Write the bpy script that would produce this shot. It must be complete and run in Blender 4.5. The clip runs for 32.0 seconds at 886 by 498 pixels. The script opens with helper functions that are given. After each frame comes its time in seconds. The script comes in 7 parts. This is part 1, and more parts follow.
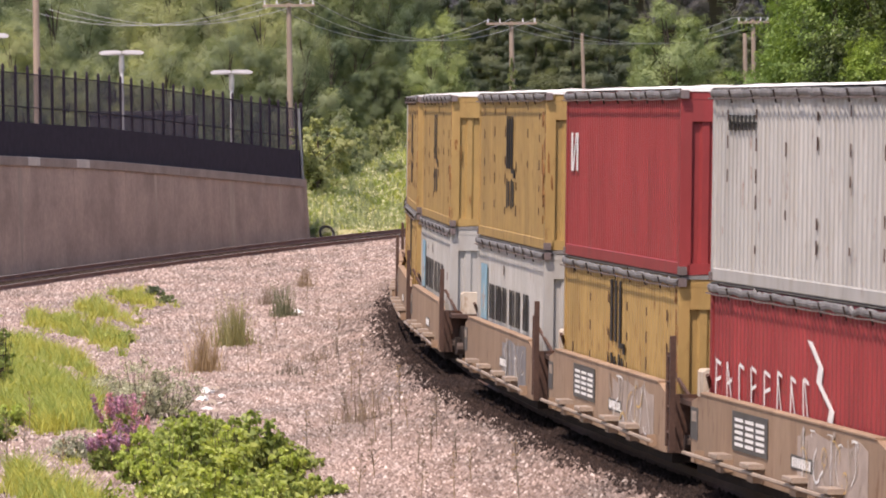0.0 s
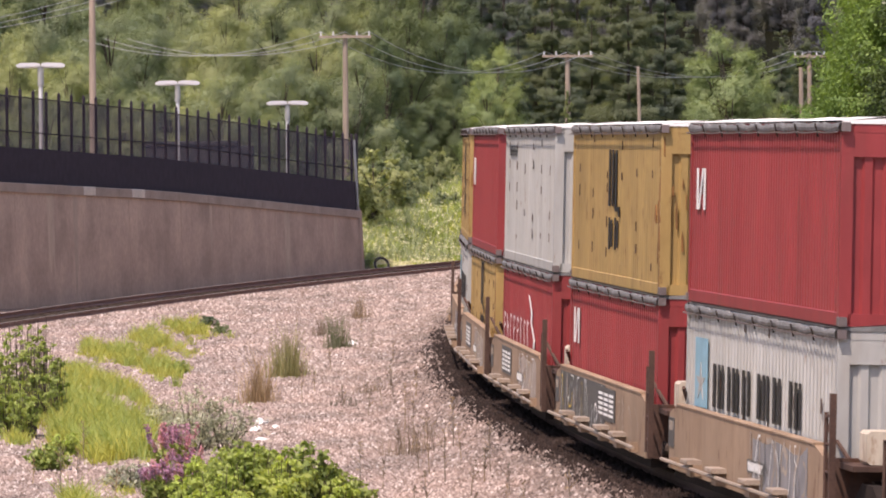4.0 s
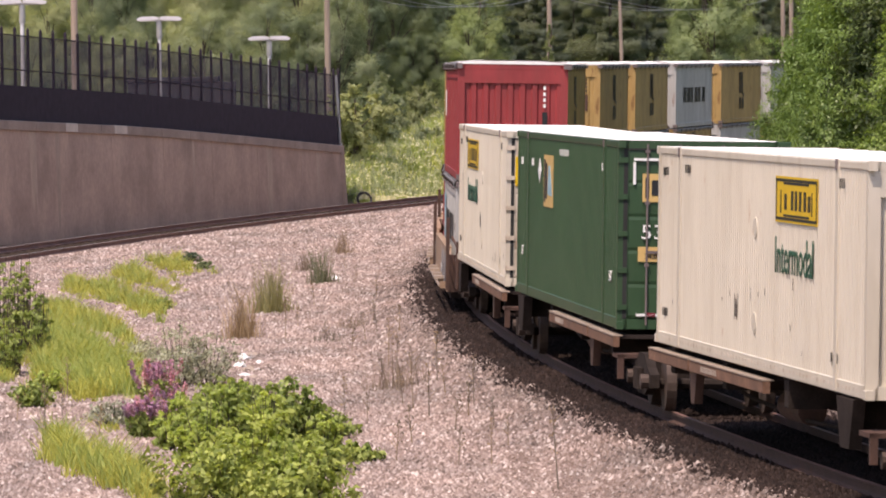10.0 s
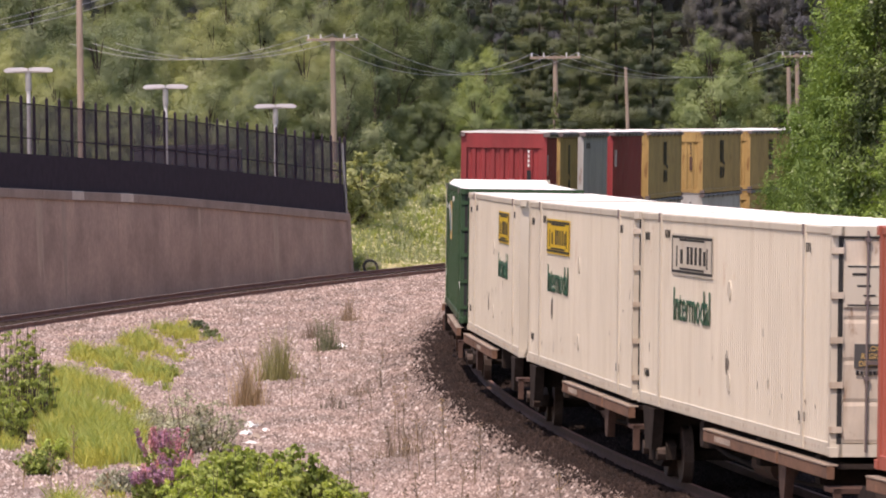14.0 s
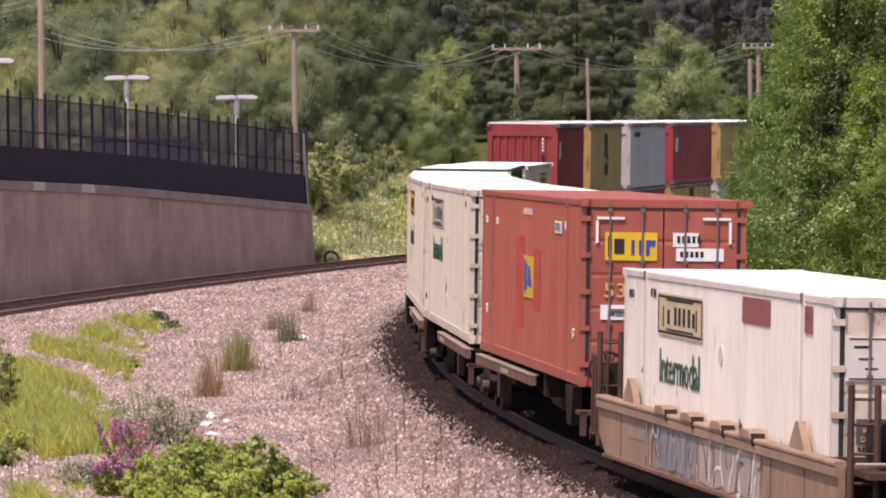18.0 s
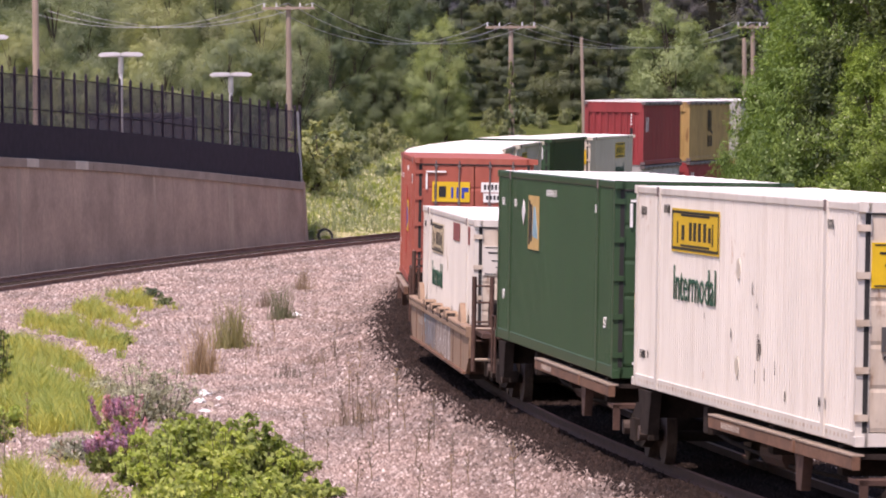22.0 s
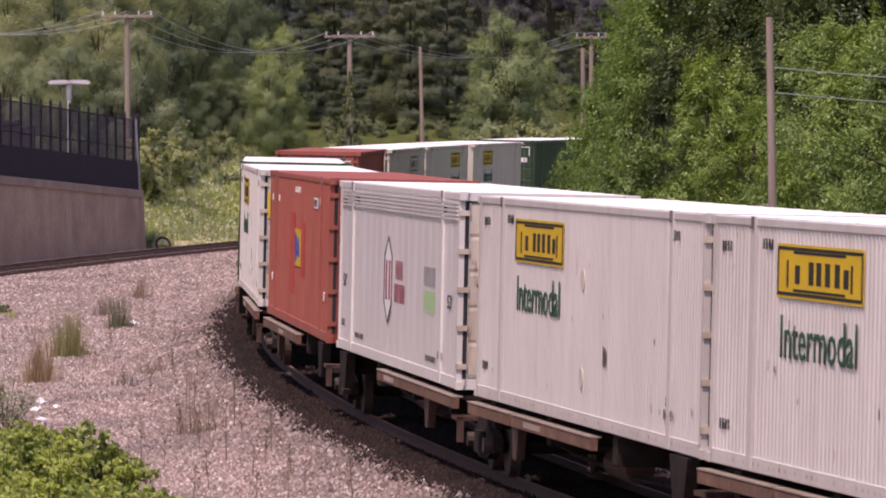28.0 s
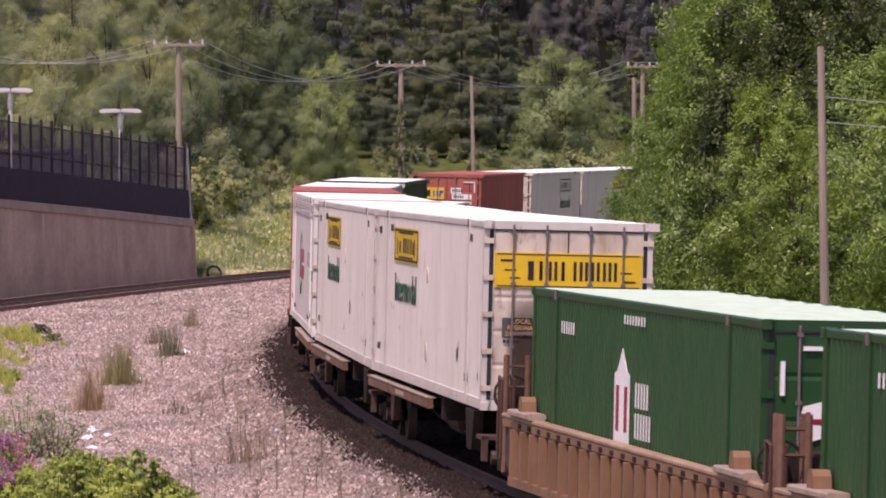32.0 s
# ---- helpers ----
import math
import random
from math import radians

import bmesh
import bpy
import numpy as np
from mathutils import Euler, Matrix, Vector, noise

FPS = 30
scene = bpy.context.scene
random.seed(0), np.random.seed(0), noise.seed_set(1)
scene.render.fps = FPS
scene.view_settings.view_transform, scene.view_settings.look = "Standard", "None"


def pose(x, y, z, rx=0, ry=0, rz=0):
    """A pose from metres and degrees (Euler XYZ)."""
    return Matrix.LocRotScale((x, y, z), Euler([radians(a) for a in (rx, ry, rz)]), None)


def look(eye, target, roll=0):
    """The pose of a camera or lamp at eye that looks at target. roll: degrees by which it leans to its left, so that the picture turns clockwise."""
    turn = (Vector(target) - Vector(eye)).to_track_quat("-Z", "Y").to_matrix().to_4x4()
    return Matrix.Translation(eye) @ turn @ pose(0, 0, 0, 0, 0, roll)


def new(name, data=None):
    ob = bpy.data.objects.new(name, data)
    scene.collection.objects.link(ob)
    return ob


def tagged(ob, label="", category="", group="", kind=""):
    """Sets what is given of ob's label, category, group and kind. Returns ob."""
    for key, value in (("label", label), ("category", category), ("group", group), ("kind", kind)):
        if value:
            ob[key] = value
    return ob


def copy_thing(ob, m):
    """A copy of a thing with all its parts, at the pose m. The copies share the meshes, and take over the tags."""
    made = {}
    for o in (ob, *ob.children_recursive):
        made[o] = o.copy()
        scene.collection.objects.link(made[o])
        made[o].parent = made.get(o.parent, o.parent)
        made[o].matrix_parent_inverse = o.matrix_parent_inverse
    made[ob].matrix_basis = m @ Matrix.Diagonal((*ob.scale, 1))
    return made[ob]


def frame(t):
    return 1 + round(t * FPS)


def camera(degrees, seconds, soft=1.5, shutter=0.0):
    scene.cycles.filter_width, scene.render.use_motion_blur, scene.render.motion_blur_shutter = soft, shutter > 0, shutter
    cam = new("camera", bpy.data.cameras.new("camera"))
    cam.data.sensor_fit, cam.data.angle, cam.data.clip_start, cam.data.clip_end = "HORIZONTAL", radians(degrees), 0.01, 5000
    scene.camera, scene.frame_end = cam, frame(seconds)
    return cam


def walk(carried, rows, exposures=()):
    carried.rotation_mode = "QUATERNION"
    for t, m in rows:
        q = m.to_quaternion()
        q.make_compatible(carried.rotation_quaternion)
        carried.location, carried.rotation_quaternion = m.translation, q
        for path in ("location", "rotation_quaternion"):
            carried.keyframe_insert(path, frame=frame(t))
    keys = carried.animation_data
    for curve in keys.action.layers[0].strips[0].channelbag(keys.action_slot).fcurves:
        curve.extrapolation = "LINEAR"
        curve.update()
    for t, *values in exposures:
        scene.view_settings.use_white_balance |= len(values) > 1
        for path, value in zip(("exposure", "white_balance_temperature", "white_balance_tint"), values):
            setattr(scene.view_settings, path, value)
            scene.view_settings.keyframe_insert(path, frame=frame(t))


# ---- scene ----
# ---------------------------------------------------------------- camera
EYE = (0.0, 0.0, 5.163)
cam = camera(8.5135, 32.0, soft=1.9, shutter=0.2)
# seconds, pan to the right, tilt upwards, roll (degrees)
PAN = [
    (0, 0.5541, -1.3473, -0.757),
    (0.5, 0.5551, -1.3233, -0.645),
    (1, 0.5658, -1.2642, -0.469),
    (1.5, 0.5575, -1.2118, -0.496),
    (2, 0.5429, -1.1596, -0.532),
    (2.5, 0.5319, -1.0980, -0.455),
    (3, 0.3025, -1.0684, -0.334),
    (3.5, 0.0714, -1.0419, -0.427),
    (5.5, -0.0359, -1.0280, -0.349),
    (6, -0.0003, -1.0537, -0.314),
    (6.5, -0.0200, -1.1532, -0.349),
    (7, -0.0660, -1.2572, -0.656),
    (7.5, -0.0168, -1.2995, -0.606),
    (8, 0.0647, -1.4178, -0.753),
    (8.5, 0.1131, -1.5474, -0.898),
    (9, 0.1986, -1.6710, -1.247),
    (9.5, 0.2415, -1.6868, -0.829),
    (10, 0.1884, -1.6672, -0.746),
    (10.5, 0.1016, -1.6020, -0.521),
    (11, -0.3892, -1.0665, -0.679),
    (11.5, -0.3319, -1.0658, -0.887),
    (12, -0.2446, -1.0802, -1.038),
    (12.5, -0.1225, -1.0904, -0.944),
    (13, -0.0083, -1.0981, -0.930),
    (13.5, 0.0551, -1.0657, -0.764),
    (14, 0.1372, -1.0144, -0.778),
    (14.5, 0.3299, -0.9929, -0.944),
    (15, 0.5657, -0.9502, -0.533),
    (15.5, 0.6019, -1.0042, -0.687),
    (17.5, 0.5127, -1.0705, -0.495),
    (18, 0.5103, -1.1038, -0.714),
    (18.5, 0.5106, -1.1356, -0.724),
    (19, 0.5416, -1.1626, -0.793),
    (19.5, 0.5190, -1.2118, -0.802),
    (20, 0.5309, -1.2509, -0.720),
    (20.5, 0.5164, -1.3001, -0.627),
    (21, 0.5235, -1.3361, -0.739),
    (21.5, 0.5522, -1.3414, -0.662),
    (22, 0.5696, -1.3152, -0.506),
    (22.5, 0.5871, -1.2750, -0.560),
    (23, 0.2838, -1.2256, -0.619),
    (23.5, -0.0704, -1.1196, -0.367),
    (24, 0.3454, -1.1044, -0.356),
    (24.5, 0.6107, -1.1505, -0.359),
    (25, 1.2102, -1.1626, -0.218),
    (25.5, 1.3106, -1.1732, -0.334),
    (26, 1.3558, -1.1600, -0.400),
    (26.5, 1.8103, -1.2812, -0.301),
    (28.5, 2.1356, -1.1765, -0.228),
    (29, 2.0389, -1.0767, -0.270),
    (29.5, 1.9168, -1.0162, -0.125),
    (30, 1.7857, -0.9661, -0.230),
    (30.5, 1.6922, -0.9365, -0.278),
    (31, 1.6519, -0.9435, -0.426),
    (31.5, 1.6455, -0.9428, -0.297),
    (32, 1.6405, -0.9552, -0.162),
]


def aim(pan, tilt):
    a, b = radians(pan), radians(tilt)
    return (EYE[0] + 100 * math.sin(a) * math.cos(b), EYE[1] + 100 * math.cos(a) * math.cos(b), EYE[2] + 100 * math.sin(b))


walk(cam, [(t, look(EYE, aim(a, b), r)) for t, a, b, r in PAN], exposures=[(0.0, 0.60, 7300, 23), (6.0, 0.62, 7250, 24), (7.0, 0.51, 7250, 24), (13.0, 0.46, 7350, 25), (15.0, 0.34, 7350, 28), (19.0, 0.42, 7100, 32), (20.0, 0.46, 7100, 32), (21.0, 0.58, 7050, 32), (23.0, 0.46, 7000, 34), (25.0, 0.46, 7000, 34), (28.0, 0.06, 7000, 38), (30.0, 0.0, 7000, 40), (31.0, 0.05, 7050, 41), (32.0, 0.22, 7050, 40)])

# ---------------------------------------------------------------- light
SUN_EL, SUN_AZ = radians(62), radians(211)      # azimuth clockwise from +y
world = bpy.data.worlds.new("sky")
scene.world = world
world.use_nodes = True
wn = world.node_tree.nodes
sky = wn.new("ShaderNodeTexSky")
sky.sky_type, sky.sun_disc, sky.sun_elevation, sky.sun_rotation = "NISHITA", False, SUN_EL, SUN_AZ
sky.dust_density = 1.6
world.node_tree.links.new(sky.outputs[0], wn["Background"].inputs[0])
wn["Background"].inputs[1].default_value = 0.15
sun = new("sun", bpy.data.lights.new("sun", "SUN"))
sun.data.energy, sun.data.angle, sun.data.color = 3.3, radians(0.6), (1.0, 0.95, 0.87)
to_sun = Vector((math.sin(SUN_AZ) * math.cos(SUN_EL), math.cos(SUN_AZ) * math.cos(SUN_EL), math.sin(SUN_EL)))
sun.matrix_world = look(to_sun * 300, (0, 0, 0))


# ---------------------------------------------------------------- materials
def ramp(nt, fac, stops):
    r = nt.nodes.new("ShaderNodeValToRGB")
    while len(r.color_ramp.elements) < len(stops):
        r.color_ramp.elements.new(0.5)
    for e, (at, c) in zip(r.color_ramp.elements, stops):
        e.position, e.color = at, (*c, 1) if len(c) == 3 else c
    nt.links.new(fac, r.inputs[0])
    return r.outputs[0]


def mixc(nt, fac, a, b, mode="MIX"):
    m = nt.nodes.new("ShaderNodeMix")
    m.data_type, m.blend_type = "RGBA", mode
    for sock, v in ((m.inputs[0], fac), (m.inputs[6], a), (m.inputs[7], b)):
        if isinstance(v, (int, float)):
            sock.default_value = v
        elif isinstance(v, tuple):
            sock.default_value = (*v, 1)
        else:
            nt.links.new(v, sock)
    return m.outputs[2]


def noise_fac(nt, scale, detail=4, stretch=(1, 1, 1), coord="Object", rough=0.55):
    tc = nt.nodes.new("ShaderNodeTexCoord")
    mp = nt.nodes.new("ShaderNodeMapping")
    mp.inputs["Scale"].default_value = stretch
    n = nt.nodes.new("ShaderNodeTexNoise")
    n.inputs["Scale"].default_value, n.inputs["Detail"].default_value, n.inputs["Roughness"].default_value = scale, detail, rough
    nt.links.new(tc.outputs[coord], mp.inputs[0])
    nt.links.new(mp.outputs[0], n.inputs[0])
    return n.outputs[0]


def tint(c, k):
    return tuple(min(1.0, v * k) for v in c)


def mat(name, col, rough=0.6, metal=0.0, var=0.25, scale=3.0, fine=40.0, stretch=(1, 1, 1), bump=0.0, bump_scale=60.0,
        rust=0.0, rust_col=(0.16, 0.06, 0.025), grime=0.0, grime_col=(0.06, 0.045, 0.04), rand=0.0, spec=0.4, grime_scale=2.6):
    """Base colour varied at two scales, with streaked grime, rust spots and fine relief."""
    m = bpy.data.materials.new(name)
    m.use_nodes = True
    nt = m.node_tree
    b = nt.nodes["Principled BSDF"]
    b.inputs["Roughness"].default_value, b.inputs["Metallic"].default_value = rough, metal
    b.inputs["Specular IOR Level"].default_value = spec
    c = ramp(nt, noise_fac(nt, scale, 5, stretch), [(0.3, tint(col, 1 - var)), (0.7, tint(col, 1 + var * 0.6))])
    f = ramp(nt, noise_fac(nt, fine, 3, stretch), [(0.35, (1 - var * 0.6,) * 3), (0.65, (1.0, 1.0, 1.0))])
    c = mixc(nt, 1.0, c, f, "MULTIPLY")
    if rand:
        oi = nt.nodes.new("ShaderNodeObjectInfo")
        k = ramp(nt, oi.outputs["Random"], [(0.0, (1 - rand,) * 3), (1.0, (1.0, 1.0, 1.0))])
        c = mixc(nt, 1.0, c, k, "MULTIPLY")
    if grime:
        k = ramp(nt, noise_fac(nt, grime_scale, 6, (1.0, 1.0, 0.16)), [(0.5, (0, 0, 0)), (0.78, (grime,) * 3)])
        c = mixc(nt, k, c, grime_col)
    if rust:
        k = ramp(nt, noise_fac(nt, 3.3, 8, (1.0, 1.0, 0.35), rough=0.7), [(0.63 - 0.12 * rust, (0, 0, 0)), (0.72 - 0.1 * rust, (0.85,) * 3)])
        c = mixc(nt, k, c, rust_col)
    nt.links.new(c, b.inputs["Base Color"])
    if bump:
        bn = nt.nodes.new("ShaderNodeBump")
        bn.inputs["Strength"].default_value, bn.inputs["Distance"].default_value = bump, 0.05
        nt.links.new(noise_fac(nt, bump_scale, 4), bn.inputs["Height"])
        nt.links.new(bn.outputs[0], b.inputs["Normal"])
    return m


def leaf_mat(name, dark, light, trans=0.35, rough=0.55, spec=0.25, spread=1.0):
    """Leaves: each clump its own shade, light passing through."""
    m = bpy.data.materials.new(name)
    m.use_nodes = True
    nt = m.node_tree
    b = nt.nodes["Principled BSDF"]
    geo = nt.nodes.new("ShaderNodeNewGeometry")
    oi = nt.nodes.new("ShaderNodeObjectInfo")
    c = ramp(nt, geo.outputs["Random Per Island"], [(0.0, dark), (1.0, light)])
    k = ramp(nt, oi.outputs["Random"], [(0.0, (1 - 0.42 * spread, 1 - 0.32 * spread, 1 - 0.3 * spread)), (0.5, (1.0, 1.0, 0.95)), (1.0, (1 + 0.3 * spread, 1 + 0.2 * spread, 0.88))])
    c = mixc(nt, 1.0, c, k, "MULTIPLY")
    nt.links.new(c, b.inputs["Base Color"])
    b.inputs["Roughness"].default_value = rough
    b.inputs["Specular IOR Level"].default_value = spec
    t = nt.nodes.new("ShaderNodeBsdfTranslucent")
    nt.links.new(mixc(nt, 1.0, c, (1.0, 1.0, 0.55), "MULTIPLY"), t.inputs[0])
    mx = nt.nodes.new("ShaderNodeMixShader")
    mx.inputs[0].default_value = trans
    nt.links.new(b.outputs[0], mx.inputs[1])
    nt.links.new(t.outputs[0], mx.inputs[2])
    nt.links.new(mx.outputs[0], nt.nodes["Material Output"].inputs[0])
    return m


M = {}
M["white"] = mat("white_paint", (0.63, 0.575, 0.475), 0.42, var=0.08, scale=0.7, fine=6, stretch=(1, 1, 0.3), grime=0.28, grime_col=(0.30, 0.22, 0.14), rust=0.05, rust_col=(0.33, 0.16, 0.07), rand=0.06)
M["white_clean"] = mat("cleaner_white_paint", (0.70, 0.665, 0.60), 0.42, var=0.09, scale=0.7, fine=6, stretch=(1, 1, 0.3), grime=0.3, grime_col=(0.34, 0.26, 0.19), rust=0.06, rust_col=(0.33, 0.16, 0.07))
M["white_cool"] = mat("cool_white_paint", (0.60, 0.565, 0.52), 0.42, var=0.09, scale=0.7, fine=6, stretch=(1, 1, 0.3), grime=0.28, grime_col=(0.32, 0.26, 0.20), rust=0.05, rust_col=(0.33, 0.16, 0.07))
M["white_gloss"] = mat("glossy_white_paint", (0.74, 0.705, 0.66), 0.3, var=0.08, scale=0.7, fine=6, stretch=(1, 1, 0.3), grime=0.2, grime_col=(0.4, 0.33, 0.26))
M["white_door"] = mat("door_white_paint", (0.66, 0.575, 0.47), 0.5, var=0.2, scale=1.2, fine=8, stretch=(1, 1, 0.5), grime=0.9, grime_col=(0.28, 0.18, 0.10), rust=0.55, rust_col=(0.24, 0.12, 0.06))
M["green"] = mat("green_paint", (0.031, 0.075, 0.033), 0.45, var=0.15, scale=0.8, fine=7, stretch=(1, 1, 0.3), grime=0.15, grime_col=(0.10, 0.11, 0.07))
M["green_bright"] = mat("bright_green_paint", (0.013, 0.066, 0.019), 0.42, var=0.12, scale=0.8, fine=7, stretch=(1, 1, 0.3), grime=0.1, grime_col=(0.08, 0.1, 0.05))
M["orange"] = mat("faded_orange_paint", (0.38, 0.098, 0.066), 0.6, var=0.16, scale=0.7, fine=6, stretch=(1, 1, 0.3), grime=0.35, grime_col=(0.40, 0.18, 0.12))
M["yellow"] = mat("ochre_container_paint", (0.42, 0.275, 0.10), 0.6, var=0.24, scale=0.9, fine=7, stretch=(1, 1, 0.4), grime=0.5, grime_col=(0.26, 0.13, 0.045), rust=0.55, rust_col=(0.14, 0.055, 0.02))
M["red"] = mat("red_container_paint", (0.30, 0.041, 0.043), 0.55, var=0.22, scale=0.8, fine=7, stretch=(1, 1, 0.3), grime=0.55, grime_col=(0.16, 0.045, 0.04), rust=0.16, rust_col=(0.11, 0.04, 0.03))
M["grey"] = mat("grey_container_paint", (0.435, 0.43, 0.41), 0.55, var=0.16, scale=0.9, fine=7, stretch=(1, 1, 0.3), grime=0.6, grime_col=(0.27, 0.23, 0.18), rust=0.3, rust_col=(0.17, 0.07, 0.03))
M["rust"] = mat("rust_stain", (0.26, 0.12, 0.04), 0.85, var=0.4, scale=4, fine=25)
M["blue"] = mat("blue_container_paint", (0.11, 0.155, 0.27), 0.5, var=0.15, grime=0.3)
M["tan"] = mat("tan_car_paint", (0.365, 0.25, 0.168), 0.7, var=0.2, scale=0.8, fine=9, stretch=(1, 1, 0.4), grime=0.75, grime_col=(0.17, 0.10, 0.06), rust=0.32, rust_col=(0.13, 0.06, 0.03), rand=0.15, grime_scale=1.6)
M["ochre_car"] = mat("yellow_brown_car_paint", (0.25, 0.138, 0.075), 0.65, var=0.2, scale=1.0, fine=9, stretch=(1, 1, 0.4), grime=0.6, grime_col=(0.14, 0.07, 0.035), rust=0.35)
M["brown"] = mat("brown_steel", (0.085, 0.045, 0.033), 0.75, var=0.3, scale=2.5, fine=20, rust=0.4, rust_col=(0.09, 0.035, 0.018))
M["dark"] = mat("oily_dark_steel", (0.038, 0.029, 0.025), 0.9, var=0.35, scale=4, fine=25, spec=0.1)
M["wheel"] = mat("wheel_steel", (0.085, 0.058, 0.046), 0.7, 0.1, var=0.3, scale=5)
M["tarp"] = mat("grey_tarpaulin", (0.20, 0.193, 0.19), 0.6, var=0.3, scale=3, fine=14, bump=0.5, bump_scale=6)
M["tarp_top"] = mat("pale_tarpaulin", (0.85, 0.84, 0.82), 0.8, var=0.1, scale=1.5, fine=10, bump=0.3, bump_scale=4)
# sun glare on the container roofs is put into this whiter colour
M["roof"] = mat("roof_white_paint", (0.9, 0.89, 0.86), 0.75, var=0.06, scale=0.8, fine=5, spec=0.15)
M["galv"] = mat("galvanised_steel", (0.45, 0.45, 0.45), 0.4, 0.6, var=0.15)
M["rod"] = mat("grey_lock_rod", (0.20, 0.16, 0.155), 0.5, 0.3, var=0.2)
M["black"] = mat("black_ink", (0.02, 0.02, 0.022), 0.5, var=0.2)
M["logo_yellow"] = mat("yellow_film", (0.72, 0.47, 0.02), 0.4, var=0.08)
M["logo_tan"] = mat("faded_yellow_film", (0.62, 0.42, 0.16), 0.45, var=0.12)
M["logo_blue"] = mat("blue_film", (0.03, 0.06, 0.36), 0.4, var=0.1)
M["film_cream"] = mat("cream_film", (0.60, 0.50, 0.32), 0.45, var=0.12)
M["ink_green"] = mat("green_ink", (0.008, 0.085, 0.05), 0.45, var=0.15)
M["ink_white"] = mat("white_ink", (0.82, 0.82, 0.8), 0.45, var=0.08)
M["ink_red"] = mat("maroon_ink", (0.30, 0.02, 0.05), 0.45, var=0.1)
M["ink_lime"] = mat("lime_ink", (0.40, 0.60, 0.30), 0.45, var=0.1)
M["ink_blue"] = mat("sky_blue_film", (0.24, 0.44, 0.54), 0.45, var=0.15)
M["plate"] = mat("brown_edge_plate_paint", (0.20, 0.105, 0.065), 0.75, var=0.35, scale=1.5, fine=12, grime=0.4)
M["spray_slate"] = mat("slate_blue_spray", (0.25, 0.24, 0.245), 0.6, var=0.2)
M["spray_lilac"] = mat("pale_lilac_spray", (0.42, 0.34, 0.29), 0.6, var=0.2)
M["faded_red"] = mat("faded_maroon_patch", (0.32, 0.10, 0.09), 0.6, var=0.25, stretch=(6, 1, 0.3))
M["orange_patch"] = mat("brighter_orange_patch", (0.43, 0.064, 0.045), 0.5, var=0.15)
# green roof paled to carry the sun's highlight in its colour
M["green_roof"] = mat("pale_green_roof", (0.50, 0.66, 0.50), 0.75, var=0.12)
M["plate_grey"] = mat("dark_grey_panel", (0.085, 0.085, 0.085), 0.5, var=0.15)
M["rubber"] = mat("black_rubber", (0.025, 0.025, 0.025), 0.8, var=0.2)
M["concrete"] = mat("weathered_concrete", (0.54, 0.378, 0.282), 0.85, var=0.26, scale=0.5, fine=6, stretch=(1, 1, 0.9), grime=0.45, grime_col=(0.28, 0.19, 0.14), grime_scale=0.45, bump=0.25, bump_scale=18)
M["lime"] = mat("lime_stained_concrete", (0.53, 0.39, 0.29), 0.85, var=0.25, scale=0.8, fine=9, stretch=(1, 1, 0.3))
M["mortar"] = mat("pale_mortar", (0.66, 0.56, 0.46), 0.85, var=0.15, scale=1.5, fine=12)
M["scuff"] = mat("dark_scuffed_metal", (0.10, 0.085, 0.075), 0.7, var=0.3)
# sunlight on top edges is put into this paler steel
M["lip"] = mat("worn_plate_edge", (0.42, 0.33, 0.26), 0.5, 0.2, var=0.25)
M["coping"] = mat("coping_concrete", (0.40, 0.33, 0.27), 0.85, var=0.2, scale=0.8, fine=12, bump=0.3, bump_scale=20)
M["cope"] = mat("weathered_coping", (0.40, 0.30, 0.235), 0.85, var=0.22, scale=0.7, fine=10, grime=0.35, grime_col=(0.22, 0.16, 0.12), grime_scale=0.6, bump=0.3, bump_scale=20)
M["fence"] = mat("black_fence_paint", (0.022, 0.015, 0.026), 0.9, var=0.2)
M["band"] = mat("dark_purple_sheet", (0.030, 0.018, 0.029), 0.85, var=0.3)
M["rail"] = mat("rusty_rail_steel", (0.23, 0.125, 0.10), 0.6, 0.2, var=0.25, scale=1.0, fine=20)
M["rail_head"] = mat("polished_rail_head", (0.50, 0.46, 0.44), 0.45, 0.35, var=0.15, scale=0.6, fine=12)
M["tie"] = mat("creosoted_sleeper_wood", (0.09, 0.065, 0.05), 0.85, var=0.35, scale=3, fine=30, rand=0.3)
M["pole"] = mat("weathered_pole_wood", (0.33, 0.26, 0.21), 0.85, var=0.22, scale=4, fine=30, stretch=(1, 1, 0.1))
M["lamp_grey"] = mat("lamp_grey_paint", (0.62, 0.62, 0.64), 0.4, 0.1, var=0.06)
M["wire"] = mat("wire_grey", (0.52, 0.51, 0.52), 0.5, 0.3, var=0.1)
M["bark"] = mat("tree_bark", (0.11, 0.085, 0.065), 0.9, var=0.35, scale=5, fine=30, bump=0.6, bump_scale=20)
M["leaf_light"] = leaf_mat("light_leaves", (0.31, 0.352, 0.235), (0.42, 0.465, 0.31), 0.5, 0.65, 0.1, 0.55)
M["leaf_pale"] = leaf_mat("pale_leaves", (0.27, 0.34, 0.19), (0.37, 0.45, 0.25), 0.45, 0.6, 0.15, 0.3)
M["leaf_weed"] = leaf_mat("weed_leaves", (0.25, 0.33, 0.10), (0.50, 0.58, 0.20), 0.48, 0.5, 0.25, 0.4)
M["leaf_near"] = leaf_mat("fresh_leaves", (0.12, 0.20, 0.055), (0.33, 0.46, 0.14), 0.4, 0.4, 0.5, 0.5)
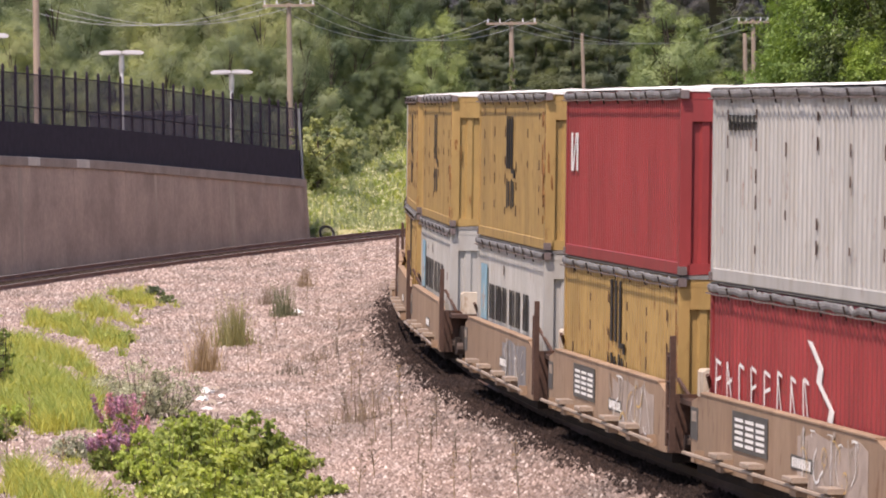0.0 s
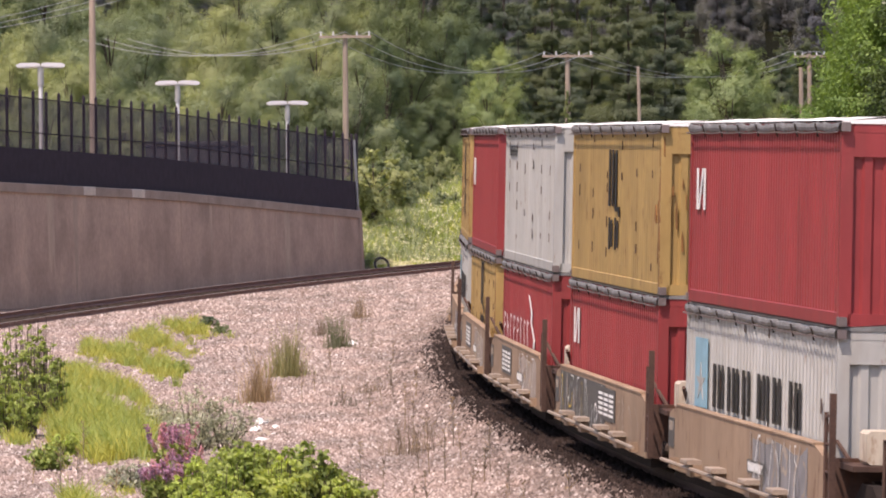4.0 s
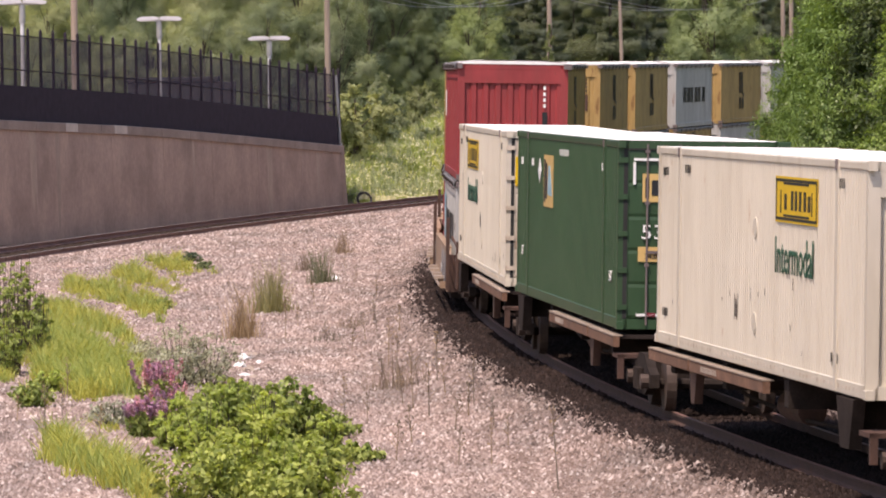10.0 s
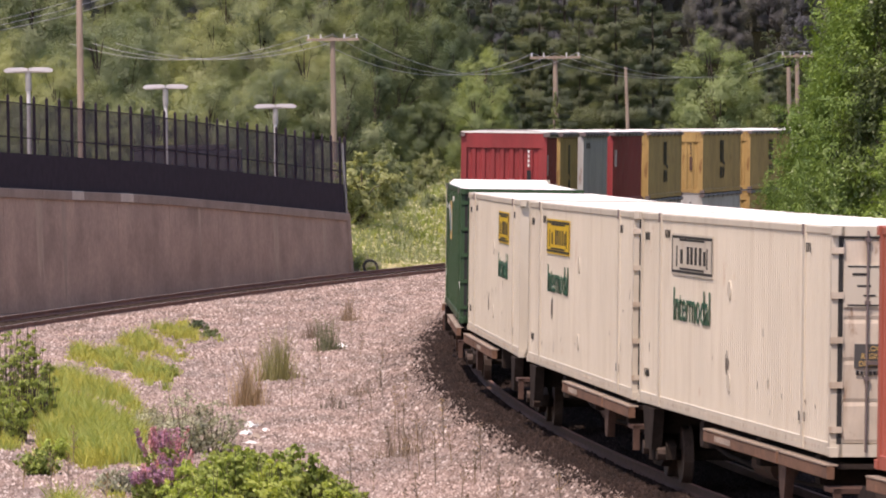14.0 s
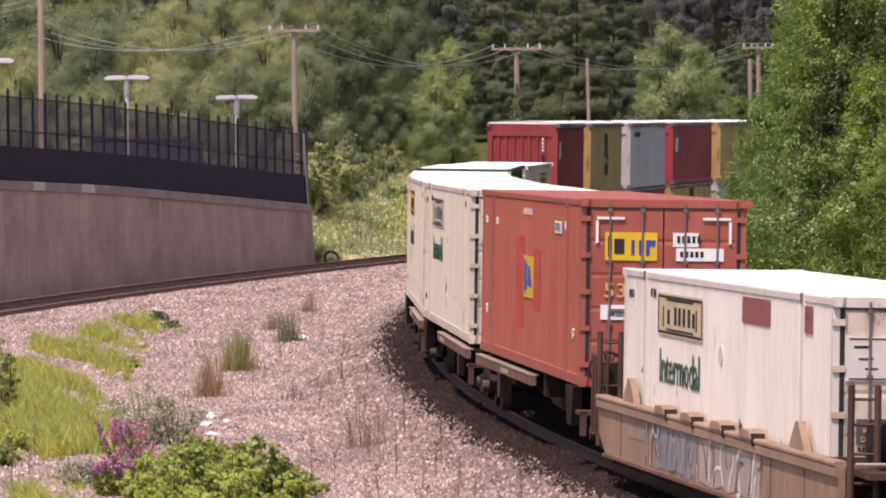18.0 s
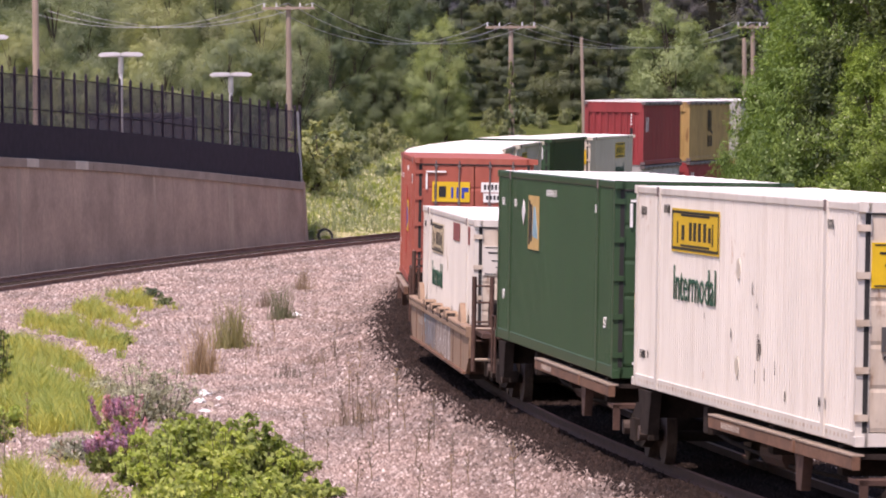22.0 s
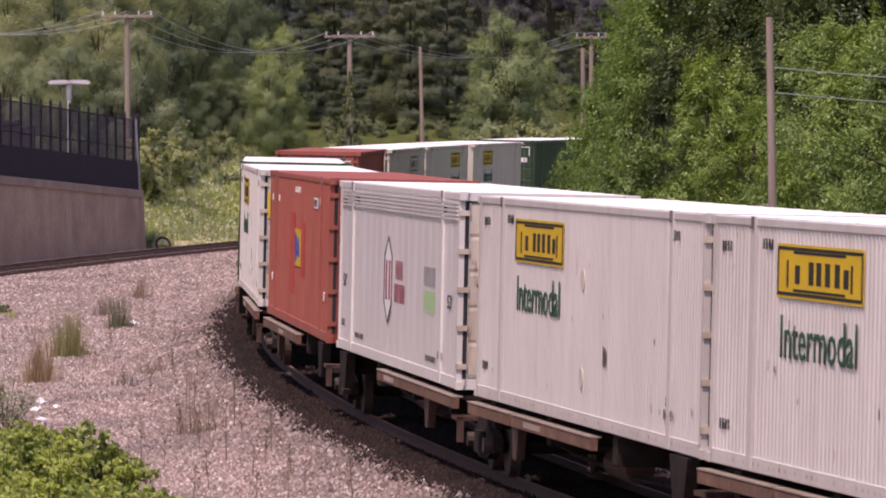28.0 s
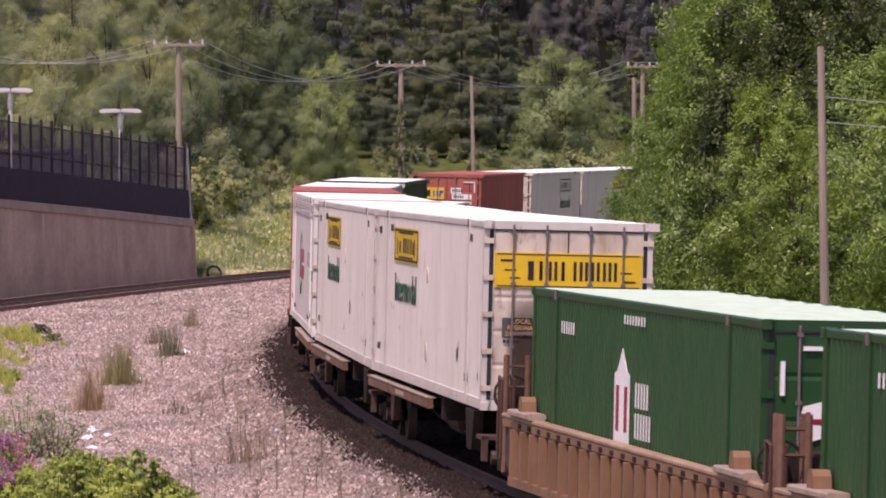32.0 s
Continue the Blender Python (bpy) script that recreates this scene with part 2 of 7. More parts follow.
# darker copy of the fresh leaves: shade inside the crowns put into colour
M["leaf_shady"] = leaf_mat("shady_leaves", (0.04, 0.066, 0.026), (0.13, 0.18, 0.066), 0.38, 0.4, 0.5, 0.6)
M["leaf_dark"] = leaf_mat("deep_leaves", (0.145, 0.19, 0.125), (0.20, 0.252, 0.16), 0.42, 0.6, 0.15, 0.7)
M["needle"] = leaf_mat("pine_needles", (0.165, 0.198, 0.17), (0.21, 0.248, 0.20), 0.55, 0.7, 0.08, 0.6)
# blue-grey of distance haze is put into these needles
M["leaf_far_haze"] = leaf_mat("far_forest", (0.22, 0.222, 0.275), (0.24, 0.244, 0.30), 0.6, 0.8, 0.05, 0.3)
M["grass"] = leaf_mat("yellow_green_grass", (0.29, 0.31, 0.07), (0.56, 0.56, 0.15), 0.35)
M["meadow"] = leaf_mat("meadow_weeds", (0.32, 0.37, 0.10), (0.56, 0.61, 0.22), 0.35)
M["reed"] = leaf_mat("reed_blades", (0.15, 0.16, 0.10), (0.30, 0.30, 0.20), 0.4)
M["dry"] = leaf_mat("dry_stalks", (0.20, 0.145, 0.12), (0.36, 0.29, 0.24), 0.3)
M["leaf_lime"] = leaf_mat("lime_leaves", (0.34, 0.44, 0.12), (0.62, 0.72, 0.25), 0.5, 0.5, 0.25, 0.3)
M["leaf_grey"] = leaf_mat("grey_green_leaves", (0.30, 0.32, 0.25), (0.62, 0.63, 0.53), 0.35, 0.5, 0.3, 0.2)
M["leaf_bush"] = leaf_mat("bush_leaves", (0.17, 0.235, 0.068), (0.52, 0.60, 0.20), 0.45, 0.5, 0.3, 0.35)
M["petal"] = leaf_mat("magenta_petals", (0.44, 0.19, 0.34), (0.64, 0.36, 0.53), 0.3)
M["white_flower"] = leaf_mat("white_petals", (0.6, 0.6, 0.52), (0.8, 0.8, 0.72), 0.3)


def ground_material():
    m = bpy.data.materials.new("gravel_and_soil")
    m.use_nodes = True
    nt = m.node_tree
    b = nt.nodes["Principled BSDF"]
    b.inputs["Roughness"].default_value = 0.95
    b.inputs["Specular IOR Level"].default_value = 0.05
    # darkest tones also stand in for shade in the gaps between stones
    stone = ramp(nt, noise_fac(nt, 14.0, 6, rough=0.8), [(0.34, (0.085, 0.062, 0.05)), (0.46, (0.245, 0.18, 0.153)), (0.58, (0.39, 0.298, 0.258)), (0.72, (0.58, 0.475, 0.415))])
    big = ramp(nt, noise_fac(nt, 0.35, 5), [(0.3, (0.80, 0.76, 0.74)), (0.7, (1.0, 1.0, 1.0))])
    c = mixc(nt, 1.0, stone, big, "MULTIPLY")
    # where the grass of the slopes begins
    at = nt.nodes.new("ShaderNodeAttribute")
    at.attribute_name = "soil"
    soil = ramp(nt, noise_fac(nt, 1.5, 6), [(0.3, (0.05, 0.07, 0.02)), (0.7, (0.14, 0.16, 0.05))])
    c = mixc(nt, at.outputs["Fac"], c, soil)
    # track dirt, mixed with shade of the train and far woods painted as colour
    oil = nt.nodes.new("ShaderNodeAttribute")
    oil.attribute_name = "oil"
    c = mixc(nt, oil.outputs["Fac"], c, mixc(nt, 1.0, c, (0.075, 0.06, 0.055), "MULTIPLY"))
    nt.links.new(c, b.inputs["Base Color"])
    bn = nt.nodes.new("ShaderNodeBump")
    bn.inputs["Strength"].default_value, bn.inputs["Distance"].default_value = 0.9, 0.06
    nt.links.new(noise_fac(nt, 16.0, 5, rough=0.8), bn.inputs["Height"])
    nt.links.new(bn.outputs[0], b.inputs["Normal"])
    return m


def mesh_screen():
    """Woven dark screen: partly open."""
    m = bpy.data.materials.new("dark_woven_screen")
    m.use_nodes = True
    nt = m.node_tree
    b = nt.nodes["Principled BSDF"]
    b.inputs["Base Color"].default_value = (0.085, 0.064, 0.085, 1)
    b.inputs["Roughness"].default_value = 0.8
    t = nt.nodes.new("ShaderNodeBsdfTransparent")
    mx = nt.nodes.new("ShaderNodeMixShader")
    k = ramp(nt, noise_fac(nt, 1.2, 3), [(0.3, (0.56,) * 3), (0.7, (0.70,) * 3)])
    nt.links.new(k, mx.inputs[0])
    nt.links.new(t.outputs[0], mx.inputs[1])
    nt.links.new(b.outputs[0], mx.inputs[2])
    nt.links.new(mx.outputs[0], nt.nodes["Material Output"].inputs[0])
    return m


M["ground"] = ground_material()
M["screen"] = mesh_screen()


def stone_material():
    m = bpy.data.materials.new("ballast_stone")
    m.use_nodes = True
    nt = m.node_tree
    b = nt.nodes["Principled BSDF"]
    b.inputs["Roughness"].default_value = 0.9
    b.inputs["Specular IOR Level"].default_value = 0.2
    geo = nt.nodes.new("ShaderNodeNewGeometry")
    c = ramp(nt, geo.outputs["Random Per Island"], [(0.0, (0.13, 0.095, 0.081)), (0.3, (0.25, 0.187, 0.163)), (0.75, (0.37, 0.291, 0.262)), (0.9, (0.47, 0.385, 0.35)), (1.0, (0.62, 0.54, 0.50))])
    c = mixc(nt, 1.0, c, ramp(nt, noise_fac(nt, 0.9, 6, (1.0, 0.25, 1.0), rough=0.65), [(0.34, (0.66, 0.69, 0.70)), (0.52, (0.96, 0.96, 0.96)), (0.7, (1.14, 1.1, 1.08))]), "MULTIPLY")
    # the same mix of track dirt and painted shade on the stones
    oil = nt.nodes.new("ShaderNodeAttribute")
    oil.attribute_name = "oil"
    c = mixc(nt, oil.outputs["Fac"], c, mixc(nt, 1.0, c, (0.075, 0.06, 0.055), "MULTIPLY"))
    nt.links.new(c, b.inputs["Base Color"])
    return m


M["stone"] = stone_material()


def soot_material():
    """Soot that thins out towards its edges."""
    m = bpy.data.materials.new("door_soot")
    m.use_nodes = True
    nt = m.node_tree
    b = nt.nodes["Principled BSDF"]
    b.inputs["Base Color"].default_value, b.inputs["Roughness"].default_value = (0.05, 0.03, 0.02, 1), 0.9
    tc, sp = nt.nodes.new("ShaderNodeTexCoord"), nt.nodes.new("ShaderNodeSeparateXYZ")
    nt.links.new(tc.outputs["Generated"], sp.inputs[0])
    keep = None
    for out, stops in ((1, [(0.0, (0, 0, 0)), (0.4, (1, 1, 1)), (0.65, (1, 1, 1)), (1.0, (0, 0, 0))]), (2, [(0.0, (0.9,) * 3), (0.55, (0.85,) * 3), (1.0, (0, 0, 0))])):
        k = ramp(nt, sp.outputs[out], stops)
        keep = k if keep is None else mixc(nt, 1.0, keep, k, "MULTIPLY")
    keep = mixc(nt, 1.0, keep, ramp(nt, noise_fac(nt, 4.0, 5, (1, 1, 0.5)), [(0.25, (0.45,) * 3), (0.6, (1, 1, 1))]), "MULTIPLY")
    t, mx = nt.nodes.new("ShaderNodeBsdfTransparent"), nt.nodes.new("ShaderNodeMixShader")
    nt.links.new(keep, mx.inputs[0])
    nt.links.new(t.outputs[0], mx.inputs[1])
    nt.links.new(b.outputs[0], mx.inputs[2])
    nt.links.new(mx.outputs[0], nt.nodes["Material Output"].inputs[0])
    return m


M["soot"] = soot_material()


# ---------------------------------------------------------------- mesh helpers
class Shape:
    """Gathers boxes, tubes and sheets into one mesh."""

    def __init__(self):
        self.v, self.f = [], []

    def add(self, vs, fs):
        n = len(self.v)
        self.v += [tuple(v) for v in vs]
        self.f += [tuple(n + i for i in f) for f in fs]
        return self

    def box(self, x0, x1, y0, y1, z0, z1, c=0.0):
        """A box, its four long edges along x chamfered by c."""
        if c:
            ring = [(y0 + c, z0), (y1 - c, z0), (y1, z0 + c), (y1, z1 - c), (y1 - c, z1), (y0 + c, z1), (y0, z1 - c), (y0, z0 + c)]
            return self.prism(ring, x0, x1)
        vs = [(x, y, z) for x in (x0, x1) for y in (y0, y1) for z in (z0, z1)]
        return self.add(vs, [(0, 1, 3, 2), (4, 6, 7, 5), (0, 4, 5, 1), (2, 3, 7, 6), (0, 2, 6, 4), (1, 5, 7, 3)])

    def prism(self, ring, x0, x1):
        """A ring of (y, z) drawn out along x."""
        n = len(ring)
        vs = [(x0, *q) for q in ring] + [(x1, *q) for q in ring]
        fs = [(i, (i + 1) % n, n + (i + 1) % n, n + i) for i in range(n)]
        return self.add(vs, fs + [tuple(range(n))[::-1], tuple(range(n, 2 * n))])

    def slab(self, ring, y0, y1):
        """A ring of (x, z) drawn out along y."""
        n = len(ring)
        vs = [(q[0], y0, q[1]) for q in ring] + [(q[0], y1, q[1]) for q in ring]
        fs = [(i, (i + 1) % n, n + (i + 1) % n, n + i) for i in range(n)]
        return self.add(vs, fs + [tuple(range(n))[::-1], tuple(range(n, 2 * n))])

    def tube(self, a, b, r, n=8, r2=None):
        a, b = Vector(a), Vector(b)
        d = (b - a).normalized()
        u = d.orthogonal().normalized()
        w = d.cross(u)
        r2 = r if r2 is None else r2
        vs = []
        for p, q in ((a, r), (b, r2)):
            vs += [p + (u * math.cos(k * math.tau / n) + w * math.sin(k * math.tau / n)) * q for k in range(n)]
        fs = [(i, (i + 1) % n, n + (i + 1) % n, n + i) for i in range(n)]
        return self.add(vs, fs + [tuple(range(n))[::-1], tuple(range(n, 2 * n))])

    def line(self, pts, r, n=6):
        """One unbroken tube through the points."""
        pts = [Vector(p) for p in pts]
        vs, fs = [], []
        u = (pts[1] - pts[0]).orthogonal().normalized()
        for i, p in enumerate(pts):
            d = (pts[min(i + 1, len(pts) - 1)] - pts[max(i - 1, 0)]).normalized()
            u = (u - d * u.dot(d)).normalized()
            w = d.cross(u)
            vs += [p + (u * math.cos(k * math.tau / n) + w * math.sin(k * math.tau / n)) * r for k in range(n)]
        for i in range(len(pts) - 1):
            fs += [(i * n + k, i * n + (k + 1) % n, (i + 1) * n + (k + 1) % n, (i + 1) * n + k) for k in range(n)]
        e = (len(pts) - 1) * n
        return self.add(vs, fs + [tuple(range(n))[::-1], tuple(range(e, e + n))])

    def corrugated(self, x0, x1, y, z0, z1, pitch, depth, out=1):
        """A side sheet with upright trapezoid ribs, facing out along y."""
        n = max(1, round((x1 - x0) / pitch))
        w = (x1 - x0) / n
        prof = []
        for i in range(n):
            a = x0 + i * w
            prof += [(a, 0), (a + 0.36 * w, 0), (a + 0.5 * w, -depth), (a + 0.86 * w, -depth)]
        prof.append((x1, 0))
        vs = [(px, y + out * d, z) for z in (z0, z1) for px, d in prof]
        k = len(prof)
        self.add(vs, [(i, i + 1, k + i + 1, k + i) if out < 0 else (i, k + i, k + i + 1, i + 1) for i in range(k - 1)])
        return self

    def corrugated_end(self, y0, y1, x, z0, z1, pitch, depth, out=1):
        n = max(1, round((y1 - y0) / pitch))
        w = (y1 - y0) / n
        prof = []
        for i in range(n):
            a = y0 + i * w
            prof += [(a, 0), (a + 0.36 * w, 0), (a + 0.5 * w, -depth), (a + 0.86 * w, -depth)]
        prof.append((y1, 0))
        vs = [(x + out * d, py, z) for z in (z0, z1) for py, d in prof]
        k = len(prof)
        return self.add(vs, [(i, i + 1, k + i + 1, k + i) if out > 0 else (i, k + i, k + i + 1, i + 1) for i in range(k - 1)])

    def mesh(self, name, material, smooth=False):
        me = bpy.data.meshes.new(name)
        me.from_pydata(self.v, [], self.f)
        me.materials.append(material)
        if smooth:
            me.polygons.foreach_set("use_smooth", [True] * len(me.polygons))
        me.update()
        return me


def part(name, shape, material, parent, label=""):
    """One mesh object under a thing or a part."""
    me = shape if isinstance(shape, bpy.types.Mesh) else shape.mesh(name, material)
    ob = new(name, me)
    ob.parent = parent
    return tagged(ob, label, kind="stuff" if name.endswith(("mark", "foliage")) else "")


def thing(name, label, category, group="", kind="", m=None):
    ob = new(name)
    ob.empty_display_size = 0.5
    if m is not None:
        ob.matrix_world = m
    return tagged(ob, label, category, group, kind)


def solid(name, shape, material, label, category, kind="", group="", m=None):
    ob = new(name, shape if isinstance(shape, bpy.types.Mesh) else shape.mesh(name, material))
    if m is not None:
        ob.matrix_world = m
    return tagged(ob, label, category, group, kind)


def big_mesh(name, verts, faces, material, attrs=()):
    """A mesh from arrays of equal-sided faces."""
    me = bpy.data.meshes.new(name)
    v, f = np.asarray(verts, np.float32), np.asarray(faces, np.int32)
    me.vertices.add(len(v))
    me.vertices.foreach_set("co", v.ravel())
    me.loops.add(f.size)
    me.loops.foreach_set("vertex_index", f.ravel())
    me.polygons.add(len(f))
    me.polygons.foreach_set("loop_start", np.arange(len(f), dtype=np.int32) * f.shape[1])
    for key, values in attrs:
        a = me.attributes.new(key, "FLOAT", "POINT")
        a.data.foreach_set("value", np.asarray(values, np.float32))
    me.materials.append(material)
    me.update(calc_edges=True)
    me.validate()
    return me


# ---------------------------------------------------------------- the curve of the track
GRADE, CANT = 0.00122, 0.0258
S_STEP = 0.5
S_TAB = np.arange(-420, 520, S_STEP)


def lay_curve():
    s = np.clip(S_TAB, -70, 330) / 100
    k = 0.00182 - 0.00042 * s + 0.00025 * s * s
    k[(S_TAB < -70) | (S_TAB > 330)] = 0
    th = np.concatenate([[0], -np.cumsum((k[1:] + k[:-1]) / 2) * S_STEP])
    th = th - np.interp(0, S_TAB, th) + 1.67858
    dx, dy = np.cos(th), np.sin(th)
    x = np.concatenate([[0], np.cumsum((dx[1:] + dx[:-1]) / 2) * S_STEP])
    y = np.concatenate([[0], np.cumsum((dy[1:] + dy[:-1]) / 2) * S_STEP])
    return x - np.interp(0, S_TAB, x) + 5.0033, y - np.interp(0, S_TAB, y) + 85.4701, th


CX, CY, CTH = lay_curve()


def track_at(s):
    """Centre of the main track at rail level, and its heading."""
    return (np.interp(s, S_TAB, CX), np.interp(s, S_TAB, CY), GRADE * np.clip(s, -120, 400), np.interp(s, S_TAB, CTH))


def main_x(y):
    return np.interp(y, CY, CX)


def left_x(y):
    """The second track, nearer the wall."""
    u = np.asarray(y, float) - 170
    return -15.3 + 0.13 * u + 0.00065 * u * u


def base_z(y):
    return GRADE * (np.clip(y, -30, 420) - 85.0)


def wall_x(y):
    return -3.4 - (249.0 - y) * 0.222


def wall_top(y):
    return np.interp(y, (160, 198, 218.5, 233, 246, 249), (4.82, 3.93, 3.43, 2.91, 2.42, 2.31))


def step(a, b, t):
    u = np.clip((np.asarray(t, float) - a) / (b - a), 0, 1)
    return u * u * (3 - 2 * u)


def ground_z(x, y):
    x, y = np.asarray(x, float), np.asarray(y, float)
    b = base_z(y)
    z = b - 0.5 + 0.06 * np.sin(x * 0.9 + y * 0.11) * np.cos(y * 0.17 - x * 0.3)
    d = np.abs(x - main_x(y)) * np.where(y > 230, 0.97, 0.995)
    z = z + (b - 0.14 - z) * (1 - step(1.7, 3.8, d))
    dl = np.abs(x - left_x(y))
    on = step(140, 150, y) * (1 - step(330, 345, y))
    z = z + (b - 0.50 - z) * (1 - step(1.6, 3.2, dl)) * on
    # slope behind the wall and left of the tracks
    away = np.minimum(left_x(y) - 3.2 - x, 60)
    rise = np.clip(y - 254, 0, 500) * 0.062 * step(0, 5, away) * step(250, 262, y)
    right = np.clip(x - main_x(np.clip(y, -400, 440)) - 6, 0, 200)
    z = z + rise + np.where(y > 60, 0.035 * np.minimum(right, 40), 0) + 0.25 * np.clip(y - 520, 0, 800) * step(520, 640, y)
    z = z + 0.22 * np.clip(-x - 40, 0, 300) * step(40, 60, -x) * step(60, 100, y)
    return z


def build_ground():
    xs = np.concatenate([[-3000, -1200, -600, -300, -160, -90, -60], np.arange(-45, -22, 2.0), np.arange(-22, 26, 0.55), np.arange(26, 70, 3.0), [90, 150, 300, 600, 1200, 3000]])
    ys = np.concatenate([[-3000, -1000, -400, -150, -60, 0, 30, 50], np.arange(60, 270, 1.3), np.arange(270, 420, 5.0), np.arange(430, 900, 30), [1000, 1400, 2000, 4500]])
    gx, gy = np.meshgrid(xs, ys)
    gz = ground_z(gx, gy)
    n = len(xs)
    i = np.arange(len(ys) - 1)[:, None] * n + np.arange(n - 1)[None, :]
    faces = np.stack([i, i + 1, i + n + 1, i + n], -1).reshape(-1, 4)
    away = left_x(gy) - 3.0 - gx
    right = gx - main_x(np.clip(gy, -400, 440))
    soil = np.maximum(step(0, 2, away) * step(248, 252, gy), step(4.0, 7.0, right))
    soil = np.maximum(soil, np.maximum(step(330, 350, gy), step(30, 36, -gx)))
    d = np.abs(gx - main_x(gy)) * 0.99
    # track dirt plus painted shade under the train; last term: shaded forest floor
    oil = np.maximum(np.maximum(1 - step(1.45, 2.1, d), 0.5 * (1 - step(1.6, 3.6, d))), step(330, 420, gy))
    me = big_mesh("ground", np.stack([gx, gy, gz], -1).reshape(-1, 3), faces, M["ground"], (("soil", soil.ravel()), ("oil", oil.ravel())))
    me.polygons.foreach_set("use_smooth", [True] * len(me.polygons))
    tagged(new("ground", me), "pinkish grey gravel ground with grassy slopes beyond", "ground", kind="structure")


build_ground()


def rail_sheet(shape, pts, gauge_side, z_off):
    """A rail of T section along points (x, y, z, heading)."""
    prof = [(-0.07, -0.17), (0.07, -0.17), (0.07, -0.15), (0.012, -0.12), (0.012, -0.045), (0.037, -0.035), (0.037, 0), (-0.037, 0), (-0.037, -0.035), (-0.012, -0.045), (-0.012, -0.12), (-0.07, -0.15)]
    n = len(prof)
    vs, fs = [], []
    for x, y, z, h in pts:
        lx, ly = -math.sin(h), math.cos(h)
        for o, dz in prof:
            q = gauge_side * 0.753 + o
            vs.append((x + lx * q, y + ly * q, z + z_off + dz))
    for i in range(len(pts) - 1):
        for k in range(n):
            fs.append((i * n + k, i * n + (k + 1) % n, (i + 1) * n + (k + 1) % n, (i + 1) * n + k))
    shape.add(vs, fs)


def build_track(name, pts, cant, label, tie_every, steel, head):
    t = thing(name, label, "railway track", kind="structure")
    for side in (1, -1):
        sh = Shape()
        rail_sheet(sh, pts, side, side * 0.75 * cant)
        r = part("rail", sh, steel, t, "worn rusty steel rail")
        vs = []
        for x, y, z, h in pts:
            lx, ly, zz = -math.sin(h), math.cos(h), z + side * 0.75 * cant + 0.002
            vs += [(x + lx * (side * 0.753 + o), y + ly * (side * 0.753 + o), zz) for o in (-0.032, 0.032)]
        part("running_surface", Shape().add(vs, [(2 * i, 2 * i + 1, 2 * i + 3, 2 * i + 2) for i in range(len(pts) - 1)]), head, r, "polished top of the rail head")
    tie = Shape().box(-0.115, 0.115, -1.3, 1.3, -0.36, -0.172, 0.012).mesh("sleeper", M["tie"])
    count, last = 0, None
    for x, y, z, h in pts:
        if last is None or math.hypot(x - last[0], y - last[1]) >= tie_every:
            last = (x, y)
            ob = part("sleeper", tie, None, t)
            ob.matrix_basis = Matrix.Translation((x, y, z)) @ Matrix.Rotation(h, 4, "Z") @ Matrix.Rotation(cant, 4, "X")
            count += 1
    return count


MAIN_PTS = [tuple(float(v) for v in track_at(s)) for s in np.arange(-14, 300, 0.6)]
build_track("main_track", MAIN_PTS, CANT, "curving main railway track on dark oily ballast", 0.58, M["brown"], M["rail"])


def left_points():
    out = []
    for y in np.arange(150, 330, 0.6):
        h = math.atan2(1.0, 0.13 + 0.0013 * (y - 170))
        out.append((float(left_x(y)), float(y), float(base_z(y)) - 0.29, h))
    return out


build_track("side_track", left_points(), 0.068, "second railway track along the concrete wall", 0.9, M["rail"], M["rail_head"])


# ---------------------------------------------------------------- retaining wall and fence
def along_wall(y, off=0.0):
    """A point of the wall's face line; off goes towards the tracks."""
    return (wall_x(y) + off * 0.976, y - off * 0.217)


WALL_Y = np.linspace(172, 249, 12)


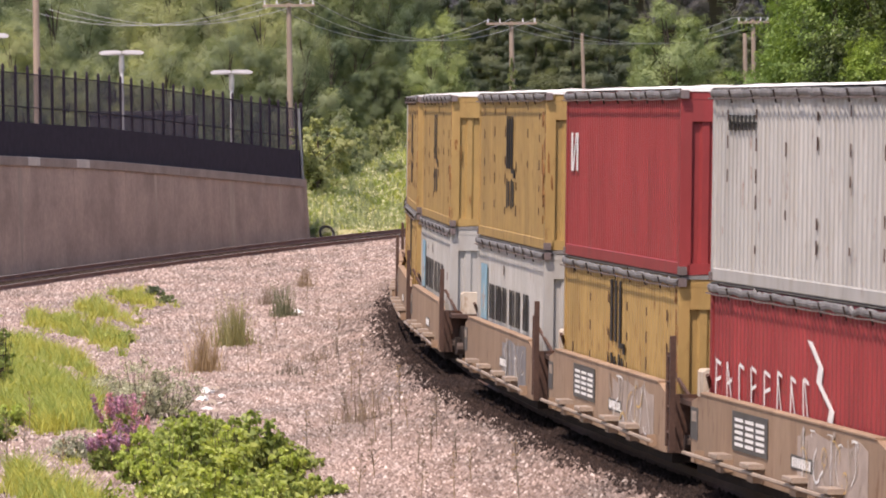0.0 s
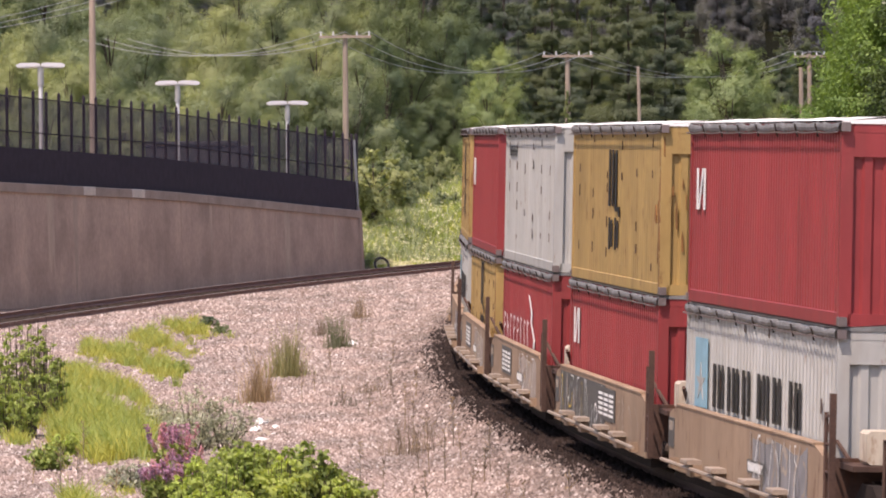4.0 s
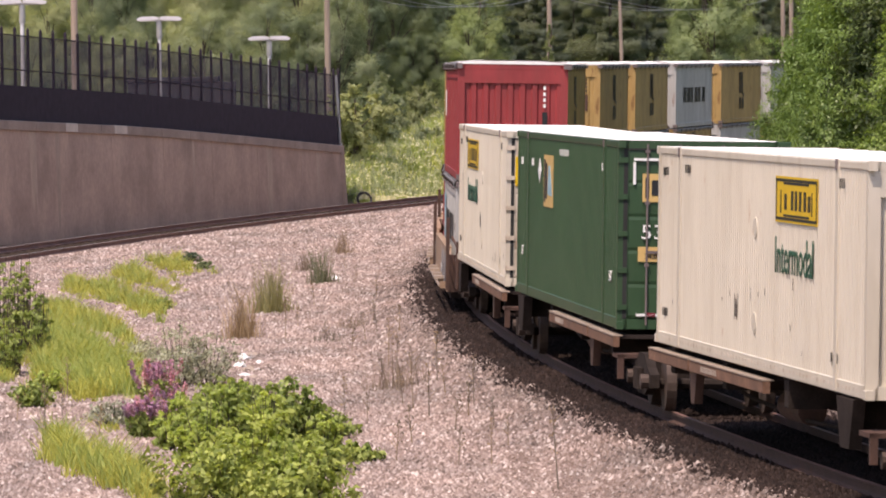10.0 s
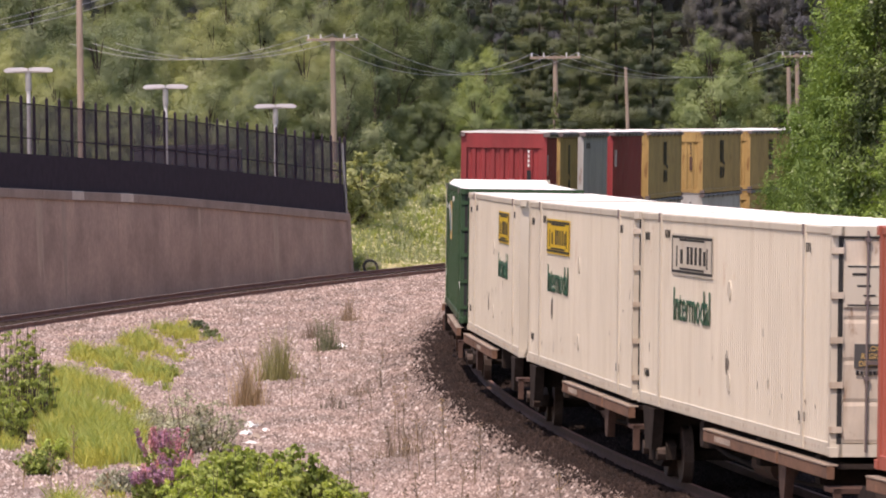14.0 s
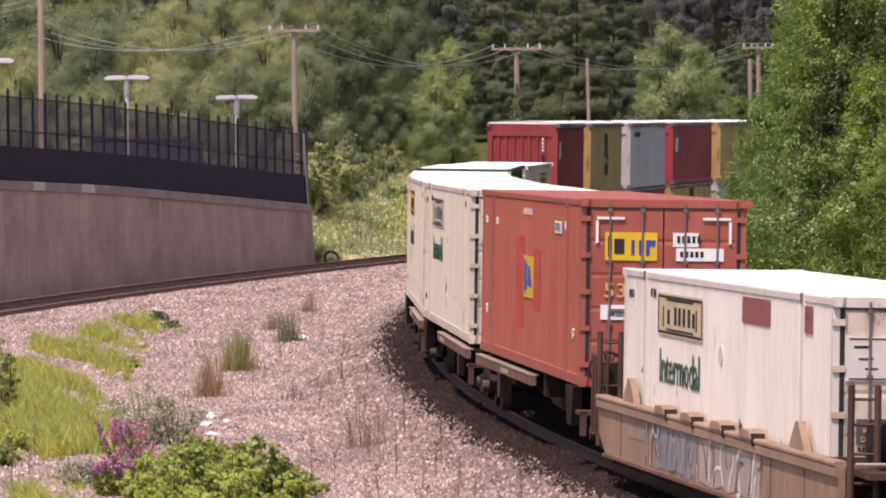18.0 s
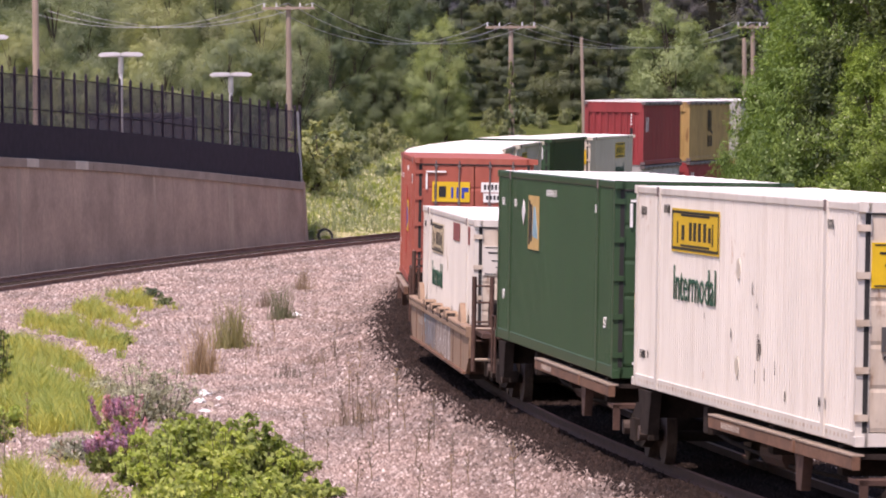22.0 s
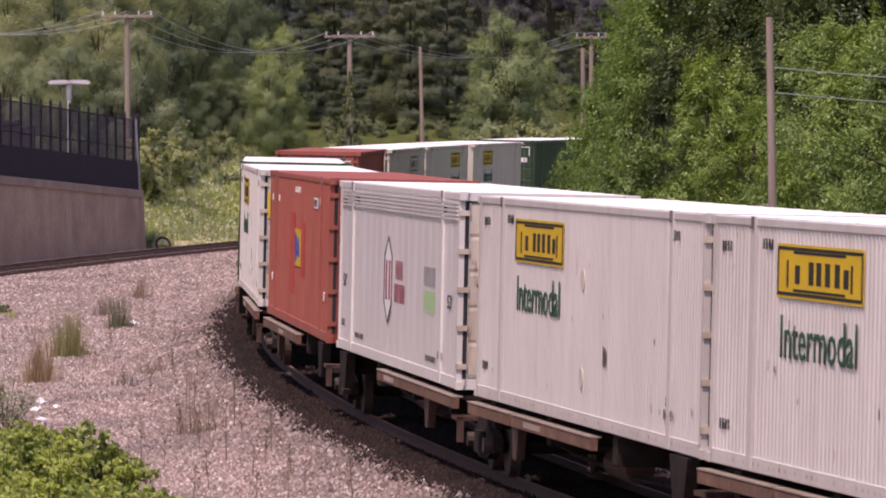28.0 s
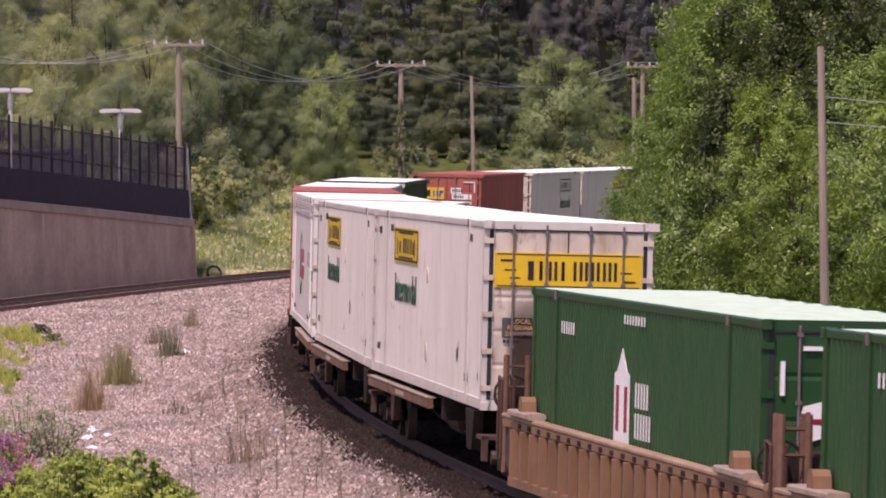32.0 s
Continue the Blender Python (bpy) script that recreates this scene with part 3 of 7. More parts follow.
def build_wall():
    wall = thing("retaining_wall", "long stained concrete retaining wall with a lighter coping", "wall", kind="structure")
    for a, b in zip(WALL_Y, WALL_Y[1:]):
        sh = Shape()
        b2 = b - 0.025
        q = []
        for y in (a, b2):
            for off, z in ((0.12, -1.2), (0.0, wall_top(y) - 0.32), (-0.55, wall_top(y) - 0.32), (-0.55, -1.2)):
                q.append((*along_wall(y, off), z))
        sh.add(q, [(0, 1, 5, 4), (1, 2, 6, 5), (2, 3, 7, 6), (3, 0, 4, 7), (0, 3, 2, 1), (4, 5, 6, 7)])
        part("wall_panel", sh, M["concrete"], wall)
    edges = np.linspace(172, 249, 20)
    for a, b in zip(edges, edges[1:]):
        sh = Shape()
        q = []
        for y in (a, b - 0.02):
            z = wall_top(y)
            for off, dz in ((0.07, -0.318), (0.07, -0.03), (0.04, 0.0), (-0.6, 0.0), (-0.6, -0.318)):
                q.append((*along_wall(y, off), z + dz))
        sh.add(q, [(i, (i + 1) % 5, 5 + (i + 1) % 5, 5 + i) for i in range(5)] + [(4, 3, 2, 1, 0), (5, 6, 7, 8, 9)])
        part("coping_block", sh, M["cope"], wall)
    for a, b in ((208.0, 209.5), (214.2, 215.9)):
        q = []
        for y in (a, b):
            z = wall_top(y)
            for off, dz in ((0.074, -0.30), (0.074, -0.028), (0.042, 0.004), (-0.1, 0.004)):
                q.append((*along_wall(y, off), z + dz))
        part("mortar_patch", Shape().add(q, [(0, 4, 5, 1), (1, 5, 6, 2), (2, 6, 7, 3)]), M["mortar"], wall, "pale mortar patch on the coping")
    streaks = np.random.default_rng(14)
    for y in np.linspace(182, 245, 7):
        y += streaks.normal() * 3.0
        wd = 0.18 + 0.35 * streaks.random()
        q = []
        for u, top in ((-wd, 0.34), (-wd * 0.3, 0.325), (wd * 0.5, 0.325), (wd, 0.34)):
            zt = wall_top(y + u) - top - 0.02
            low = zt - (0.4 + 0.6 * streaks.random()) * (zt + 0.4)
            f = (zt - low) / (zt + 1.2)
            q += [(*along_wall(y + u, 0.004), zt), (*along_wall(y + u * 0.8, 0.004 + 0.12 * f), low)]
        part("lime_streak", Shape().add(q, [(0, 1, 3, 2), (2, 3, 5, 4), (4, 5, 7, 6)]), M["lime"], wall, "pale lime streak on the wall")
    # the return that closes the end
    end = Shape()
    z = float(wall_top(249))
    ring = [(-3.52, 248.98), (-3.36, 249.1), (-3.26, 249.7), (-3.3, 251.0), (-3.52, 263.0), (-4.1, 263.0), (-3.9, 250.4)]
    n = len(ring)
    vs = [(x + lean, y, h) for h, lean in ((-1.2, 0.16), (z - 0.3, 0.0), (z - 0.05, -0.01), (z, -0.06)) for x, y in ring]
    end.add(vs, [(k * n + i, k * n + (i + 1) % n, k * n + n + (i + 1) % n, k * n + n + i) for k in range(3) for i in range(n)] + [tuple(range(n))[::-1], tuple(range(3 * n, 4 * n))])
    part("end_wall", end, M["concrete"], wall)
    # the raised yard behind it
    yard = Shape()
    q = []
    for y in (150, 249, 263):
        x = wall_x(min(y, 249)) - 0.5
        zt = wall_top(min(y, 249)) - 0.12
        q += [(x, y, zt), (x - 60, y, zt + 1.0), (x, y, -1.5), (x - 60, y, -1.5)]
    yard.add(q, [(0, 4, 5, 1), (4, 8, 9, 5), (8, 10, 11, 9), (0, 2, 6, 4), (4, 6, 10, 8)])
    solid("yard", yard, M["coping"], "raised yard surface behind the concrete wall", "yard", kind="structure")


build_wall()


def build_fence():
    fence = thing("fence", "tall black steel fence with dark screens on the wall", "fence")
    n = 46
    ys = np.linspace(180, 248.7, n)
    post = Shape().box(-0.043, 0.043, -0.043, 0.043, -0.05, 3.12)
    post.add([(-0.05, -0.05, 3.12), (0.05, -0.05, 3.12), (0.05, 0.05, 3.12), (-0.05, 0.05, 3.12), (0, 0, 3.24)], [(3, 2, 1, 0), (0, 1, 4), (1, 2, 4), (2, 3, 4), (3, 0, 4)])
    post = post.mesh("post", M["fence"])
    spots = [(*along_wall(y, -0.2), wall_top(y)) for y in ys] + [(-3.5 - 0.02 * k, 250.0 + 1.9 * k, 2.3) for k in range(7)]
    for x, y, z in spots:
        ob = part("post", post, None, fence)
        ob.matrix_basis = Matrix.Translation((x, y, z)) @ Matrix.Rotation(-0.22, 4, "Z")
    for a, b in zip(spots, spots[1:]):
        for h, w in ((1.18, 0.035), (1.75, 0.026), (2.92, 0.022)):
            part("fence_rail", Shape().tube((a[0], a[1], a[2] + h), (b[0], b[1], b[2] + h), w, 4), M["fence"], fence)
        for z0, z1, m, nm in ((0.0, 1.2, M["band"], "solid_panel"), (1.19, 2.95, M["screen"], "screen")):
            sh = Shape()
            o = 0.012
            vs = []
            for p in (a, b):
                for off in ((0.06 - o, 0.06 + o) if nm == "solid_panel" else (-o, o)):
                    vs += [(p[0] + off, p[1], p[2] + z0), (p[0] + off, p[1], p[2] + z1)]
            sh.add(vs, [(0, 1, 5, 4), (2, 6, 7, 3), (1, 3, 7, 5), (0, 4, 6, 2), (0, 2, 3, 1), (4, 5, 7, 6)] if nm == "solid_panel" else [(0, 1, 5, 4)])
            part(nm, sh, m, fence)


    # galvanised post where the fence turns the corner
    x, y, z = along_wall(249.0, -0.12) + (float(wall_top(249)),)
    part("corner_post", Shape().tube((x + 0.1, y + 0.2, z - 0.1), (x - 0.05, y + 0.2, z + 2.95), 0.055, 8), M["galv"], fence, "grey galvanised corner post")


build_fence()


def across(px, depth):
    """Across-view offset at a depth of a sight-line column."""
    return (px - 784) / 10533.0 * depth


def height_at(py, depth):
    return 5.163 - (py - 247.2) / 10533.0 * depth


def build_lamp(px, depth, top):
    x, z = across(px, depth), height_at(top, depth)
    zb = 2.4
    t = thing("yard_lamp", "grey twin-arm yard lamp with flat white heads", "lamp", "lamps behind the fence", m=pose(x, depth, zb, 0, 0, 4))
    h = z - zb
    part("post", Shape().tube((0, 0, -0.6), (0, 0, h - 0.1), 0.085, 10, 0.07), M["lamp_grey"], t)
    part("arm", Shape().box(-0.75, 0.75, -0.04, 0.04, h - 0.12, h - 0.04), M["lamp_grey"], t)
    for sx in (-1, 1):
        sh = Shape().slab([(sx * 0.02, h - 0.06), (sx * 0.8, h - 0.1), (sx * 0.86, h - 0.02), (sx * 0.7, h + 0.06), (sx * 0.2, h + 0.07), (sx * 0.02, h + 0.04)], -0.17, 0.17)
        part("lamp_head", sh, M["lamp_grey"], t)
    part("bracket", Shape().tube((0, 0, h - 0.75), (0, 0, h - 0.1), 0.11, 10), M["galv"], t)


for px, depth, top in ((80, 205, 106), (322, 226, 139), (516, 240, 176)):
    build_lamp(px, depth, top)


def build_pole(name, px, depth, top, base_z_, lean=0.0, arms=(), r=0.15):
    x, z = across(px, depth), height_at(top, depth)
    h = z - base_z_
    t = thing("utility_pole", "weathered grey wooden utility pole", "utility pole", "poles along the line", m=pose(x, depth, base_z_, 0, lean, 0))
    part("post", Shape().tube((0, 0, -0.8), (0, 0, h), r * 1.15, 10, r * 0.8), M["pole"], t)
    for dz, half in arms:
        part("crossarm", Shape().box(-half, half, -0.13 - r, -r, h - dz - 0.07, h - dz + 0.05), M["pole"], t)
        for k in (-0.92, -0.45, 0.45, 0.92):
            part("insulator", Shape().tube((k * half, -0.07 - r, h - dz + 0.05), (k * half, -0.07 - r, h - dz + 0.25), 0.05, 8, 0.03), M["lamp_grey"], t)
    return Vector((x, depth, z))


POLES = [
    build_pole("a", 172, 262, -190, 2.5),
    build_pole("b", 619, 285, 56, 1.6, arms=((0.12, 1.25),)),
    build_pole("c", 1012, 306, 94, 0.2, arms=((0.1, 1.3),)),
    build_pole("d", 1142, 312, 116, 0.4, lean=-1.0, r=0.105),
    build_pole("e", 1440, 338, 96, 0.6, arms=((0.15, 0.9),)),
    build_pole("f", 1425, 334, 120, 0.6),
    build_pole("g", 1766, 118, 66, -0.3, lean=-0.8, r=0.09),
]


def build_wires():
    def sag(a, b, drop, n=18):
        return [a.lerp(b, k / n) - Vector((0, 0, drop * 4 * (k / n) * (1 - k / n))) for k in range(n + 1)]
    runs = [(POLES[1], Vector((across(195, 300), 300, height_at(66, 300))), 1.0), (POLES[1], POLES[2], 1.5), (POLES[2], POLES[4], 1.4), (POLES[4], Vector((60, 380, 13)), 1.0), (Vector((across(-150, 240), 240, height_at(62, 240))), Vector((across(300, 285), 285, height_at(-40, 285))), 0.3)]
    for a, b, drop in runs:
        for o in (-1.15, 0.0, 1.15):
            w = Vector((o, -0.2, 0.12))
            solid("wire", Shape().line(sag(a + w, b + w, drop), 0.014, 4), M["wire"], "thin grey overhead wire between poles", "wire", group="overhead wires")
    g = POLES[6]
    for dz in (1.0, 1.5):
        solid("wire", Shape().line(sag(g - Vector((0, 0, dz)), Vector((26, 128, g.z - dz - 0.2)), 0.3), 0.012, 4), M["wire"], "thin grey overhead wire between poles", "wire", group="overhead wires")


build_wires()


# ---------------------------------------------------------------- plants
def leaf_cloud(rng, centres, radii, per, size, flat=0.5, droop=0.0, shell=0.55):
    """Leaf clumps, four-cornered and bent, scattered through ellipsoids."""
    vs, fs = [], []
    for c, r, k in zip(centres, radii, per):
        d = rng.normal(size=(k, 3))
        d /= np.linalg.norm(d, axis=1)[:, None]
        rad = shell + (1 - shell) * rng.random(k)
        bump = 1 + 0.22 * np.sin(d[:, 0] * 5 + c[0]) * np.sin(d[:, 2] * 6 + c[1])
        p = c + d * (rad * bump)[:, None] * r
        nrm = d * np.array([1, 1, 1.1]) + rng.normal(size=(k, 3)) * flat
        nrm /= np.linalg.norm(nrm, axis=1)[:, None]
        u = np.cross(nrm, rng.normal(size=(k, 3)))
        u /= np.linalg.norm(u, axis=1)[:, None]
        w = np.cross(nrm, u)
        s = size * (0.55 + 0.9 * rng.random(k))[:, None]
        sag = nrm * s * 0.25
        dr = np.array([0, 0, -droop]) * s
        q = np.stack([p - u * s - sag, p - w * s * 0.55 + sag * 0.4, p + u * s - sag + dr, p + w * s * 0.55 + sag * 0.4], 1)
        fs.append(np.arange(k * 4).reshape(k, 4) + sum(len(v) for v in vs))
        vs.append(q.reshape(-1, 3))
    return np.concatenate(vs), np.concatenate(fs)


def twig_cloud(rng, centres, radii, per, size, twigs=16, loose=0.16, rough=0.36):
    """Leaf clumps strung along twigs that spread from each limb end, so that the outline stays ragged."""
    ps, ds = [], []
    mid = np.mean(centres, axis=0)
    for c, r, k in zip(centres, radii, per):
        d = rng.normal(size=(twigs, 3)) + np.array([0, 0, 0.25])
        d /= np.linalg.norm(d, axis=1)[:, None]
        ln = 0.35 + 1.0 * rng.random(twigs) ** 1.3
        i = rng.integers(twigs, size=k)
        u = rng.random(k) ** 0.6
        jit = rng.normal(size=(k, 3)) * (loose * (1.25 - u))[:, None]
        ps.append(c + (d[i] * (u * ln[i])[:, None] + jit) * r)
        out = (ps[-1] - c) / np.max(r) + 0.5 * (c - mid) / (np.linalg.norm(c - mid) + 1e-6)
        ds.append(out / (np.linalg.norm(out, axis=1)[:, None] + 1e-6))
    p, d = np.concatenate(ps), np.concatenate(ds)
    k = len(p)
    nrm = d * 1.0 + rng.normal(size=(k, 3)) * rough + np.array([0, 0, 0.3])
    nrm /= np.linalg.norm(nrm, axis=1)[:, None]
    u = np.cross(nrm, rng.normal(size=(k, 3)))
    u /= np.linalg.norm(u, axis=1)[:, None]
    w = np.cross(nrm, u)
    s = size * (0.5 + 0.9 * rng.random(k))[:, None]
    sag = nrm * s * 0.3
    q = np.stack([p - u * s - sag, p - w * s * 0.5 + sag * 0.4, p + u * s - sag, p + w * s * 0.5 + sag * 0.4], 1)
    return q.reshape(-1, 3), np.arange(k * 4).reshape(k, 4)


def limb_shape(rng, h, r, lean, tips):
    sh = Shape()
    top = Vector((lean * h, 0, h))
    pts = [Vector((lean * h * k / 6 + 0.04 * h * rng.normal() * (k > 0) * 0.4, 0.03 * h * rng.normal() * (k > 0) * 0.4, h * k / 6)) for k in range(7)]
    for k in range(6):
        sh.tube(pts[k], pts[k + 1], r * (1 - k / 7), 8, r * (1 - (k + 1) / 7))
    limbs = sh
    for tip in tips:
        k = min(5, max(1, int(6 * min(0.85, max(0.2, (tip[2] / h) * 0.72)))))
        a = pts[k]
        mid = a.lerp(Vector(tip), 0.5) + Vector((0, 0, 0.06 * h))
        limbs.tube(a, mid, r * 0.3, 6, r * 0.18)
        limbs.tube(mid, tip, r * 0.18, 5, r * 0.06)
    return sh, limbs


def broadleaf(name, seed, h, cr, base, leaf, size, count, label, blobs=16, category="tree", twigs=16, loose=0.16, rough=0.36):
    """Trunk, limbs and a crown of leaf clumps round the limb ends."""
    rng = np.random.default_rng(seed)
    t = thing(name, label, category)
    cs, rs = [], []
    for i in range(blobs):
        u = (i + 0.5) / blobs
        z = base + (h - base) * (0.08 + 0.86 * u)
        w = cr * (0.35 + 0.75 * math.sin(math.pi * min(1, 0.18 + 0.8 * u))) * 0.72
        a = i * 2.4 + rng.random() * 0.8
        k = rng.random() ** 0.5 * w
        cs.append(np.array([math.cos(a) * k, math.sin(a) * k, z]))
        q = cr * (0.34 + 0.24 * rng.random()) * (1.15 - 0.5 * u)
        rs.append(np.array([q, q, q * (0.75 + 0.5 * rng.random())]))
    wsum = sum(r[0] ** 2 for r in rs)
    per = [max(20, int(count * r[0] ** 2 / wsum)) for r in rs]
    trunk, limbs = limb_shape(rng, h * 0.86, h * 0.016 + 0.05, 0.02 * rng.normal(), cs)
    part("trunk", trunk, M["bark"], t)
    v, f = twig_cloud(rng, cs, rs, per, size, twigs, loose, rough)
    part("crown", big_mesh("crown", v, f, leaf), None, t)
    return t


def conifer(name, seed, h, cr, leaf, size, tiers, per, label, bare=0.03, flat=0.09):
    """Straight trunk with tiers of level boughs, each a flat plume of needle sprays with air below it."""
    rng = np.random.default_rng(seed)
    t = thing(name, label, "tree")
    br = Shape().tube((0, 0, -0.5), (0, 0, h), h * 0.011 + 0.05, 8, 0.03)
    ps, ds = [], []
    for k in range(tiers):
        u = (k + 0.5) / tiers
        z0 = h * (bare + (1 - bare) * u)
        rad = cr * (1.03 - u) ** 0.62 * (0.72 + 0.5 * rng.random())
        n = 6 if u < 0.8 else 4
        for b in range(n):
            a = k * 2.1 + b * math.tau / n + rng.random() * 0.6
            rr = rad * (0.6 + 0.55 * rng.random())
            z = z0 + 0.35 * h / tiers * rng.normal()
            d = np.array((math.cos(a), math.sin(a), 0.0))
            side = np.array((-d[1], d[0], 0.0))
            rise = 0.10 + 0.18 * u
            tip = d * rr + np.array((0, 0, z + rise * rr - 0.12 * rr))
            br.tube((0, 0, z), tuple(tip), 0.04, 4, 0.012)
            m = max(12, int(per * (rr / cr) ** 1.4))
            w = 0.18 + 0.85 * rng.random(m) ** 0.8
            wide = 0.34 * rr * np.sqrt(np.clip(1.15 - w, 0.03, 1)) * np.clip(w * 2.2, 0.2, 1)
            lat = (2 * rng.random(m) - 1) * wide
            arch = rise * rr * w - 0.12 * rr * w * w
            lift = rng.normal(size=m) * flat * (0.5 + rr * 0.25)
            p = d[None] * (rr * w)[:, None] + side[None] * lat[:, None]
            p[:, 2] = z + arch + lift - 0.10 * np.abs(lat)
            ps.append(p)
            ds.append(d[None] * 1.0 + side[None] * (lat / (0.35 * rr + 0.1))[:, None] + np.zeros((m, 3)))
    part("trunk", br, M["bark"], t)
    p, u = np.concatenate(ps), np.concatenate(ds)
    k = len(p)
    nrm = rng.normal(size=(k, 3)) * 0.3 + np.array([0, 0, 1.0]) + u * 0.22
    nrm /= np.linalg.norm(nrm, axis=1)[:, None]
    u = u + rng.normal(size=(k, 3)) * 0.4
    u = u - nrm * (u * nrm).sum(1)[:, None]
    u /= np.linalg.norm(u, axis=1)[:, None]
    w = np.cross(nrm, u)
    sz = size * (0.6 + 0.9 * rng.random(k))[:, None]
    q = np.stack([p - u * sz, p - w * sz * 0.33, p + u * sz - nrm * sz * 0.3, p + w * sz * 0.33], 1)
    v, f = q.reshape(-1, 3), np.arange(k * 4).reshape(k, 4)
    part("crown", big_mesh("crown", v, f, leaf), None, t)
    return t


def put(proto, px, depth, top, proto_h, yaw, spread=1.0):
    """A copy of a tree, its tip at the height and column given, standing on the ground."""
    x = across(px, depth)
    zb = float(ground_z(x, depth))
    if x < float(wall_x(min(depth, 249))) and depth < 263:
        zb = float(wall_top(min(depth, 249)))
    k = max(0.3, (height_at(top, depth) - zb) / proto_h)
    return x, zb, k, yaw


PROTOS = {
    "light": [broadleaf("tree", 11 + i, 12, 3.2 + 0.3 * i, 0.3, M["leaf_light"], 0.055, 72000, "light olive-green broadleaf tree on the far slope", 17, twigs=46, loose=0.3, rough=0.25) for i in range(3)],
    "deep": [broadleaf("tree", 31 + i, 14, 3.9, 0.6, M["leaf_dark"], 0.068, 56000, "deep green broadleaf tree on the far slope", 17, twigs=40, loose=0.28, rough=0.28) for i in range(2)],
    "pine": [conifer("pine_tree", 51 + i, 20, 5.2, M["needle"], 0.13, 11, 1700, "tall dark green pine tree in the woods", flat=0.19) for i in range(3)],
    "near": [broadleaf("tree", 71 + i, 11, 3.3, 0.5, M["leaf_near"], 0.06, 62000, "fresh green broadleaf tree beside the track", 26, twigs=24, loose=0.2) for i in range(2)],
    "shady": [broadleaf("tree", 81 + i, 11, 3.3, 0.3, M["leaf_shady"], 0.058, 60000, "broadleaf tree beside the track with shade-darkened leaves", 22, twigs=26, loose=0.22) for i in range(2)],
    "pale": [broadleaf("tree", 131 + i, 12, 3.3, 0.5, M["leaf_pale"], 0.062, 50000, "pale yellow-green broadleaf tree before dark pines", 17, twigs=40, loose=0.28, rough=0.25) for i in range(2)],
    "bush": [broadleaf("bush", 91 + i, 3.2, 1.7, 0.1, M["leaf_light"], 0.075, 6500, "rounded green bush in rough meadow", 12, "bush") for i in range(2)],
    "far": [conifer("pine_tree", 111, 24, 5.6, M["leaf_far_haze"], 0.22, 14, 900, "pine tree of the distant forest with haze-tinted needles", flat=0.4)],
}
PROTO_H = {"shady": 11, "light": 12, "deep": 14, "pine": 20, "near": 11, "bush": 3.2, "pale": 12, "far": 24}
USED = set()
tree_rng = np.random.default_rng(5)


def plant(kind, px, depth, top):
    protos = PROTOS[kind]
    i = int(tree_rng.integers(len(protos)))
    x, zb, k, _ = put(protos[i], px, depth, top, PROTO_H[kind], 0)
    m = Matrix.Translation((x, depth, zb - 0.05)) @ Matrix.Rotation(tree_rng.random() * 6.28, 4, "Z") @ Matrix.Scale(k, 4)
    ob = protos[i]
    if ob.name not in USED:
        USED.add(ob.name)
    else:
        ob = copy_thing(ob, m)
    ob.matrix_basis = m
    ob.scale = (k, k, k)
    return ob


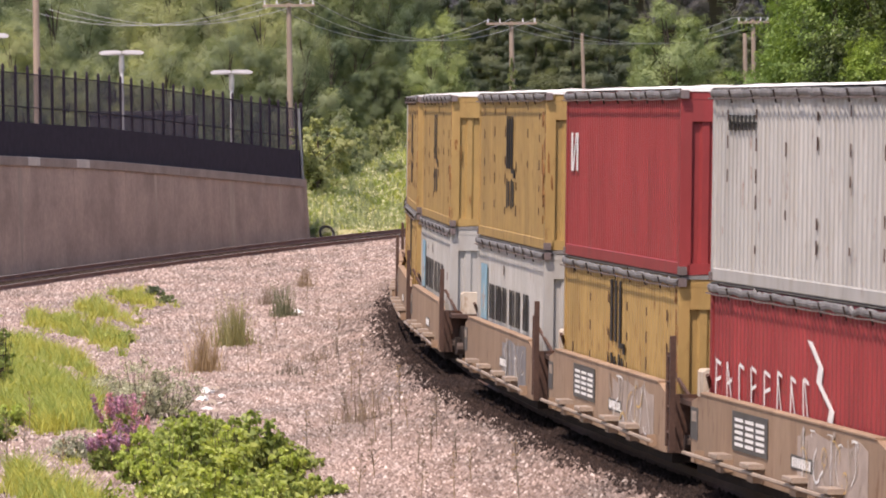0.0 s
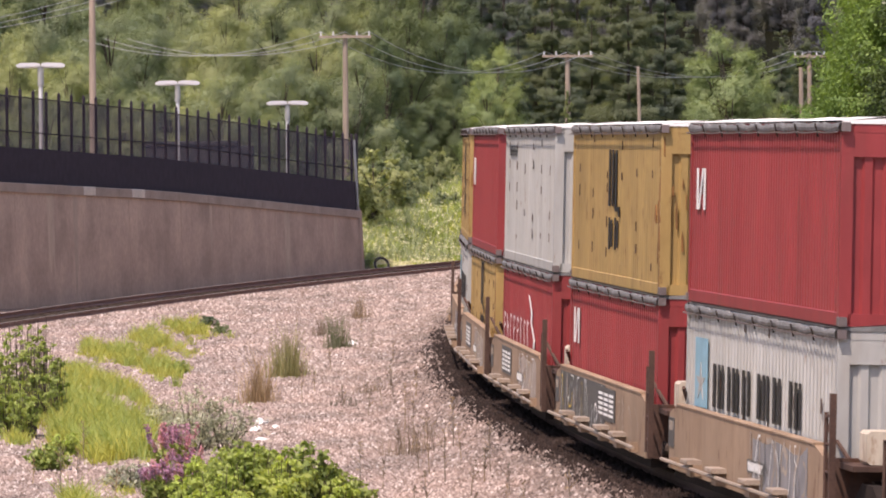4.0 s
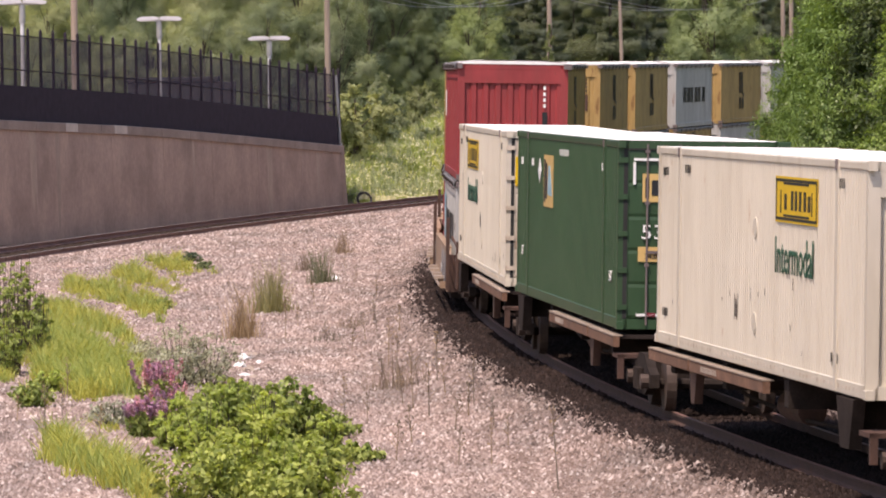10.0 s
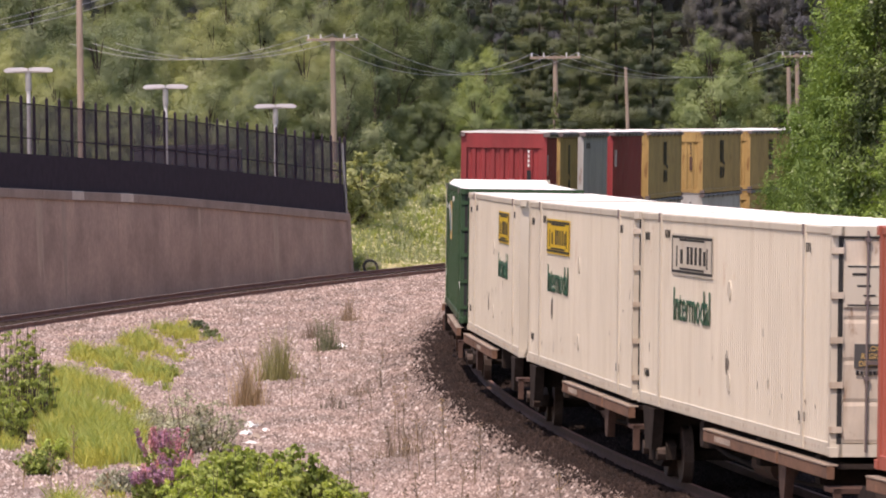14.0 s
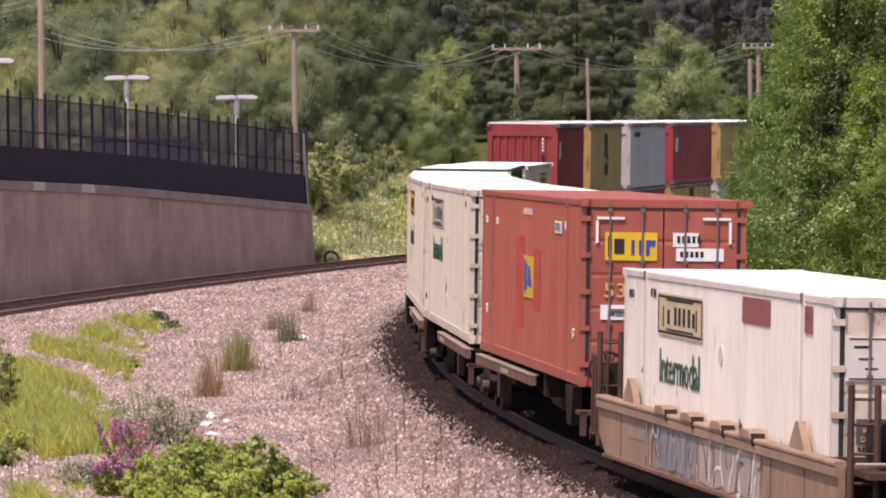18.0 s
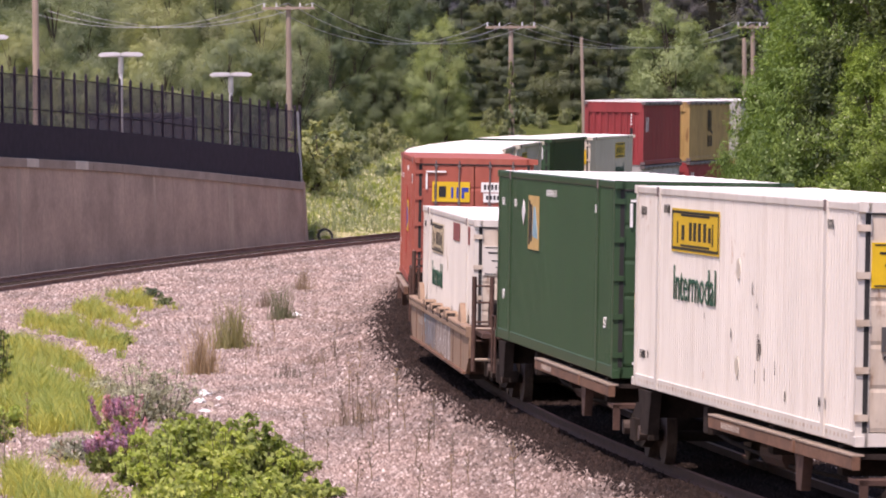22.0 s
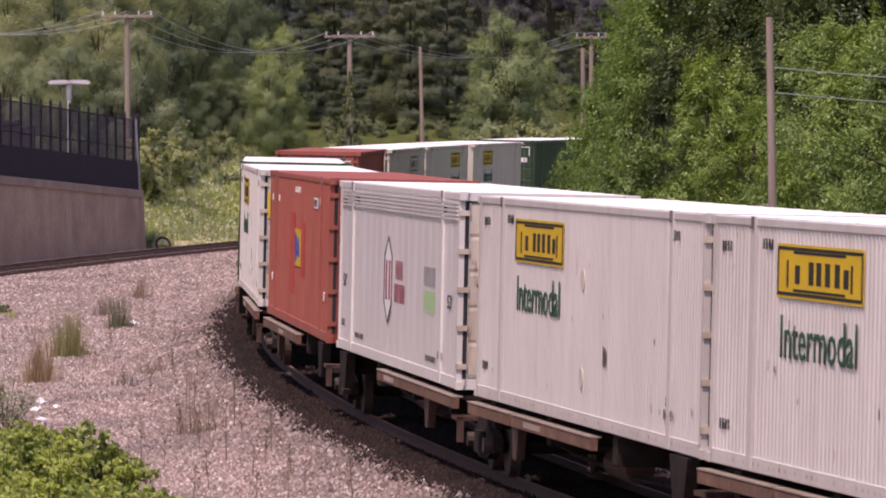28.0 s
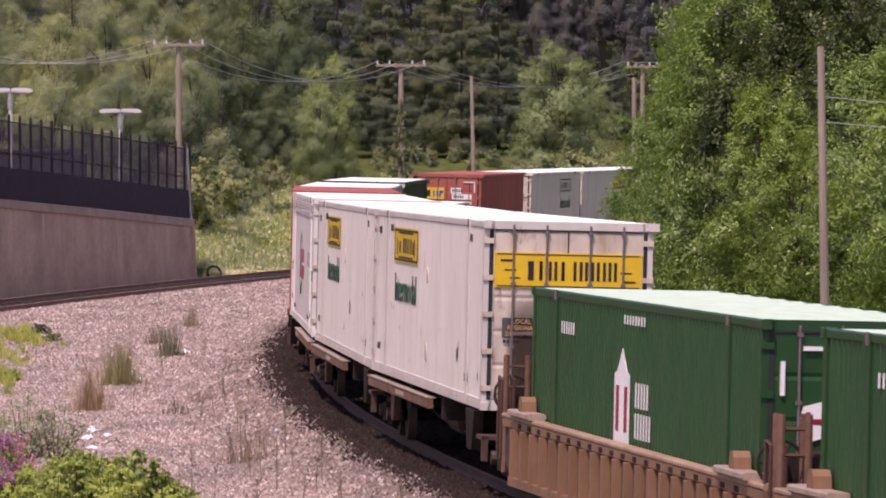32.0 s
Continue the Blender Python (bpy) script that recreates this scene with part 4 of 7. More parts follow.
def plant_woods():
    r = tree_rng
    # light trees behind the fence, in rising rows
    for depth, tops, step_px in ((274, 175, 62), (296, 110, 66), (322, 45, 72), (352, -20, 84), (384, -90, 100)):
        for px in np.arange(-90, 690, step_px):
            if depth == 274 and px > 560:
                continue
            plant("light" if r.random() < (0.88 if px < 500 else 0.45) else "deep", px + r.normal() * 14, depth + r.normal() * 4, tops + r.normal() * 30 - (40 if px < 300 and depth > 300 else 0))
    for px, d, top in ((668, 276, 262), (705, 288, 268), (740, 296, 280), (780, 300, 262), (690, 300, 210), (812, 306, 285), (838, 312, 292), (650, 282, 285)):
        plant("bush", px, d, top)
    for k in range(14):
        d = 284 + 20 * r.random()
        plant("bush", 655 + (d - 262) * 1.2 + 150 * r.random(), d, 999)
    # the deep green stand in the middle
    for px, d, top in ((690, 318, 60), (735, 326, 5), (790, 330, 20), (838, 322, 58), (872, 332, 95), (700, 345, -60), (760, 352, -70), (820, 356, -50), (860, 350, 150), (660, 326, 120)):
        plant("deep", px, d, top)
    for px, d, top in ((886, 308, 70), (868, 306, 130), (895, 306, 170)):
        plant("pale", px, d, top)
    for px, d, top in ((905, 322, 235), (870, 318, 250), (858, 314, 120), (842, 312, 190), (896, 312, 165), (812, 312, 215), (770, 312, 205)):
        plant("light" if px > 865 else "deep", px, d, top)
    for k in range(16):
        plant("bush", 890 + 38 * k + r.normal() * 12, 322 + r.normal() * 4, 262 + r.normal() * 10)
    # pines
    for px, d, top in ((925, 334, 20), (985, 342, -70), (1055, 338, 30), (1120, 334, -60), (1185, 340, -40), (1225, 346, 40), (1010, 330, 140), (1390, 350, 120), (1440, 352, 90), (955, 352, -120)):
        plant("pine", px, d, top)
    for k in range(20):
        plant("bush", 890 + 30 * k + r.normal() * 12, 328 + r.normal() * 3, 245 + r.normal() * 12)
    for px, d, top in ((900, 372, -150), (1030, 372, -160), (1090, 364, -130), (1160, 374, -150), (860, 385, -130), (1500, 385, 20)):
        plant("pine", px, d, top)
    # the pale tree on its own and its neighbours
    for px, d, top in ((1290, 325, 44), (1325, 326, 95), (1268, 326, 110), (1252, 356, 135), (1360, 360, 165), (1240, 344, 222), (1310, 342, 205), (1395, 364, 190)):
        plant("deep" if px in (1252, 1395) else "pale", px, d, top)
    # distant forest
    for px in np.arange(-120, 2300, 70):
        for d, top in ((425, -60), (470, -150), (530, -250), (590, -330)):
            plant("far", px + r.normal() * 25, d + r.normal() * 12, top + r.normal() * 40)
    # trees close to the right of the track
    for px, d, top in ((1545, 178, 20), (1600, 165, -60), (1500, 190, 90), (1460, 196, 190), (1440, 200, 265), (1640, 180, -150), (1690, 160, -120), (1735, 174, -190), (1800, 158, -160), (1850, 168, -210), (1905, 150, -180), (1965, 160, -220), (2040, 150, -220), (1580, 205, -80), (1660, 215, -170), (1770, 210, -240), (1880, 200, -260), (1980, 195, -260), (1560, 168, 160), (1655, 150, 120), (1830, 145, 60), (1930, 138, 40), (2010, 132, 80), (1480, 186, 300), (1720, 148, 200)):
        # trees further right get the leaves with shade in their colour
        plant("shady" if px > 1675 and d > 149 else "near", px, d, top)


plant_woods()


def pole_vine():
    """Leaves climbing the foot of a pole in an uneven cone."""
    rng = np.random.default_rng(77)
    x, d = across(1012, 304.6), 304.6
    z0, z1 = float(ground_z(x, d)), height_at(168, d)
    t = thing("climbing_vine", "olive-brown vine climbing a wooden utility pole", "vine", m=Matrix.Translation((x, d, z0)))
    cs, rs = [], []
    for k in range(16):
        u = k / 15
        a = k * 2.4
        w = 0.75 * (1 - u) ** 0.8 + 0.1
        cs.append(np.array([math.cos(a) * w * 0.5, math.sin(a) * w * 0.4, (z1 - z0) * u]))
        rs.append(np.array([w * 0.6, w * 0.6, 0.5]))
    part("stem", Shape().line([(0.1 * math.sin(k), 0.1 * math.cos(k), (z1 - z0) * k / 8) for k in range(9)], 0.03, 5), M["bark"], t)
    v, f = twig_cloud(rng, cs, rs, [260] * 16, 0.075, 9)
    part("foliage", big_mesh("foliage", v, f, M["leaf_light"]), None, t)


pole_vine()


for kind in PROTOS.values():
    for ob in kind:
        if ob.name not in USED:
            for o in (*ob.children_recursive, ob):
                bpy.data.objects.remove(o)


# ---------------------------------------------------------------- ground cover between the tracks
def spot(col, row):
    """Where the sight line of a column and row meets the ground."""
    d = 150.0
    for _ in range(40):
        x = across(col, d)
        d = 0.5 * d + 0.5 * (5.163 - float(ground_z(x, d))) / max(1e-4, (row - 247.2) / 10533.0)
    return across(col, d), d


def spots(cols, rows):
    """The same for many sight lines at once."""
    cols, rows = np.asarray(cols, float), np.asarray(rows, float)
    d = np.full(len(cols), 150.0)
    for _ in range(40):
        d = 0.5 * d + 0.5 * (5.163 - ground_z(across(cols, d), d)) / np.maximum(1e-4, (rows - 247.2) / 10533.0)
    return across(cols, d), d


def scatter_stones():
    """Loose ballast: small four-sided stones lying on the gravel."""
    rng = np.random.default_rng(3)
    xs, ys, rs = [], [], []
    for y0, y1, n, r0 in ((70, 100, 95000, 0.033), (100, 140, 95000, 0.036), (140, 190, 95000, 0.041), (190, 262, 75000, 0.048)):
        y = y0 + (y1 - y0) * rng.random(n)
        lo, hi = np.maximum(-0.086 * y, left_x(y) - 2.6 + 0 * y if y0 >= 140 else -99), main_x(y) + 2.2
        xs.append(lo + (hi - lo) * rng.random(n))
        ys.append(y)
        rs.append(r0 * (0.6 + 1.15 * rng.random(n) ** 1.6))
    x, y, r = np.concatenate(xs), np.concatenate(ys), np.concatenate(rs)
    keep = (np.abs(np.abs(x - main_x(y)) - 0.753) > 0.10) & ((y < 145) | (np.abs(x - left_x(y)) > 1.0))
    x, y, r = x[keep], y[keep], r[keep]
    n = len(x)
    z = ground_z(x, y)
    a = rng.random(n) * 6.28
    v = np.zeros((n, 5, 3), np.float32)
    for k in range(4):
        q = a + k * 1.571 + rng.normal(size=n) * 0.25
        m = r * (0.75 + 0.5 * rng.random(n))
        v[:, k, 0], v[:, k, 1], v[:, k, 2] = x + np.cos(q) * m, y + np.sin(q) * m, z - 0.01
    v[:, 4, 0], v[:, 4, 1], v[:, 4, 2] = x + rng.normal(size=n) * r * 0.35, y + rng.normal(size=n) * r * 0.35, z + r * (0.5 + 0.65 * rng.random(n))
    b = np.arange(n)[:, None, None] * 5
    f = (np.array([[0, 1, 4], [1, 2, 4], [2, 3, 4], [3, 0, 4]])[None] + b).reshape(-1, 3)
    d = np.abs(x - main_x(y)) * 0.99 + 0.12 * np.sin(y * 0.9) * np.sin(y * 0.37 + 1.0)
    near, wide = 1 - step(1.5, 2.2, d), 1 - step(1.5, 3.9, d)
    # dirt by the rail and shade under the cars, both as darker stones
    oil = np.repeat(np.maximum(np.where(rng.random(n) < near ** 0.6, 1.0, 0.4 * near), 0.85 * wide * rng.random(n)), 5)
    me = big_mesh("ballast", v.reshape(-1, 3), f, M["stone"], (("oil", oil),))
    tagged(new("ballast", me), "loose pinkish grey ballast stones between the tracks", "ballast", kind="stuff")


scatter_stones()


def blade_mesh(name, rng, x, y, z, h, lean, w, material):
    """Grass blades, two faces each, bending outwards."""
    n = len(x)
    a = rng.random(n) * 6.28
    dx, dy = np.cos(a), np.sin(a)
    b = rng.random(n) * 6.28
    wx, wy = np.cos(b) * w, np.sin(b) * w
    l = lean * h
    v = np.zeros((n, 5, 3), np.float32)
    v[:, 0] = np.stack([x - wx, y - wy, z], -1)
    v[:, 1] = np.stack([x + wx, y + wy, z], -1)
    v[:, 2] = np.stack([x + wx * 0.7 + dx * l * 0.35, y + wy * 0.7 + dy * l * 0.35, z + h * 0.6], -1)
    v[:, 3] = np.stack([x - wx * 0.7 + dx * l * 0.35, y - wy * 0.7 + dy * l * 0.35, z + h * 0.6], -1)
    v[:, 4] = np.stack([x + dx * l, y + dy * l, z + h], -1)
    k = np.arange(n)[:, None] * 5
    f = np.concatenate([np.array([[0, 1, 2]]) + k, np.array([[0, 2, 3]]) + k, np.array([[3, 2, 4]]) + k])
    return big_mesh(name, v.reshape(-1, 3), f, material)


def grass_patches():
    """Low yellow-green tufts in the straggling strips where they grow."""
    rng = np.random.default_rng(21)
    # strokes in the sight plane: from column, row to column, row, half thickness, height (m), blades
    strokes = [(150, 612, 235, 632, 9, 0.24, 2600), (225, 628, 318, 658, 10, 0.24, 2600), (240, 592, 300, 606, 7, 0.26, 1900), (300, 600, 352, 622, 6, 0.16, 700), (305, 572, 372, 588, 6, 0.24, 1700),
               (342, 562, 356, 566, 3, 0.2, 260), (385, 584, 412, 592, 4, 0.14, 200), (112, 660, 160, 668, 6, 0.3, 1700), (160, 668, 240, 694, 6, 0.27, 2400), (240, 700, 268, 710, 5, 0.2, 500),
               (-70, 690, 60, 700, 12, 0.3, 4200), (60, 700, 130, 715, 14, 0.34, 4600), (100, 722, 190, 746, 18, 0.36, 10000), (180, 752, 265, 785, 18, 0.34, 9500), (100, 770, 200, 802, 10, 0.3, 4200), (-60, 720, 70, 742, 10, 0.26, 2600),
               (20, 772, 58, 780, 5, 0.2, 500), (-60, 760, 0, 765, 6, 0.22, 700), (120, 905, 185, 925, 12, 0.3, 2600), (190, 930, 300, 985, 14, 0.3, 2600), (75, 812, 95, 822, 5, 0.3, 420), (300, 640, 330, 650, 4, 0.16, 200), (200, 850, 240, 862, 6, 0.14, 260)]
    X, Y, Hh = [], [], []
    for c0, r0, c1, r1, th, h, n in strokes:
        n = int(n * 1.6)
        k = n // 40 + 3
        u = rng.random(k)
        tx, ty = spots(c0 + (c1 - c0) * u + 5 * rng.normal(size=k), r0 + (r1 - r0) * u + th * 0.85 * rng.normal(size=k))
        pick = rng.integers(k, size=n)
        X.append(tx[pick] + rng.normal(size=n) * 0.065)
        Y.append(ty[pick] + rng.normal(size=n) * 0.16)
        Hh.append(1.05 * h * (0.35 + 0.9 * rng.random(n)) * (0.35 + 1.1 * rng.random(k))[pick])
    x, y, h = np.concatenate(X), np.concatenate(Y), np.concatenate(Hh)
    deep = np.sin(x * 5.1 + 0.7) * np.sin(y * 1.3) + 0.5 * rng.normal(size=len(x)) > 0.45
    for pick, m, label in ((~deep, M["grass"], "yellow-green grass tufts growing in the gravel"), (deep, M["leaf_weed"], "green weed tufts among the yellow-green grass")):
        me = blade_mesh("grass", rng, x[pick], y[pick], ground_z(x[pick], y[pick]) - 0.02, h[pick] * (1.0 if m is M["grass"] else 1.3), 0.6, 0.009, m)
        tagged(new("grass", me), label, "grass", kind="stuff")


grass_patches()


def meadow():
    rng = np.random.default_rng(22)
    n = 120000
    y = 250 + 62 * rng.random(n) ** 1.2
    lo = np.where(y < 263.2, -2.8, -0.030 * y)
    hi = left_x(y) - 2.2
    x = lo + (hi - lo) * rng.random(n)
    ok = hi > lo
    x, y = x[ok], y[ok]
    h = (0.10 + 0.26 * rng.random(len(x))) * (0.7 + 0.5 * np.sin(x * 1.3) * np.sin(y * 0.5) ** 2) * (1 + 0.6 * step(268, 290, y))
    clump = 0.5 + 0.5 * np.sin(x * 2.1 + y * 0.8) * np.sin(y * 0.55 - x * 0.9) + 0.16 * rng.normal(size=len(x))
    h = h * (0.5 + 1.1 * np.clip(clump, 0, 1))
    for pick, m, label in ((clump < 0.58, M["meadow"], "tall yellow-green meadow weeds past the wall"), (clump >= 0.58, M["leaf_weed"], "clumps of taller green weeds in the meadow")):
        me = blade_mesh("meadow", rng, x[pick], y[pick], ground_z(x[pick], y[pick]) - 0.03, h[pick], 0.6, 0.026, m)
        tagged(new("meadow", me), label, "meadow", kind="stuff")
    k = rng.random(len(x)) < 0.08
    cs = np.stack([x[k], y[k], ground_z(x[k], y[k]) + h[k] * 0.95], -1)
    v, f = leaf_cloud(rng, cs, [np.array([0.12, 0.12, 0.05])] * len(cs), [4] * len(cs), 0.045)
    tagged(new("flowers", big_mesh("flowers", v, f, M["white_flower"])), "small white flowers scattered over the meadow", "flowers", kind="stuff")
    # rough growth on the slope behind the fence and along the far track
    n = 42000
    y = 262 + 45 * rng.random(n)
    x = -0.095 * y + (left_x(y) - 2.5 + 0.095 * y) * rng.random(n)
    x2 = main_x(y) + 3.5 + 16 * rng.random(n)
    x = np.where(rng.random(n) < 0.5, x, x2)
    me = blade_mesh("undergrowth", rng, x, y, ground_z(x, y) - 0.03, 0.25 + 0.5 * rng.random(n), 0.5, 0.03, M["leaf_light"])
    tagged(new("undergrowth", me), "rough green undergrowth below the trees", "undergrowth", kind="stuff")
    n = 26000
    y = 95 + 150 * rng.random(n)
    x = main_x(y) + 4.2 + 9 * rng.random(n)
    me = blade_mesh("undergrowth", rng, x, y, ground_z(x, y) - 0.03, 0.4 + 0.9 * rng.random(n), 0.5, 0.05, M["leaf_near"])
    tagged(new("undergrowth", me), "rough green undergrowth right of the track", "undergrowth", kind="stuff")


meadow()


def at_spot(ob, c, r, yaw=0.0, k=1.0):
    x, y = spot(c, r)
    m = Matrix.Translation((x, y, float(ground_z(x, y)) - 0.02)) @ Matrix.Rotation(yaw, 4, "Z") @ Matrix.Scale(k, 4)
    ob.matrix_basis = m
    return ob


def shrub(seed, h, cr, leaf, size, count, label, blobs=9, slim=0.62):
    """A spreading bush: stems from one foot, clothed in leafy sprays from the ground to the tips."""
    rng = np.random.default_rng(seed)
    t = thing("bush", label, "bush", "bushes in the gravel")
    cs, rs, sh = [], [], Shape()
    n = blobs + 8
    for i in range(n):
        a, q = i * 2.4 + rng.random(), ((i + 0.5) / n) ** 0.6
        tip = Vector((math.cos(a) * q * cr, math.sin(a) * q * cr * 1.6, h * (1.02 - slim * q ** 2) * (0.72 + 0.34 * rng.random())))
        sh.tube((tip.x * 0.25, tip.y * 0.25, -0.02), tip, 0.011, 4, 0.005)
        for u in (0.3, 0.62, 0.95):
            cs.append(np.array((tip.x * (0.35 + 0.65 * u), tip.y * (0.35 + 0.65 * u), tip.z * u * 0.92)) + rng.normal(size=3) * 0.03)
            k = cr * (0.24 + 0.16 * rng.random())
            rs.append(np.array([k, k, k * 0.75]))
    tagged(part("stem", sh, M["bark"], t), kind="stuff")
    v, f = twig_cloud(rng, cs, rs, [max(14, int(0.52 * count) // len(cs))] * len(cs), size * 0.98, 7, 0.3, 0.6)
    part("foliage", big_mesh("foliage", v, f, leaf), None, t)
    return t


GREEN = "leafy green bush growing in the gravel"
for i, (c, r, h, cr, k) in enumerate(((385, 892, 0.85, 0.62, 0.05), (450, 898, 1.0, 0.75, 0.055), (535, 892, 0.95, 0.75, 0.05), (600, 885, 0.6, 0.5, 0.045), (490, 950, 0.9, 0.85, 0.055),
                                      (580, 950, 0.7, 0.7, 0.05), (450, 1010, 0.8, 0.9, 0.055), (560, 1010, 0.7, 0.8, 0.05), (650, 930, 0.45, 0.4, 0.045), (420, 862, 0.75, 0.5, 0.045), (500, 862, 0.7, 0.5, 0.05))):
    at_spot(shrub(201 + i, h * (0.78, 1.2, 1.0, 0.7, 1.12)[i % 5], cr * (1.0, 0.8, 0.9)[i % 3], M["leaf_weed"] if i % 3 == 1 else M["leaf_bush"], k * (1.25 if i % 3 == 2 else 1.0), int(7000 * cr), GREEN, 10), c, r, i * 1.3)
for i, (c, r, h, cr) in enumerate(((345, 792, 1.2, 0.65), (398, 790, 1.05, 0.52), (290, 772, 0.75, 0.5), (448, 842, 0.5, 0.45), (500, 850, 0.4, 0.45), (235, 860, 0.45, 0.4))):
    at_spot(shrub(231 + i, h, cr, M["leaf_grey"], 0.026, int(11000 * cr), "grey-green willow bush with dry twigs", 12, 0.5), c, r, i * 1.7)
TALL = "tall leafy weed with a brown stem"
for i, (c, r, h, cr) in enumerate(((62, 766, 2.35, 0.26), (34, 740, 2.2, 0.3), (-5, 752, 1.7, 0.34), (104, 748, 1.5, 0.24), (80, 735, 2.15, 0.24), (15, 764, 1.2, 0.3), (45, 770, 1.0, 0.3))):
    at_spot(shrub(251 + i, h, cr, M["leaf_weed"], 0.05, int(5200 * cr), TALL, 12, 0.3), c, r, i)
for i, (c, r, h) in enumerate(((515, 1005, 0.95), (545, 1012, 0.8), (400, 985, 0.8), (470, 975, 0.85), (360, 925, 0.7), (330, 905, 0.6), (575, 975, 0.7), (430, 1000, 0.75), (500, 935, 0.7), (120, 800, 0.45), (145, 790, 0.4), (432, 900, 1.05), (412, 885, 0.8), (470, 882, 0.95), (556, 884, 0.7), (350, 884, 0.75), (500, 905, 1.0), (395, 930, 0.9), (610, 905, 0.55))):
    at_spot(shrub(281 + i, h, 0.24, M["leaf_lime"], 0.055, 1500, "upright feathery light green weed", 2, 0.2), c, r, i)
at_spot(shrub(262, 0.5, 0.36, M["leaf_bush"], 0.05, 1500, "low leafy green weed in the gravel", 7), 88, 825)
at_spot(shrub(263, 0.35, 0.35, M["leaf_bush"], 0.045, 1000, "low leafy green weed in the gravel", 7), 315, 655)
at_spot(shrub(264, 0.3, 0.3, M["leaf_dark"], 0.045, 700, "small dark weed in the gravel", 6), 395, 585)
at_spot(shrub(265, 0.4, 0.3, M["leaf_dark"], 0.045, 900, "small dark weed in the gravel", 6), 372, 572)


def loosestrife(seed, h, n):
    """Stems with magenta flower spikes."""
    rng = np.random.default_rng(seed)
    t = thing("loosestrife", "magenta-flowered loosestrife beside the bushes", "plant", "flowering plants")
    leafy = []
    for k in range(n):
        a, q = rng.random() * 6.28, rng.random() ** 0.5 * 0.5
        foot = Vector((math.cos(a) * q * 0.5, math.sin(a) * q * 0.5, 0))
        tip = Vector((math.cos(a) * q, math.sin(a) * q, h * (0.7 + 0.35 * rng.random())))
        part("stem", Shape().tube(foot, tip, 0.012, 4, 0.006), M["dry"], t)
        cs = [np.array(foot.lerp(tip, u)) for u in np.linspace(0.74, 1.0, 5)]
        v, f = leaf_cloud(rng, cs, [np.array([0.05, 0.05, 0.05])] * 5, [9] * 5, 0.026)
        part("flower_spike", big_mesh("flower_spike", v, f, M["petal"]), None, t)
        leafy += [np.array(foot.lerp(tip, u)) for u in np.linspace(0.1, 0.6, 6)]
    v, f = leaf_cloud(rng, leafy, [np.array([0.09, 0.09, 0.05])] * len(leafy), [7] * len(leafy), 0.045)
    part("foliage", big_mesh("foliage", v, f, M["leaf_bush"]), None, t, "narrow green leaves")
    return t


at_spot(loosestrife(301, 0.85, 34), 308, 835)
at_spot(loosestrife(302, 0.65, 26), 290, 880)
at_spot(loosestrife(303, 0.6, 14), 335, 850)


def reeds(seed, h, r, n, material, name, label):
    rng = np.random.default_rng(seed)
    t = thing(name, label, "reeds" if name == "reed_clump" else "dead plant", "tufts in the gravel")
    x, y = rng.normal(size=n) * r * 0.6, rng.normal(size=n) * r * 0.9
    tall = h * (0.25 + 0.85 * rng.random(n) ** 1.5) * np.exp(-(x / r) ** 2 * 0.5)
    tuft = part("tuft", blade_mesh("tuft", rng, x, y, np.zeros(n) - 0.02, tall, 0.3, 0.009, material), None, t)
    tagged(tuft, kind="stuff")
    return t


at_spot(reeds(401, 1.4, 0.42, 420, M["reed"], "reed_clump", "upright clump of green and brown reeds"), 515, 662)
at_spot(reeds(402, 1.25, 0.3, 220, M["reed"], "reed_clump", "upright clump of green and brown reeds"), 602, 612)
at_spot(reeds(403, 1.45, 0.33, 240, M["dry"], "dry_clump", "dry brown clump of dead stalks"), 460, 708)
at_spot(reeds(404, 1.0, 0.3, 130, M["dry"], "dry_clump", "dry brown clump of dead stalks"), 640, 560)
at_spot(reeds(405, 0.8, 0.3, 110, M["dry"], "dry_clump", "dry brown clump of dead stalks"), 575, 590)
at_spot(reeds(406, 0.9, 0.5, 140, M["dry"], "dry_clump", "dry brown clump of dead stalks"), 735, 800)
at_spot(reeds(407, 0.4, 0.4, 100, M["dry"], "dry_clump", "dry brown clump of dead stalks"), 660, 690)
at_spot(reeds(408, 0.4, 0.35, 90, M["dry"], "dry_clump", "dry brown clump of dead stalks"), 610, 715)


def dead_stalk(seed, h):
    rng = np.random.default_rng(seed)
    t = thing("dead_stalk", "thin dead brown weed stalk standing in gravel", "dead plant", "dead stalks in the gravel")
    top = Vector((rng.normal() * 0.05, rng.normal() * 0.05, h))
    part("stem", Shape().tube((0, 0, -0.03), top, 0.011, 5, 0.005), M["dry"], t)
    for k in range(7):
        u = 0.3 + 0.65 * rng.random()
        a = rng.random() * 6.28
        b = top * u
        part("twig", Shape().tube(b, b + Vector((math.cos(a) * 0.11, math.sin(a) * 0.11, 0.12)), 0.006, 4, 0.003), M["dry"], t)
    v, f = leaf_cloud(rng, [np.array(top * u) for u in (0.5, 0.7, 0.85, 1.0)], [np.array([0.07, 0.07, 0.05])] * 4, [6] * 4, 0.022)
    tagged(part("seed_head", big_mesh("seed_head", v, f, M["dry"]), None, t), kind="stuff")
    return t


